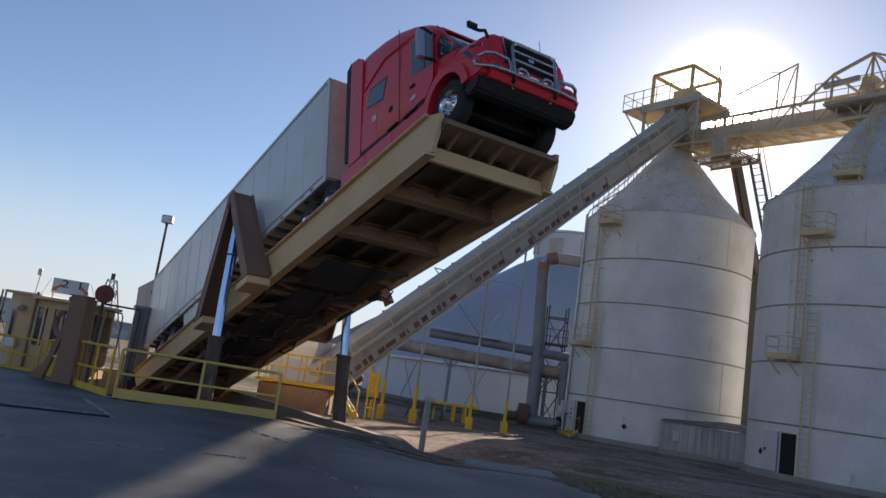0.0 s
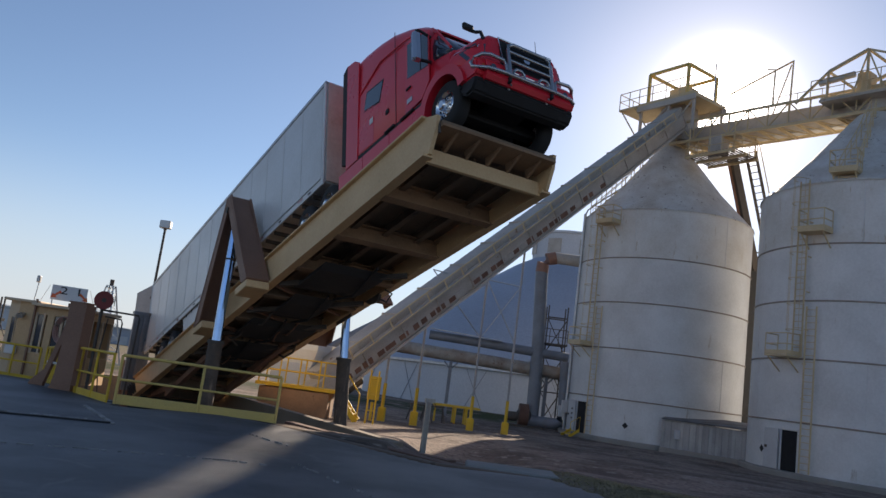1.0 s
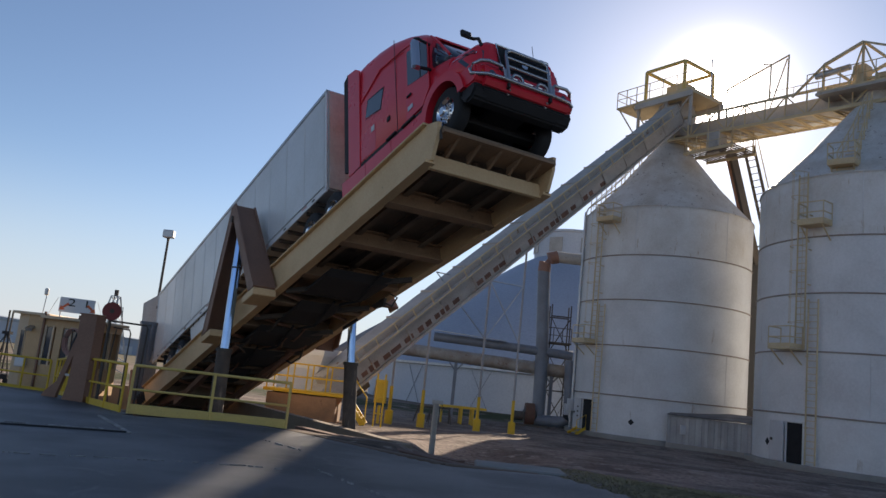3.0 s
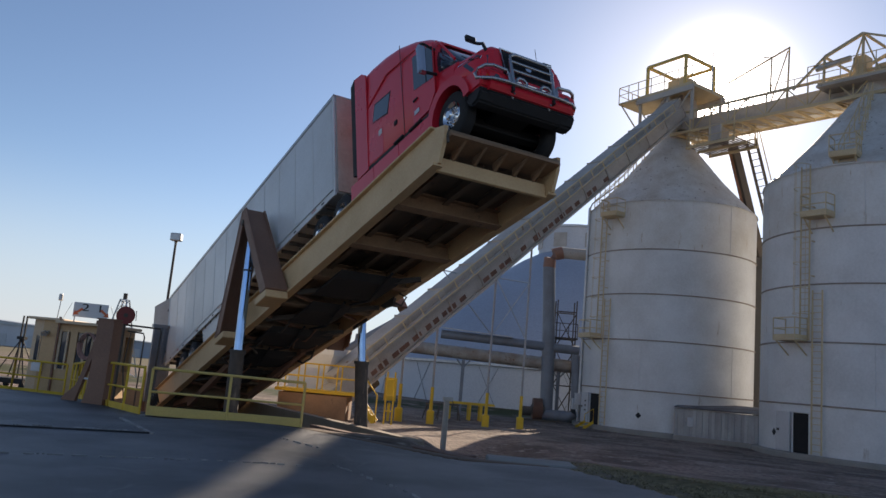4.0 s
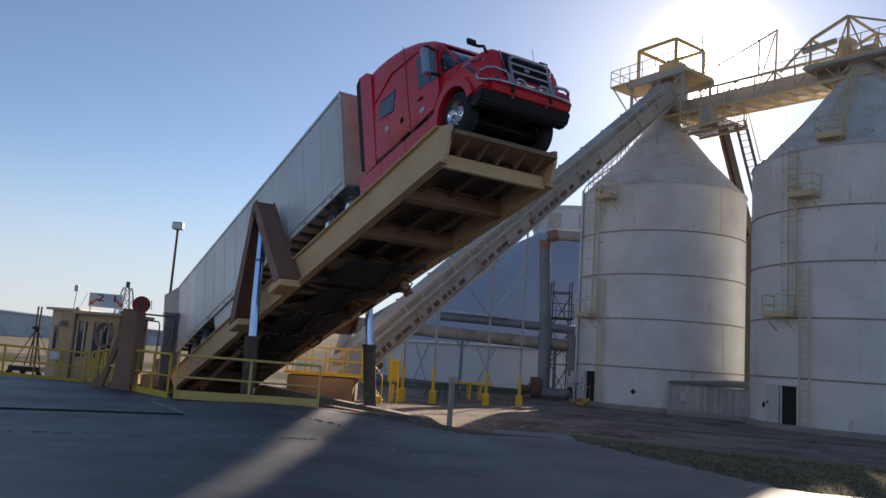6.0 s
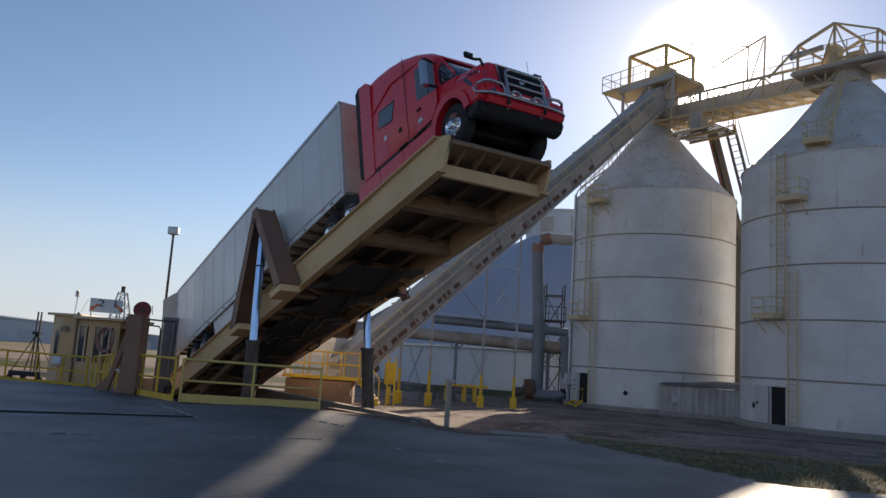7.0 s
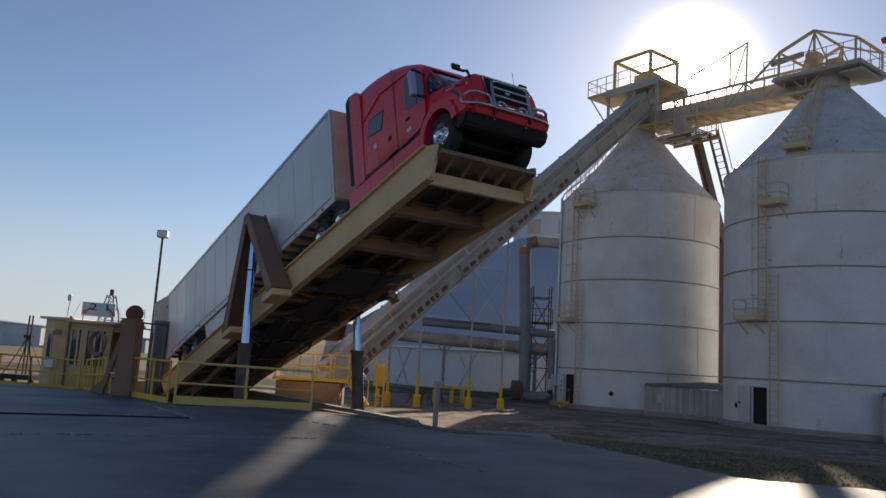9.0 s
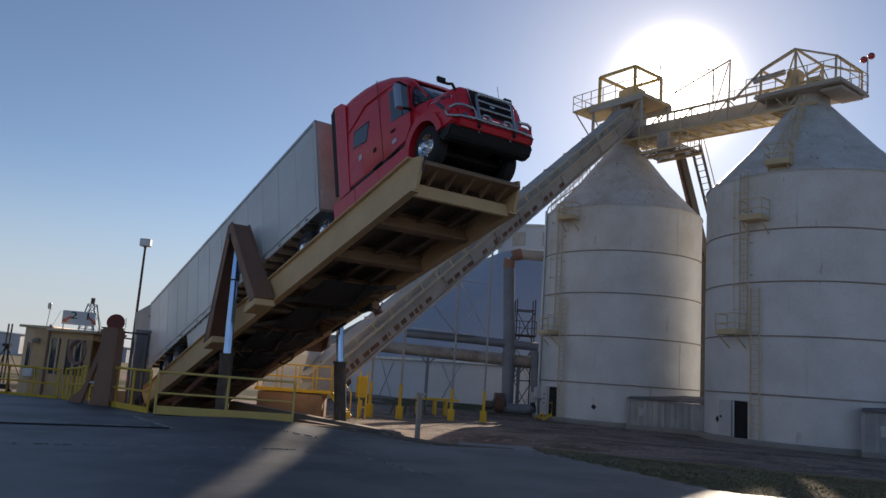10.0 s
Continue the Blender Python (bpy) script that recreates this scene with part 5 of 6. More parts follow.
# ---- head house and gallery ----
def head_house():
    t = thing("head_tower", "yellow steel head platform over the first silo", "platform", pose(13.6, 48.9, -0.1, 0, 0, -53))
    part("deck", add_box(B(), (4.4, 3.4, 0.25), (0, 0, 21.3)), CREAM, t)
    part("deck_beam", add_box(B(), (4.6, 0.15, 0.35), (0, -1.65, 21.05)), CONVEYOR, t)
    part("deck_beam", add_box(B(), (4.6, 0.15, 0.35), (0, 1.65, 21.05)), CONVEYOR, t)
    for x in (-2.1, 0.2, 2.1):
        for y in (-1.5, 1.5):
            part("column", beam(B(), (x, y, 18.9), (x, y, 21.2), 0.16, 0.16), CONVEYOR, t)
    for a, b in ((-2.1, 0.2), (0.2, 2.1)):
        for y in (-1.5, 1.5):
            part("brace", beam(B(), (a, y, 19.0), (b, y, 21.0), 0.08, 0.08), CONVEYOR, t)
    # open yellow frame on top
    fx0, fx1, fy0, fy1, z0, z1 = -1.5, 1.6, -1.6, 1.4, 21.4, 23.4
    for x in (fx0, fx1):
        for y in (fy0, fy1):
            part("frame_post", beam(B(), (x, y, z0), (x, y, z1), 0.17, 0.17), PALE_YELLOW, t)
    for a, b in (((fx0, fy0), (fx1, fy0)), ((fx1, fy0), (fx1, fy1)), ((fx1, fy1), (fx0, fy1)), ((fx0, fy1), (fx0, fy0))):
        part("frame_beam", beam(B(), (*a, z1), (*b, z1), 0.17, 0.17), PALE_YELLOW, t)
    part("drive_box", add_box(B(), (1.5, 1.2, 1.0), (0.2, -0.1, 21.9), bevel=0.05), CREAM, t)
    for pts in ([(-2.2, -1.7, 21.4), (-3.9, -1.7, 21.4), (-3.9, 1.0, 21.4)], [(-2.2, -1.7, 21.4), (2.2, -1.7, 21.4)], [(2.2, 1.7, 21.4), (-2.2, 1.7, 21.4)]):
        handrail("", "", pts, CREAM, 1.1, 1.1, parent=t, r=0.03)
    part("side_deck", add_box(B(), (1.8, 2.8, 0.12), (-3.0, -0.35, 21.3)), CREAM, t)
    for x in (-3.8, -2.6):
        part("deck_strut", beam(B(), (x, -1.6, 21.3), (x + 1.2, -1.4, 19.4), 0.08, 0.08), CREAM, t)
    part("vent_pipe", tube(B(), (2.2, 0.4, 21.3), (2.2, 0.4, 24.0), 0.05), GALV, t)
    # lower landing under the head with rails and clutter
    for y in (-1.6, -0.4, 0.8):
        part("deck_joist", add_box(B(), (3.5, 0.1, 0.16), (3.6, y, 17.02)), CREAM, t)
    for k in range(15):
        part("grating_bar", add_box(B(), (0.14, 2.4, 0.04), (1.95 + 0.235 * k, -0.4, 17.12)), DARK_STEEL, t)
    for pts in ([(1.9, -1.6, 17.0), (5.3, -1.6, 17.0), (5.3, 0.8, 17.0)], [(1.9, -1.6, 17.0), (1.9, 0.8, 17.0), (5.3, 0.8, 17.0)]):
        handrail("", "", pts, CREAM, 1.1, 0.9, parent=t, r=0.028)
    for x, y in ((2.0, -1.5), (5.2, -1.5), (2.0, 0.7), (5.2, 0.7)):
        part("hanger", beam(B(), (x, y, 16.9), (x, y, 19.0), 0.07, 0.07), CREAM, t)
    part("gate_box", add_box(B(), (0.9, 0.9, 1.5), (3.3, -0.3, 17.8), bevel=0.04), CONVEYOR, t)
    part("head_housing", add_box(B(), (1.9, 1.5, 2.4), (-0.2, 0.1, 20.0), bevel=0.05), CONVEYOR, t)
    part("spout", tube(B(), (0.0, 0.0, 18.6), (0.0, 0.0, 20.0), 0.5, 0.7, 20), CONVEYOR, t, smooth=40)
    return t


head_house()
G0 = Vector((14.2, 49.0, 18.45))
G1 = Vector((21.9, 38.7, 18.05))


def gallery():
    """The level conveyor bridge from the first silo's head to the second."""
    d = G1 - G0
    L = d.length
    m = Matrix((d.normalized(), Vector((0, 0, 1)).cross(d.normalized()).normalized(), d.normalized().cross(Vector((0, 0, 1)).cross(d.normalized()).normalized()))).transposed().to_4x4()
    m.translation = G0
    t = thing("gallery_bridge", "steel truss conveyor bridge linking the silo heads", "conveyor", m)
    for s in (-1, 1):
        y = s * 1.15
        part("bottom_chord", add_box(B(), (L + 1, 0.14, 0.18), (L / 2, y, 0)), CREAM, t)
        part("top_chord", add_box(B(), (L + 1, 0.12, 0.14), (L / 2, y, 1.35)), CREAM, t)
        n = 10
        for k in range(n):
            a, b = (L * k / n, L * (k + 1) / n)
            part("web_diagonal", beam(B(), (a, y, 0.0 if k % 2 else 1.35), (b, y, 1.35 if k % 2 else 0.0), 0.07, 0.07), CREAM, t)
            part("web_post", beam(B(), (a, y, 0), (a, y, 1.35), 0.07, 0.07), CREAM, t)
    for k in range(12):
        x = L * k / 11
        part("floor_beam", add_box(B(), (0.12, 2.4, 0.14), (x, 0, -0.04)), CREAM, t)
        if k < 11:
            part("floor_brace", beam(B(), (x, -1.1, -0.05), (x + L / 11, 1.1, -0.05), 0.06, 0.06), CREAM, t)
    part("conveyor_trough", add_box(B(), (L + 0.6, 1.2, 1.0), (L / 2, 0.2, 0.66), bevel=0.02), CONVEYOR, t)
    part("floor_plate", add_box(B(), (L, 0.7, 0.04), (L / 2, -0.75, 0.08)), CONVEYOR, t)
    part("belly_plate", add_box(B(), (L, 0.55, 0.04), (L / 2, 0.7, 0.06)), TRAILER_WHITE, t)
    handrail("", "", [(2.4, -1.2, 1.35), (L - 3.2, -1.2, 1.35)], CREAM, 0.45, 1.5, parent=t, r=0.022, mids=())
    # tall bent frame that carries a cable midway
    part("cable_frame", sweep(B(), [(2.2, 1.1, 0.9), (2.2, 1.1, 3.7), (6.4, 1.1, 5.0), (6.4, 1.1, 0.9)], 0.07, 8), CREAM, t)
    part("frame_stay", beam(B(), (6.3, 1.1, 4.8), (5.2, 1.1, 1.4), 0.06, 0.06), CREAM, t)
    # platform round the second silo's head
    part("end_deck", add_box(B(), (5.0, 3.4, 0.12), (L - 0.5, 0, 0.95)), CREAM, t)
    part("end_deck_frame", add_box(B(), (5.1, 3.5, 0.14), (L - 0.5, 0, 0.82)), CONVEYOR, t)
    part("end_bracket", add_box(B(), (1.2, 2.6, 0.16), (L + 1.3, 0, 0.6)), CONVEYOR, t)
    handrail("", "", [(L - 3.6, -1.7, 1.0), (L + 2.0, -1.7, 1.0), (L + 2.0, 1.7, 1.0), (L - 3.6, 1.7, 1.0)], CREAM, 1.1, 1.0, parent=t, r=0.028)
    for y in (-1.6, 1.6):
        part("cage_post", beam(B(), (L - 2.7, y, 1.0), (L - 2.7, y, 2.5), 0.11, 0.11), CREAM, t)
        part("cage_post", beam(B(), (L - 0.6, y, 1.0), (L - 0.6, y, 3.3), 0.11, 0.11), CREAM, t)
        part("cage_beam", beam(B(), (L - 4.5, y, 1.0), (L - 2.7, y, 2.5), 0.11, 0.11), CREAM, t)
        part("cage_beam", beam(B(), (L - 2.7, y, 2.5), (L - 0.6, y, 3.3), 0.15, 0.15), CREAM, t)
        part("cage_beam", beam(B(), (L - 0.6, y, 3.3), (L + 1.7, y, 2.3), 0.1, 0.1), CREAM, t)
        part("cage_post", beam(B(), (L + 1.7, y, 2.3), (L + 1.7, y, 1.0), 0.1, 0.1), CREAM, t)
        part("cage_stay", beam(B(), (L - 0.6, y, 3.2), (L + 0.3, y, 1.0), 0.07, 0.07), CREAM, t)
        part("cage_stay", beam(B(), (L - 0.6, y, 3.2), (L - 1.3, y, 1.0), 0.07, 0.07), CREAM, t)
    part("cage_tie", beam(B(), (L - 0.6, -1.6, 3.3), (L - 0.6, 1.6, 3.3), 0.11, 0.11), CREAM, t)
    part("cage_tie", beam(B(), (L - 2.7, -1.6, 2.5), (L - 2.7, 1.6, 2.5), 0.11, 0.11), CREAM, t)
    part("cage_tie", beam(B(), (L + 1.7, -1.6, 2.3), (L + 1.7, 1.6, 2.3), 0.12, 0.12), CREAM, t)
    part("lamp_tube", tube(B(), (L - 3.2, -1.5, 1.95), (L - 1.3, -1.5, 2.1), 0.17, sides=16), GALV, t, "long grey flood lamp housing", smooth=40)
    part("drive_housing", add_box(B(), (0.7, 0.8, 1.2), (L - 0.9, -1.0, 1.6), bevel=0.06), CREAM, t)
    part("gearbox", add_box(B(), (0.8, 0.7, 0.6), (L + 0.2, -0.8, 1.3), bevel=0.06), CREAM, t)
    part("red_beacon", tube(B(), (L + 2.0, 1.6, 1.0), (L + 2.0, 1.6, 3.0), 0.04), GALV, t)
    part("lamp_arm", sweep(B(), [(L - 6.2, -1.15, 1.3), (L - 6.2, -1.15, 3.6), (L - 6.7, -1.15, 3.7)], 0.05, 8), CREAM, t)
    for q in (-0.2, 0.2):
        bm = B()
        bmesh.ops.create_uvsphere(bm, u_segments=14, v_segments=9, radius=0.2, matrix=Matrix.Translation((L + 2.0 + q, 1.6, 3.1 + q * 0.3)))
        part("beacon_globe", bm, RED_LENS, t, "red obstruction lamp globe", smooth=60)
    part("head_spout", tube(B(), (L, 0, -0.7), (L, 0, 0.6), 0.7, 0.6, 24), CONVEYOR, t, smooth=40)


gallery()


def chute_stairs():
    """The dark bucket leg with a ladder that drops between the silos."""
    t = thing("drop_leg", "dark rusty chute with a ladder between the silos", "chute")
    a, b = Vector((16.7, 47.4, 17.6)), Vector((18.9, 48.2, 10.5))
    part("chute_box", beam(B(), a, b, 0.5, 0.5), DARK_STEEL, t)
    # rust-coloured strip drawn for the sunlit left edge of the chute
    part("rust_strip", beam(B(), a + Vector((-0.27, -0.1, 0)), b + Vector((-0.27, -0.1, 0)), 0.05, 0.3), RUST_PANEL, t)
    part("leg", beam(B(), b, (18.9, 48.6, BASE_Z), 1.3, 1.0), LEG_DARK, t)
    lad = part("stair", beam(B(), a + Vector((0.7, -0.4, 0.3)), b + Vector((0.7, -0.4, 0.3)), 0.06, 0.2), DARK_STEEL, t)
    part("stair_side", beam(B(), a + Vector((1.3, -0.4, 0.5)), b + Vector((1.3, -0.4, 0.5)), 0.06, 0.2), DARK_STEEL, t)
    for k in range(18):
        p = a.lerp(b, k / 17)
        part("tread", beam(B(), p + Vector((0.7, -0.4, 0.3)), p + Vector((1.3, -0.4, 0.5)), 0.18, 0.03), DARK_STEEL, lad)
    part("stair_rail", beam(B(), a + Vector((1.4, -0.4, 1.5)), b + Vector((1.4, -0.4, 1.5)), 0.05, 0.05), CREAM, t)
    for k in range(6):
        z = 1.5 + 2 * k
        part("cross_arm", beam(B(), (17.9, 47.9, z), (19.8, 47.9, z + 0.5), 0.09, 0.09), DARK_STEEL, t)


chute_stairs()


# ---- storage dome and ducts behind ----
def storage_dome():
    t = thing("storage_dome", "large round white storage house with a domed roof", "storage building", pose(13.0, 88.0, -1.5))
    part("ring_wall", lathe(B(), [(22, -0.5), (22, 4.2)], 96), DOME_WALL, t, smooth=30)
    roof = part("dome_roof", lathe(B(), [(22.3, 4.15), (22.2, 4.3), (19.5, 7.0), (16.5, 9.6), (13, 12.2), (9.5, 14.6), (6.6, 16.6), (4.6, 17.7)], 96), DOME_ROOF, t, "grey-blue domed roof", smooth=40)
    part("cupola", lathe(B(), [(4.6, 17.4), (4.6, 20.4), (4.8, 20.45), (4.8, 20.7), (0, 21.4)], 48), DOME_WALL, t, smooth=30)
    part("eave_band", lathe(B(), [(22.05, 4.0), (22.35, 4.05), (22.35, 4.25), (22.1, 4.3)], 96), GALV, t, smooth=30)
    for k in range(28):
        a = radians(200 + k * 5)
        p = Vector((22.06 * math.cos(a), 22.06 * math.sin(a), 0))
        b = radians(205 + k * 5)
        q = Vector((22.06 * math.cos(b), 22.06 * math.sin(b), 0))
        for s, e in ((0.3, 3.9), (3.9, 0.3)):
            if k % 4 == 0:
                part("brace_rod", beam(B(), p + Vector((0, 0, s)), q + Vector((0, 0, e)), 0.035, 0.035), DUCT_GREY, t)
    for k in range(8):
        a = radians(k * 45 + 10)
        part("cupola_louvre", add_box(B(), (0.1, 1.6, 1.6), (4.62, 0, 19.0), pose(0, 0, 0, 0, 0, k * 45 + 10)), CONVEYOR, t)


storage_dome()


def duct(name, label, pts, r, mat_, flange=0.0):
    t = thing(name, label, "duct")
    part("duct_run", sweep(B(), pts, r, 18), mat_, t, smooth=50)
    if flange:
        for a, b in zip(pts, pts[1:]):
            a, b = Vector(a), Vector(b)
            n = int((b - a).length / flange)
            for k in range(1, n):
                p = a.lerp(b, k / n)
                part("flange", tube(B(), p, p + (b - a).normalized() * 0.06, r + 0.06, sides=18), mat_, t)
    return t


duct("air_duct", "grey air duct with bright top edge", [(-1.2, 51, 4.1), (3.5, 51, 3.95), (8.1, 51, 3.75)], 0.3, DUCT_GREY, 3.0)
duct("lagged_pipe", "flaking lagged pipe carried on trestles", [(-7.0, 51.6, 3.25), (-2.1, 51.6, 3.05), (3.0, 51.6, 2.85), (8.2, 51.6, 2.65)], 0.42, DUCT_RUST, 2.4)
part("cover_sheet", beam(B(), (-1.2, 50.6, 4.5), (3.6, 50.6, 4.25), 0.5, 0.04), GALV, thing("pipe_cover", "bright sheet cover over the air duct", "cover"))
duct("riser_duct", "tall grey riser duct", [(6.15, 51, -0.4), (6.05, 51, 4.0), (5.75, 51, 9.3)], 0.42, DUCT_GREY, 3.4)
duct("riser_elbow", "brown elbow atop the riser duct", [(5.75, 51, 9.2), (5.78, 51, 9.8), (6.05, 51, 10.15), (6.6, 51, 10.3)], 0.43, ELBOW)
duct("roof_duct", "pale duct entering the silo wall", [(6.5, 51, 10.3), (8.3, 50.6, 10.2)], 0.38, CONVEYOR)
duct("blower_duct", "grey duct from the blower into the silo", [(5.6, 50.5, -0.6), (7.4, 50.3, -0.6), (7.9, 50.2, -0.4), (8.0, 50.2, 0.4), (7.9, 50.4, 3.4)], 0.36, DUCT_GREY, 2.0)
duct("blue_pipe", "blue-grey spout pipe behind the dumper", [(-7.6, 40, 0.9), (-4.6, 40, 3.1), (-3.5, 40, 3.85), (-2.4, 40, 3.7)], 0.26, DUCT_GREY, 3.0)


def blower():
    t = thing("blower_fan", "dark rusty centrifugal blower at the riser's foot", "blower", pose(5.5, 50.4, BASE_Z))
    part("scroll_housing", tube(B(), (-0.3, 0.0, 0.75), (0.3, 0.0, 0.75), 0.72, sides=28), RUST_PANEL, t, smooth=40)
    part("inlet", tube(B(), (0, -0.55, 0.75), (0, -0.2, 0.75), 0.4, 0.5, 24), DARK_STEEL, t, smooth=40)
    part("motor", tube(B(), (-1.1, 0, 0.6), (-0.4, 0, 0.6), 0.3, sides=20), DARK_STEEL, t, smooth=40)
    part("base_frame", add_box(B(), (2.6, 1.0, 0.15), (0, 0, 0.06)), DARK_STEEL, t)


blower()


def trestle(x, y, top):
    g = ground_z(x, y)
    t = thing("pipe_trestle", "grey pipe support post with a forked head", "support post", pose(x, y, g), group="pipe trestles")
    part("post", beam(B(), (0, 0, 0), (0, 0, top - g), 0.22, 0.22), DUCT_GREY, t)
    for s in (-1, 1):
        part("fork", beam(B(), (0, 0, top - g - 0.5), (s * 0.45, 0, top - g), 0.1, 0.1), DUCT_GREY, t)


trestle(0.45, 51.6, 2.5)
trestle(6.9, 51.6, 2.3)


def service_stair():
    """Dark open steelwork between the riser and the silo."""
    t = thing("service_frame", "dark open steel service frame beside the silo", "steel frame", pose(7.2, 52.3, BASE_Z))
    for x in (-0.6, 0.7):
        for y in (-0.6, 0.6):
            part("post", beam(B(), (x, y, 0), (x, y, 8.2), 0.08, 0.08), DARK_STEEL, t)
    for z in (2.4, 4.9, 7.4):
        for s in (-0.6, 0.6):
            part("tie", beam(B(), (-0.6, s, z), (0.7, s, z), 0.08, 0.08), DARK_STEEL, t)
    for z in (0.1, 2.5, 5.0):
        part("diagonal", beam(B(), (-0.6, -0.6, z), (0.7, -0.6, z + 2.3), 0.07, 0.07), DARK_STEEL, t)
        part("diagonal", beam(B(), (0.7, -0.6, z), (-0.6, -0.6, z + 2.3), 0.05, 0.05), DARK_STEEL, t)
    part("platform", add_box(B(), (1.9, 1.6, 0.1), (-0.1, 0, 5.6)), DARK_STEEL, t)
    handrail("", "", [(-1.0, -0.8, 5.6), (0.8, -0.8, 5.6)], DARK_STEEL, 1.0, 0.6, parent=t)


service_stair()


# ---- apron edge: bollard post, kerb, slabs ----
def guard_post():
    g = ground_z(-0.07, 20.28) - 0.05
    t = thing("steel_post", "weathered grey steel post with a bent cap", "bollard", pose(-0.07, 20.28, g, 0, 0, 15))
    part("shaft", i_beam(B(), (0, 0, 0), (0, 0, 1.5), 0.13, 0.13, 0.02), CONVEYOR, t)
    part("cap_plate", add_box(B(), (0.26, 0.14, 0.1), (0.03, 0, 1.52)), CONVEYOR, t)
    part("cable", sweep(B(), [(0.14, 0, 1.5), (0.19, -0.04, 1.4), (0.14, -0.07, 1.3)], 0.012, 6), BLACK, t)


guard_post()


def kerb_run(pts, w, h, label):
    t = thing("kerb", label, "kerb", kind="structure")
    for a, b in zip(pts, pts[1:]):
        a, b = Vector(a), Vector(b)
        n = max(1, round((b - a).length / 1.5))
        for k in range(n):
            p, q = a.lerp(b, k / n), a.lerp(b, (k + 1) / n - 0.008)
            part("kerb_stone", beam(B(), (p.x, p.y, 0.01 - h / 2), (q.x, q.y, 0.01 - h / 2), w, h, bevel=0.02), KERB_BROWN, t)


kerb_run([(-2.3, 15.3), (-1.39, 14.37), (-0.2, 13.24), (0.3, 12.78), (1.9, 12.72)], 0.2, 0.2, "low broken concrete kerb at the apron edge")
part("edge_beam", beam(B(), (-3.2, 18.0, -0.14), (0.95, 13.35, -0.16), 0.26, 0.16, bevel=0.015), RUST_PANEL, thing("steel_edge_beam", "rusty steel edging beam along the apron's broken rim", "beam"))
part("sunken_slab", add_box(B(), (1.9, 1.1, 0.12), (1.9, 16.3, -0.33), pose(0, 0, 0, 0, 0, 0), bevel=0.03), CONCRETE, thing("concrete_slab", "loose concrete slab set in the dirt edge", "slab"))
part("drain_channel", add_box(B(), (0.3, 3.4, 0.05), (0, 0, 0), pose(-0.6, 18.9, -0.45, 0, 0, 48)), RUST_PANEL, thing("drain_cover", "rusty steel drain channel cover", "drain"))


# ---- dumper guard rails ----
def at_ground(x, y, dz=0.0):
    return Vector((x, y, ground_z(x, y) + dz))


handrail("pit_railing", "faded yellow guard rail with a kick board before the pit", [at_ground(-6.41, 15.71), at_ground(-3.3, 16.85)], PALE_YELLOW, 1.0, 1.7, toe=0.2, r=0.032)
handrail("side_railing", "yellow guard rail along the dumper's side", [at_ground(-6.6, 15.75), at_ground(-7.9, 17.1), at_ground(-9.6, 19.6)], YELLOW, 1.0, 0.75, toe=0.14, r=0.03)
handrail("approach_railing", "yellow guard rail leading to the control booth", [at_ground(-10.2, 20.6), at_ground(-11.4, 22.6), at_ground(-12.4, 24.2)], YELLOW, 1.05, 0.9, toe=0.12, r=0.035)
handrail("yard_railing", "yellow rail across the yard by the booth", [at_ground(-12.6, 24.2), at_ground(-14.4, 24.3), at_ground(-17.5, 24.0), at_ground(-22.0, 23.4)], YELLOW, 1.0, 1.15, toe=0.1, r=0.035)


def brown_column():
    """A flared box column with a raking leg and two rungs."""
    g = ground_z(-8.4, 17.6) - 0.03
    t = thing("buffer_column", "brown steel buffer column with a raking leg", "steel column", pose(-8.35, 17.5, g, 0, 0, -12))
    bm = B()
    prism(bm, [(-0.2, 2.03), (0.22, 2.03), (0.24, 0), (-0.36, 0), (-0.3, 0.1), (-0.24, 0.4), (-0.21, 1.0)], -0.15, 0.15)
    part("column_box", bm, BROWN_PAINT, t)
    part("cap_plate", add_box(B(), (0.46, 0.36, 0.03), (0.01, 0, 2.045)), BROWN_PAINT, t)
    part("flange", add_box(B(), (0.03, 0.34, 2.0), (0.245, 0, 1.0)), BROWN_PAINT, t)
    bm = B()
    prism(bm, [(-0.27, 1.96), (-0.13, 1.96), (-0.7, 0.12), (-0.72, 0.0), (-1.12, 0.0), (-1.05, 0.14), (-0.74, 0.42)], 0.1, 0.2)
    part("raking_leg", bm, BROWN_PAINT, t)
    part("leg_tie", beam(B(), (-0.24, -0.1, 1.95), (-0.24, 0.2, 1.95), 0.1, 0.1), BROWN_PAINT, t)
    for z, x in ((0.6, -0.72), (1.2, -0.5)):
        part("rung", tube(B(), (-0.2, 0.12, z - 0.03), (x, 0.15, z), 0.028), TRAILER_WHITE, t)


brown_column()


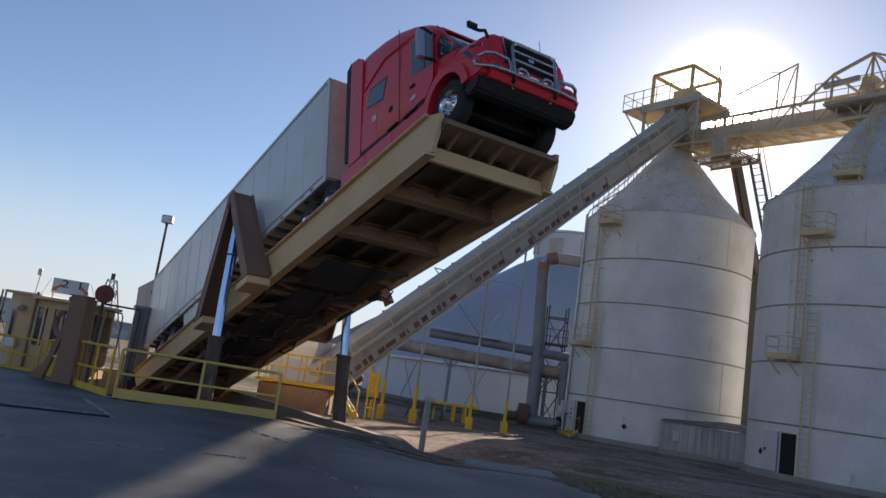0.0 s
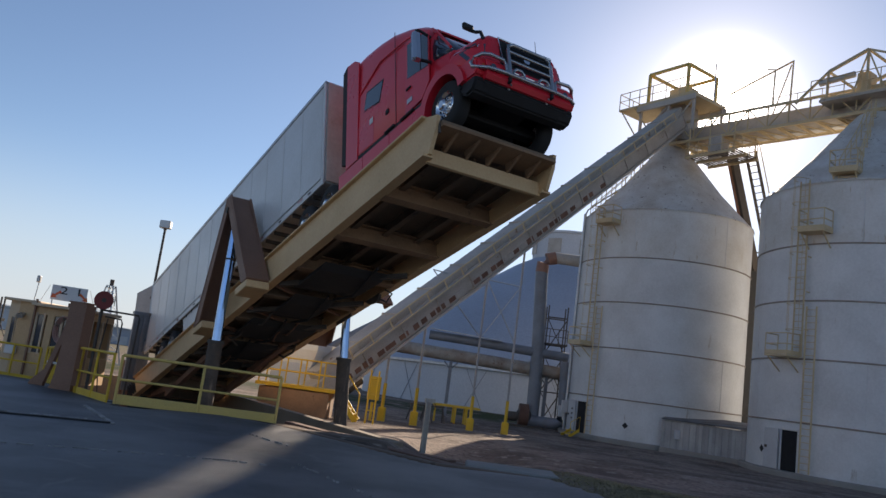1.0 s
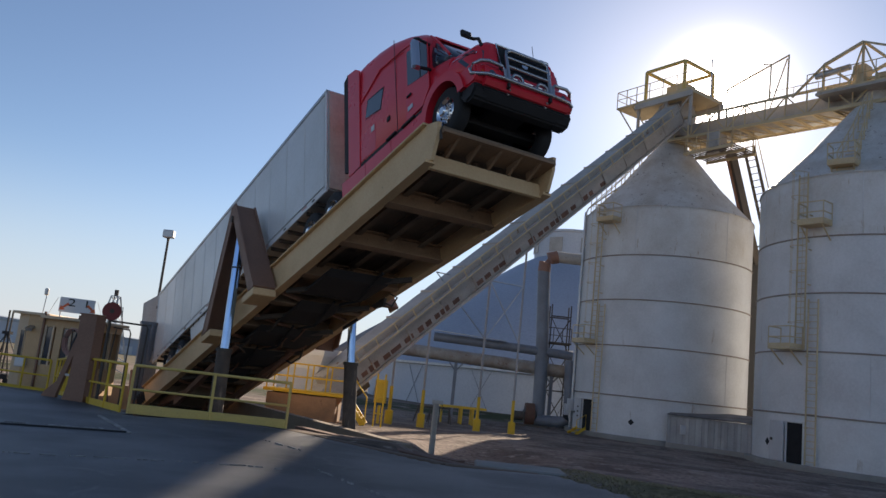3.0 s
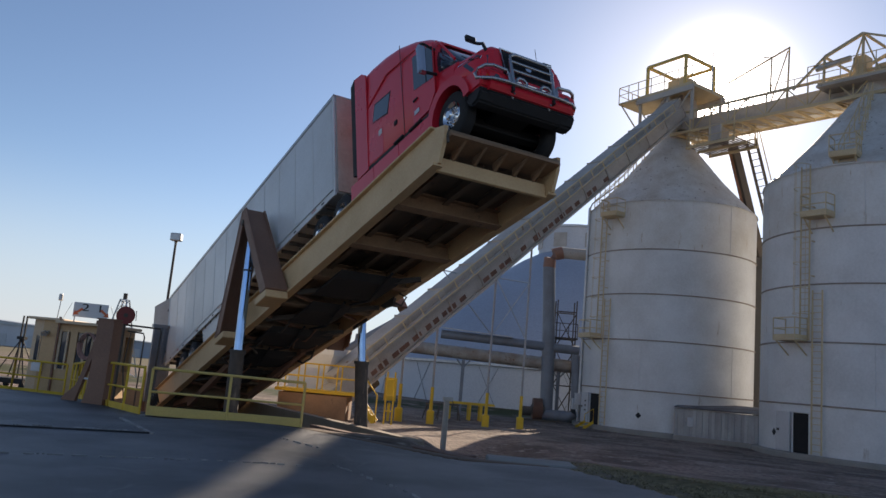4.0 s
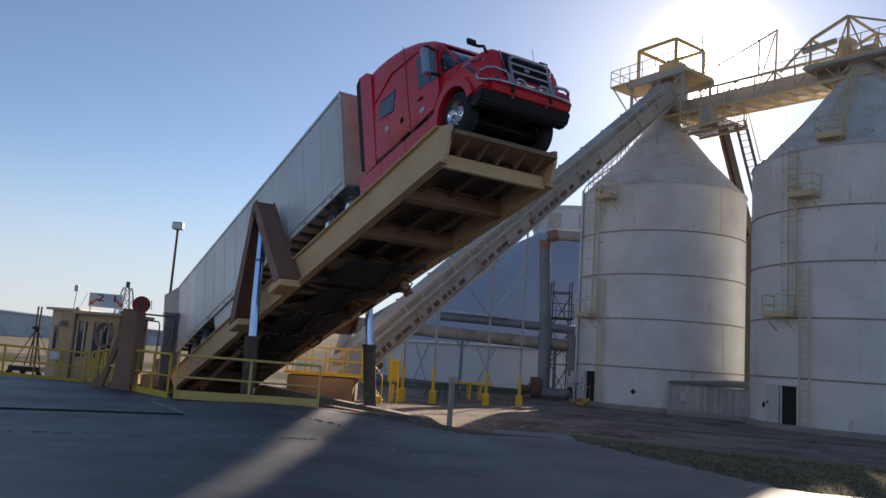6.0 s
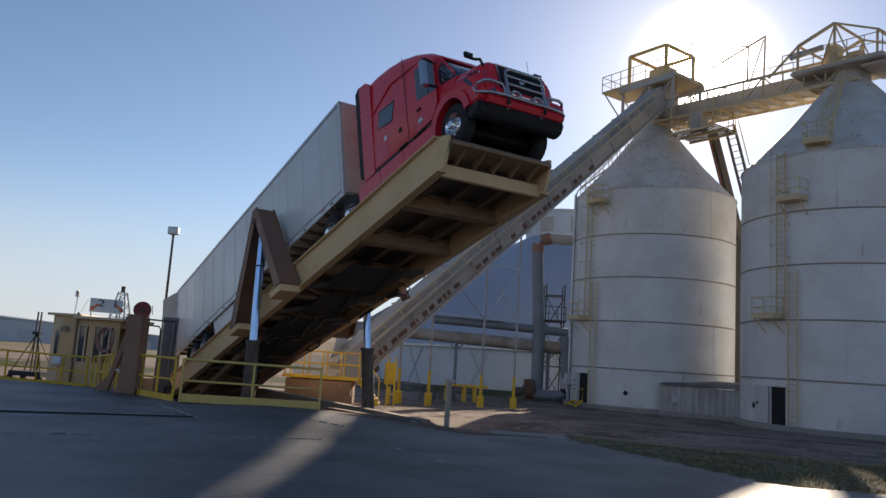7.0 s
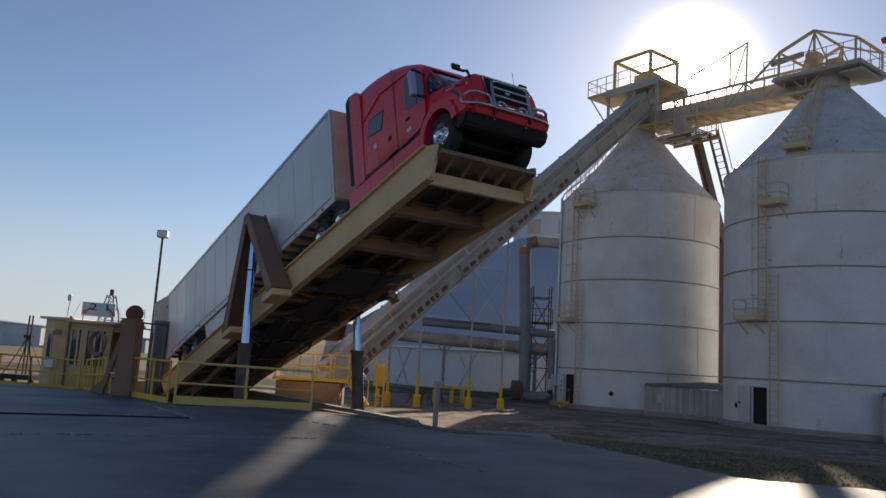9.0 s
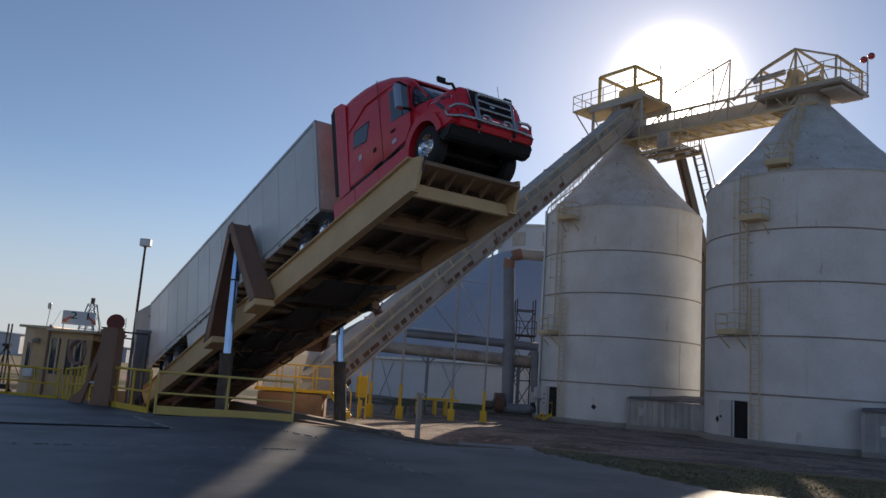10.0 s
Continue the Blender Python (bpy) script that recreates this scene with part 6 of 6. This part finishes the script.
# ---- control booth and its clutter ----
def booth():
    """A tan cabin with a glazed watch room built on to it."""
    x0, y0 = -14.75, 25.6
    g = ground_z(-13.5, 26) - 0.05
    t = thing("control_booth", "tan sheet-metal control booth with a flat canopy roof", "booth", pose(x0, y0, g) @ Matrix.Diagonal((0.8, 1, 1, 1)))
    h = 2.08 - g
    # closed cabin
    part("wall_panel", add_box(B(), (0.5, 0.06, h), (0.25, 0.12, h / 2)), BOOTH_TRIM, t)
    part("wall_panel", add_box(B(), (0.7, 0.06, h), (0.85, 0, h / 2)), BOOTH_TAN, t)
    part("wall_panel", add_box(B(), (0.06, 2.4, h), (0, 1.4, h / 2)), BOOTH_TAN, t)
    part("wall_panel", add_box(B(), (3.1, 0.06, h), (1.55, 2.6, h / 2)), BOOTH_TAN, t)
    part("roof_slab", add_box(B(), (1.4, 2.9, 0.09), (0.52, 1.3, h + 0.045), bevel=0.015), BOOTH_TRIM, t)
    win = part("slit_window", add_box(B(), (0.16, 0.02, 1.15), (0.27, 0.08, 1.45)), GLASS, t)
    for x in (0.16, 0.38):
        part("window_frame", add_box(B(), (0.03, 0.04, 1.2), (x * 0.9 + 0.03, 0.075, 1.45)), BOOTH_TRIM, win)
    part("corner_post", add_box(B(), (0.07, 0.08, h + 0.15), (1.2, -0.08, (h + 0.15) / 2)), BROWN_PAINT, t)
    for x in (0.62, 0.76):
        part("flood_lamp", tube(B(), (x, -0.24, h - 0.5), (x, -0.04, h - 0.4), 0.08, 0.05), GALV, t)
    part("junction_box", add_box(B(), (0.42, 0.2, 0.3), (0.55, -0.14, 0.95), bevel=0.03), SIGN_WHITE, t)
    # glazed watch room
    part("wall_panel", add_box(B(), (1.95, 0.06, 0.95), (2.2, 0, 0.475)), BOOTH_TAN, t)
    part("wall_panel", add_box(B(), (0.06, 2.5, 0.95), (3.15, 1.3, 0.475)), BOOTH_TAN, t)
    part("head_panel", add_box(B(), (1.95, 0.06, 0.28), (2.2, 0, h - 0.2)), BOOTH_TAN, t)
    part("head_panel", add_box(B(), (0.06, 2.5, 0.28), (3.15, 1.3, h - 0.2)), BOOTH_TAN, t)
    for x, w in ((1.28, 0.12), (1.62, 0.07), (1.9, 0.3), (2.4, 0.1), (2.72, 0.07), (3.02, 0.28)):
        part("window_post", add_box(B(), (w, 0.08, h - 1.2), (x, 0, 0.95 + (h - 1.28) / 2)), BOOTH_TRIM if w < 0.2 else BOOTH_TAN, t)
    for y in (0.9, 1.7, 2.5):
        part("window_post", add_box(B(), (0.08, 0.09, h - 1.2), (3.15, y, 0.95 + (h - 1.28) / 2)), BOOTH_TRIM, t)
    for x, w in ((1.46, 0.24), (2.56, 0.24), (2.82, 0.1), (2.2, 0.28)):
        part("pane", add_box(B(), (w, 0.015, h - 1.3), (x, 0.015, 0.95 + (h - 1.3) / 2)), GLASS, t)
    part("canopy", add_box(B(), (2.3, 2.95, 0.1), (2.3, 1.15, h - 0.03), bevel=0.015), BOOTH_TRIM, t, "pale flat canopy")
    # lamp mast on the roof
    part("mast", tube(B(), (0.72, 0.4, h), (0.78, 0.4, h + 0.75), 0.018, sides=8), GALV, t)
    part("mast_lamp", add_box(B(), (0.16, 0.14, 0.24), (0.78, 0.36, h + 0.85), bevel=0.03), GALV, t)
    return t


booth()


def text_on(parent, body, m, size, mat_, name="numeral"):
    cu = bpy.data.curves.new(name, "FONT")
    cu.body = body
    cu.size = size
    cu.extrude = 0.004
    cu.align_x, cu.align_y = "CENTER", "CENTER"
    tmp = bpy.data.objects.new(name, cu)
    scene.collection.objects.link(tmp)
    me = bpy.data.meshes.new_from_object(tmp.evaluated_get(bpy.context.evaluated_depsgraph_get()))
    bpy.data.objects.remove(tmp)
    me.materials.clear()
    me.materials.append(mat_)
    ob = new(name, me)
    ob.parent = parent
    ob.matrix_basis = m
    return ob


def lane_sign():
    t = thing("lane_sign", "white board lettered 2 and 1 with red arrows", "sign", pose(-13.15, 26.3, 2.56, 0, 0, 24))
    part("board", add_box(B(), (1.14, 0.04, 0.52), (0, 0, 0), bevel=0.006), SIGN_WHITE, t)
    text_on(t, "2", pose(-0.18, -0.026, 0.08, 90, 0, 0) @ Matrix.Diagonal((1.45, 1, 1, 1)), 0.37, BLACK)
    text_on(t, "1", pose(0.3, -0.026, 0.08, 90, 0, 0) @ Matrix.Diagonal((1.45, 1, 1, 1)), 0.37, BLACK)
    for s, x in ((-1, -0.4), (1, 0.46)):
        bm = B()
        prism(bm, [(x - s * 0.1, 0.08), (x - s * 0.16, 0.02), (x + s * 0.02, -0.12), (x - s * 0.03, -0.17), (x + s * 0.16, -0.2), (x + s * 0.12, -0.03), (x + s * 0.07, -0.07)], -0.03, -0.022)
        part("arrow", bm, AMBER, t)
    for x in (-0.5, 0.5):
        part("stay", beam(B(), (x, 0.05, -0.9), (x, 0.05, 0.2), 0.04, 0.04), GALV, t)
    for x in (-0.64, 0.64):
        part("guy_wire", tube(B(), (x, 0, 0.22), (x * 1.5, 0.2, -0.6), 0.008, sides=5), GALV, t)


lane_sign()


def hose_coil():
    t = thing("hose_coil", "coil of pale red hose hung on the booth front", "hose", pose(-12.55, 25.4, 1.3, 0, 0, -4))
    for k in range(6):
        r = 0.3 + 0.03 * (k % 3)
        bm = sweep(B(), [Vector((r * 0.85 * math.cos(a), -0.06 - 0.035 * k, 1.25 * r * math.sin(a))) for a in (i * math.tau / 24 for i in range(24))], 0.02, 6, closed=True)
        part("hose_turn", bm, HOSE, t, smooth=60)
    part("hook", add_box(B(), (0.08, 0.3, 0.06), (0, -0.1, 0.38)), DARK_STEEL, t)


hose_coil()


def red_reel():
    t = thing("cable_reel", "dark red cable reel on a pipe goalpost", "cable reel", pose(-10.85, 24.0, -0.14))
    m = pose(0, 0, 2.55, 0, 0, 25)
    part("reel_disc", tube(B(), m @ Vector((0, -0.12, 0)), m @ Vector((0, -0.06, 0)), 0.29, sides=28), REEL_RED, t, smooth=40)
    part("reel_disc", tube(B(), m @ Vector((0, 0.1, 0)), m @ Vector((0, 0.16, 0)), 0.29, sides=28), REEL_RED, t, smooth=40)
    part("drum", tube(B(), m @ Vector((0, -0.06, 0)), m @ Vector((0, 0.1, 0)), 0.2, sides=20), BLACK, t, smooth=40)
    part("hub", tube(B(), m @ Vector((0, -0.16, 0)), m @ Vector((0, -0.12, 0)), 0.07, sides=14), DARK_STEEL, t)
    g = ground_z(-11, 24)
    part("post", tube(B(), (-0.05, 0.1, g), (-0.05, 0.1, 2.3), 0.05), DARK_STEEL, t)
    part("pipe_frame", sweep(B(), [(-0.05, 0.1, 2.25), (1.0, 0.5, 2.22), (1.05, 0.5, 2.1), (1.0, 0.5, g)], 0.03, 8), DARK_STEEL, t)
    part("pipe_frame", sweep(B(), [(0.1, 0.1, 2.05), (0.55, 0.3, 2.02), (0.6, 0.3, 1.9), (0.58, 0.3, g)], 0.025, 8), DARK_STEEL, t)
    part("pipe_frame", sweep(B(), [(0.2, 0.12, 2.0), (0.1, 0.15, 0.9), (0.3, 0.15, g)], 0.02, 8), DARK_STEEL, t)
    part("whip", sweep(B(), [(0.2, 0, 2.6), (0.34, 0, 2.72), (0.36, 0, 2.4)], 0.012, 6), BLACK, t)


red_reel()


def hopper_side():
    t = thing("receiving_hopper", "blue-grey steel hopper wall behind the trailer", "hopper", pose(-12.2, 29.6, -0.6, 0, 0, math.degrees(AZ)))
    part("panel", add_box(B(), (0.12, 0.8, 3.0), (-0.6, 0.6, 1.4)), DUCT_GREY, t)
    for y in (0.25, 0.6, 0.95):
        part("rib", add_box(B(), (0.1, 0.1, 3.0), (-0.5, y, 1.4)), DUCT_GREY, t)
    part("lip", add_box(B(), (0.3, 0.9, 0.12), (-0.6, 0.6, 2.95)), DUCT_GREY, t)


hopper_side()


def hinge_gear():
    """Hinge frame and springs at the dumper's tail."""
    t = thing("tail_frame", "rusty hinge frame and hoses at the dumper's tail", "hinge frame", DECK)
    for v in (-1.65, -1.85):
        part("upright", beam(B(), (-0.9, v, -0.9), (-0.9, v, 1.0), 0.12, 0.12), BROWN_PAINT, t)
    part("cross_bar", beam(B(), (-0.9, -1.9, 0.95), (-0.9, -1.2, 0.95), 0.14, 0.14), BROWN_PAINT, t)
    part("hinge_block", add_box(B(), (0.7, 3.2, 0.5), (-0.7, 0, -0.7), bevel=0.03), DARK_STEEL, t)
    for k in range(4):
        part("hose", sweep(B(), [(0.3 * k, -1.7, -0.7), (0.25 + 0.3 * k, -1.8, -0.3), (0.5 + 0.3 * k, -1.75, -0.75)], 0.03, 6), BLACK, t)


hinge_gear()


def mast_cart():
    g = ground_z(-17.7, 30)
    t = thing("mast_cart", "black wheeled cart with a telescopic mast", "cart", pose(-17.6, 30, g, 0, 0, -10))
    part("base", add_box(B(), (1.5, 0.9, 0.2), (0, 0, 0.3)), BLACK, t)
    part("mast", beam(B(), (-0.06, 0, 0.3), (-0.06, 0, 2.9), 0.05, 0.05), BLACK, t)
    part("mast", beam(B(), (0.1, 0, 0.3), (0.1, 0, 2.9), 0.05, 0.05), BLACK, t)
    part("head", add_box(B(), (0.34, 0.2, 0.12), (0.02, 0, 2.0)), BLACK, t)
    for x, y in ((-0.7, -0.4), (0.7, -0.4), (-0.7, 0.4), (0.7, 0.4)):
        part("stay", beam(B(), (x, y, 0.35), (0.02, 0, 2.0), 0.035, 0.035), BLACK, t)
        part("caster", tube(B(), (x, y - 0.04, 0.13), (x, y + 0.04, 0.13), 0.13, sides=14), RUBBER, t)


mast_cart()


def light_pole():
    g = ground_z(-20.3, 51.6)
    t = thing("light_pole", "slim dark floodlight pole in the yard", "street lamp", pose(-20.3, 51.6, g))
    part("pole", tube(B(), (0, 0, 0), (0, 0, 9.0 - g), 0.11, 0.08, 12), DARK_STEEL, t, smooth=50)
    part("lamp_head", add_box(B(), (0.75, 0.5, 0.55), (0, 0, 9.25 - g), bevel=0.06), GALV, t, "grey box floodlight")
    part("bracket", add_box(B(), (0.12, 0.3, 0.2), (0, 0, 8.95 - g)), DARK_STEEL, t)


light_pole()


def lattice_mast():
    t = thing("lattice_mast", "galvanised lattice mast far behind the booth", "mast", pose(-27.0, 60, -1.0))
    H, b = 6.1, 1.3
    for s, e in ((-1, -1), (-1, 1), (1, -1), (1, 1)):
        part("leg", beam(B(), (s * b, e * b, 0), (s * 0.25, e * 0.25, H), 0.09, 0.09), GALV, t)
    for k in range(6):
        z0, z1 = H * k / 6, H * (k + 1) / 6
        w0, w1 = b + (0.25 - b) * k / 6, b + (0.25 - b) * (k + 1) / 6
        for y in (-1, 1):
            part("lacing", beam(B(), (-w0, y * w0, z0), (w1, y * w1, z1), 0.05, 0.05), GALV, t)
            part("lacing", beam(B(), (w0, y * w0, z0), (-w1, y * w1, z1), 0.05, 0.05), GALV, t)
            part("lacing", beam(B(), (-w1, y * w1, z1), (w1, y * w1, z1), 0.05, 0.05), GALV, t)
    part("beacon", tube(B(), (0, 0, H), (0, 0, H + 0.5), 0.16), DARK_STEEL, t)


lattice_mast()


def yellow_walkway():
    """Railed walkway and stairs at the receiving pit behind the dumper."""
    y0 = 29.5
    g = ground_z(-4.5, y0)
    t = thing("pit_walkway", "yellow railed walkway with stairs by the receiving pit", "walkway")
    part("plinth", add_box(B(), (2.7, 1.6, 0.95), (-5.4, y0 + 0.6, g + 0.42), bevel=0.02), DECK_TAN, t, "dusty tan steel plinth")
    part("deck", add_box(B(), (3.2, 1.3, 0.12), (-5.3, y0 + 0.4, g + 1.0)), YELLOW, t)
    for yy in (y0 - 0.2, y0 + 1.0):
        handrail("", "", [(-6.8, yy, g + 1.05), (-3.75, yy, g + 1.05)], YELLOW, 1.0, 0.75, parent=t, r=0.03)
    part("stair_stringer", beam(B(), (-3.75, y0 - 0.1, g + 1.0), (-2.95, y0 - 0.1, g), 0.05, 0.2), YELLOW, t)
    part("stair_stringer", beam(B(), (-3.75, y0 + 0.8, g + 1.0), (-2.95, y0 + 0.8, g), 0.05, 0.2), YELLOW, t)
    for k in range(5):
        part("tread", add_box(B(), (0.22, 0.9, 0.03), (-3.65 + 0.16 * k, y0 + 0.35, g + 0.82 - 0.19 * k)), YELLOW, t)
    part("stair_rail", sweep(B(), [(-3.7, y0 - 0.1, g + 2.05), (-2.9, y0 - 0.1, g + 1.05), (-2.9, y0 - 0.1, g)], 0.03, 6), YELLOW, t)
    for x in (-2.55, -2.25):
        part("gate_post", tube(B(), (x, y0 - 0.2, g), (x, y0 - 0.2, g + 2.0), 0.035), YELLOW, t)
    for k in range(3):
        part("gate_bar", tube(B(), (-2.55, y0 - 0.2, g + 0.5 + 0.6 * k), (-2.25, y0 - 0.2, g + 0.5 + 0.6 * k), 0.025), YELLOW, t)


yellow_walkway()


def boot_hopper():
    t = thing("feed_hopper", "pale dented steel feed hopper at the conveyor's foot", "hopper", pose(-6.0, 33.6, ground_z(-6.0, 33.6), 0, 0, 30))
    bm = B()
    prof = [(0.35, 0.3), (0.4, 1.0), (1.5, 2.6), (1.55, 2.9)]
    lathe(bm, prof, 4)
    part("funnel", bm, TRAILER_WHITE, t)
    for s in (-1, 1):
        part("leg", beam(B(), (s * 1.1, 0, 0), (s * 1.1, 0, 2.4), 0.12, 0.12), TAN_PAINT, t)
    part("apron_plate", add_box(B(), (2.2, 0.06, 1.2), (-0.6, -0.9, 1.4), None), TRAILER_WHITE, t)
    part("apron_plate", add_box(B(), (1.4, 0.06, 1.6), (0.9, -0.8, 1.5), None), TRAILER_WHITE, t)


boot_hopper()


def yellow_bench():
    g = ground_z(0.9, 44)
    t = thing("work_stand", "yellow steel work stand on the dirt", "stand", pose(1.05, 44, g, 0, 0, 8))
    part("top", add_box(B(), (2.6, 0.9, 0.12), (0, 0, 0.95)), YELLOW, t)
    for x in (-0.1, 0.55):
        for y in (-0.35, 0.35):
            part("leg", beam(B(), (x, y, 0), (x, y, 0.95), 0.12, 0.12), YELLOW, t)
    part("leg", beam(B(), (-1.2, 0, 0), (-1.2, 0, 0.95), 0.1, 0.1), YELLOW, t)


def saw_horse(x, y, turn):
    g = ground_z(x, y)
    t = thing("saw_horse", "dark steel saw horse standing on the dirt", "trestle", pose(x, y, g, 0, 0, turn), group="saw horses")
    part("bar", beam(B(), (-0.6, 0, 0.85), (0.6, 0, 0.85), 0.08, 0.08), DARK_STEEL, t)
    for s in (-0.5, 0.5):
        for e in (-0.35, 0.35):
            part("leg", beam(B(), (s, 0, 0.85), (s + 0.12 * (1 if s > 0 else -1), e, 0), 0.05, 0.05), DARK_STEEL, t)


def panel_box():
    g = ground_z(-3.6, 37)
    t = thing("electrical_cabinet", "yellow electrical cabinet on a post by the conveyor", "cabinet", pose(-2.75, 33.4, g, 0, 0, 10))
    part("body", add_box(B(), (0.52, 0.3, 1.0), (0, 0, 1.5), bevel=0.02), YELLOW, t)
    part("door", add_box(B(), (0.46, 0.03, 0.92), (0, -0.165, 1.5)), YELLOW, t)
    part("post", beam(B(), (0, 0.05, 0), (0, 0.05, 0.9), 0.12, 0.12), YELLOW, t)


yellow_bench()
saw_horse(-0.9, 42.0, 20)
saw_horse(-0.2, 42.4, 10)
panel_box()


# ---- far yard ----
def far_shed(x, y, w, d, h, label, mat_):
    t = thing("far_shed", label, "shed", pose(x, y, -1.3))
    part("shed_body", add_box(B(), (w, d, h), (0, 0, h / 2)), mat_, t)
    bm = B()
    prism(bm, [(-w / 2 - 0.4, h), (w / 2 + 0.4, h), (0, h + w * 0.03)], -d / 2 - 0.3, d / 2 + 0.3)
    part("roof", bm, TIN, t)
    for k in range(4):
        part("door", add_box(B(), (w * 0.12, 0.1, h * 0.6), (-w * 0.36 + k * w * 0.24, -d / 2 - 0.06, h * 0.3)), GREY_DOOR, t)


far_shed(-121, 196, 46, 14, 5.4, "long pale shed far across the yard", DOME_WALL)
far_shed(-84, 198, 22, 12, 3.9, "low grey shed on the far side of the yard", DOME_ROOF)


def tree_line():
    """A far hedge of scrub along the horizon, many small leaf clumps."""
    bm = B()
    rng = random.Random(7)
    for k in range(420):
        x = rng.uniform(-190, 60)
        y = 205 + rng.uniform(-12, 18)
        h = rng.uniform(0.8, 2.2) * (0.7 + 0.6 * noise.noise((x * 0.03, 0, 0)))
        bmesh.ops.create_icosphere(bm, subdivisions=1, radius=rng.uniform(0.6, 1.5), matrix=Matrix.Translation((x, y, -1.0 + h * rng.uniform(0.2, 0.8))) @ Matrix.Diagonal((1.5, 1, rng.uniform(0.5, 0.9), 1)))
    for v in bm.verts:
        v.co += Vector((rng.uniform(-0.4, 0.4), rng.uniform(-0.4, 0.4), rng.uniform(-0.3, 0.3)))
    tagged(part("scrub_line", bm, SCRUB), "dark scrub hedge along the far horizon", "scrub", kind="stuff")


tree_line()


def grass_tufts():
    """Dry tufts along the apron's edge."""
    rng = random.Random(3)
    verts, faces = [], []
    for k in range(20000):
        x = 2.4 + 12 * rng.random() ** 0.8
        y = edge_y(x) + rng.uniform(0.5, 8.0)
        if noise.noise((x * 0.6, y * 0.6, 3)) + rng.uniform(-0.3, 0.3) < -0.12 or in_pit(x, y):
            continue
        z = ground_z(x, y)
        for j in range(4):
            a, l = rng.uniform(0, math.tau), rng.uniform(0.015, 0.055)
            dx, dy = math.cos(a) * 0.05, math.sin(a) * 0.05
            i = len(verts)
            verts += [(x - dy * 0.14, y + dx * 0.14, z), (x + dy * 0.14, y - dx * 0.14, z), (x + dx * 1.5, y + dy * 1.5, z + l)]
            faces.append((i, i + 1, i + 2))
    me = bpy.data.meshes.new("dry_grass")
    me.from_pydata(verts, [], faces)
    me.materials.append(GRASS)
    tagged(new("dry_grass", me), "dry yellow-green grass tufts on the verge", "grass", kind="stuff")


grass_tufts()


# ---- paint and joints on the apron ----
def strip(name, label, a, b, w, mat_, lift=0.006):
    bm = B()
    a, b = Vector((*a, 0)), Vector((*b, 0))
    n = 10
    d = (b - a).normalized()
    s = Vector((-d.y, d.x, 0)) * w / 2
    rows = []
    for k in range(n + 1):
        p = a.lerp(b, k / n)
        rows.append([bm.verts.new((q.x, q.y, ground_z(q.x, q.y) + lift + 0.02)) for q in (p - s, p + s)])
    for r0, r1 in zip(rows, rows[1:]):
        bm.faces.new((r0[0], r0[1], r1[1], r1[0]))
    r = bmesh.ops.extrude_face_region(bm, geom=bm.faces[:])
    bmesh.ops.translate(bm, vec=(0, 0, -0.03), verts=[v for v in r["geom"] if isinstance(v, bmesh.types.BMVert)])
    tagged(part(name, bm, mat_), label, "marking", kind="structure")


def broken_seam(a, b, w, seed, gaps=0.35):
    """A crumbling seam: short pale chips strung along a wandering line."""
    rng = random.Random(seed)
    a, b = Vector((*a, 0)), Vector((*b, 0))
    d = (b - a).normalized()
    side = Vector((-d.y, d.x, 0))
    L, u, bm = (b - a).length, 0.0, B()
    while u < L:
        run = rng.uniform(0.02, 0.13)
        if rng.random() > gaps:
            off = 0.07 * noise.noise((u * 1.3, seed, 0)) + rng.uniform(-0.012, 0.012)
            p, q = a + d * u + side * off, a + d * min(L, u + run) + side * (off + rng.uniform(-0.015, 0.015))
            hw = w * rng.uniform(0.15, 0.75)
            ring_ = [p - side * hw * 0.4, p.lerp(q, 0.4) - side * hw, q - side * hw * 0.3, q + side * hw * 0.4, p.lerp(q, 0.6) + side * hw, p + side * hw * 0.3]
            top = [bm.verts.new((v.x, v.y, ground_z(v.x, v.y) + 0.02)) for v in ring_]
            low = [bm.verts.new((v.x, v.y, ground_z(v.x, v.y) - 0.01)) for v in ring_]
            bm.faces.new(top)
            for k in range(6):
                bm.faces.new((top[k], low[k], low[(k + 1) % 6], top[(k + 1) % 6]))
        u += run + rng.uniform(0.0, 0.03)
    tagged(part("crack_seam", bm, WORN_LINE), "crumbling pale seam across the asphalt", "marking", kind="structure")


strip("joint_line", "black joint across the asphalt apron", (-9.5, 10.2), (-4.9, 12.15), 0.06, JOINT)
strip("paint_line", "worn white line on the asphalt", (-6.4, 14.4), (-4.85, 12.1), 0.06, WORN_LINE)
for a, b, k in (((-6.95, 11.62), (-6.4, 11.85), 1), ((-6.1, 11.95), (-5.7, 12.1), 2), ((-5.6, 12.1), (-5.3, 12.25), 3)):
    broken_seam(a, b, 0.07, k, 0.1)
broken_seam((-6.2, 8.1), (-2.4, 9.75), 0.024, 5, 0.3)
broken_seam((-2.4, 9.75), (-1.5, 9.9), 0.02, 6, 0.4)
broken_seam((-3.0, 13.4), (-2.0, 12.2), 0.028, 7, 0.3)
broken_seam((-1.5, 10.3), (0.5, 7.1), 0.02, 8, 0.35)
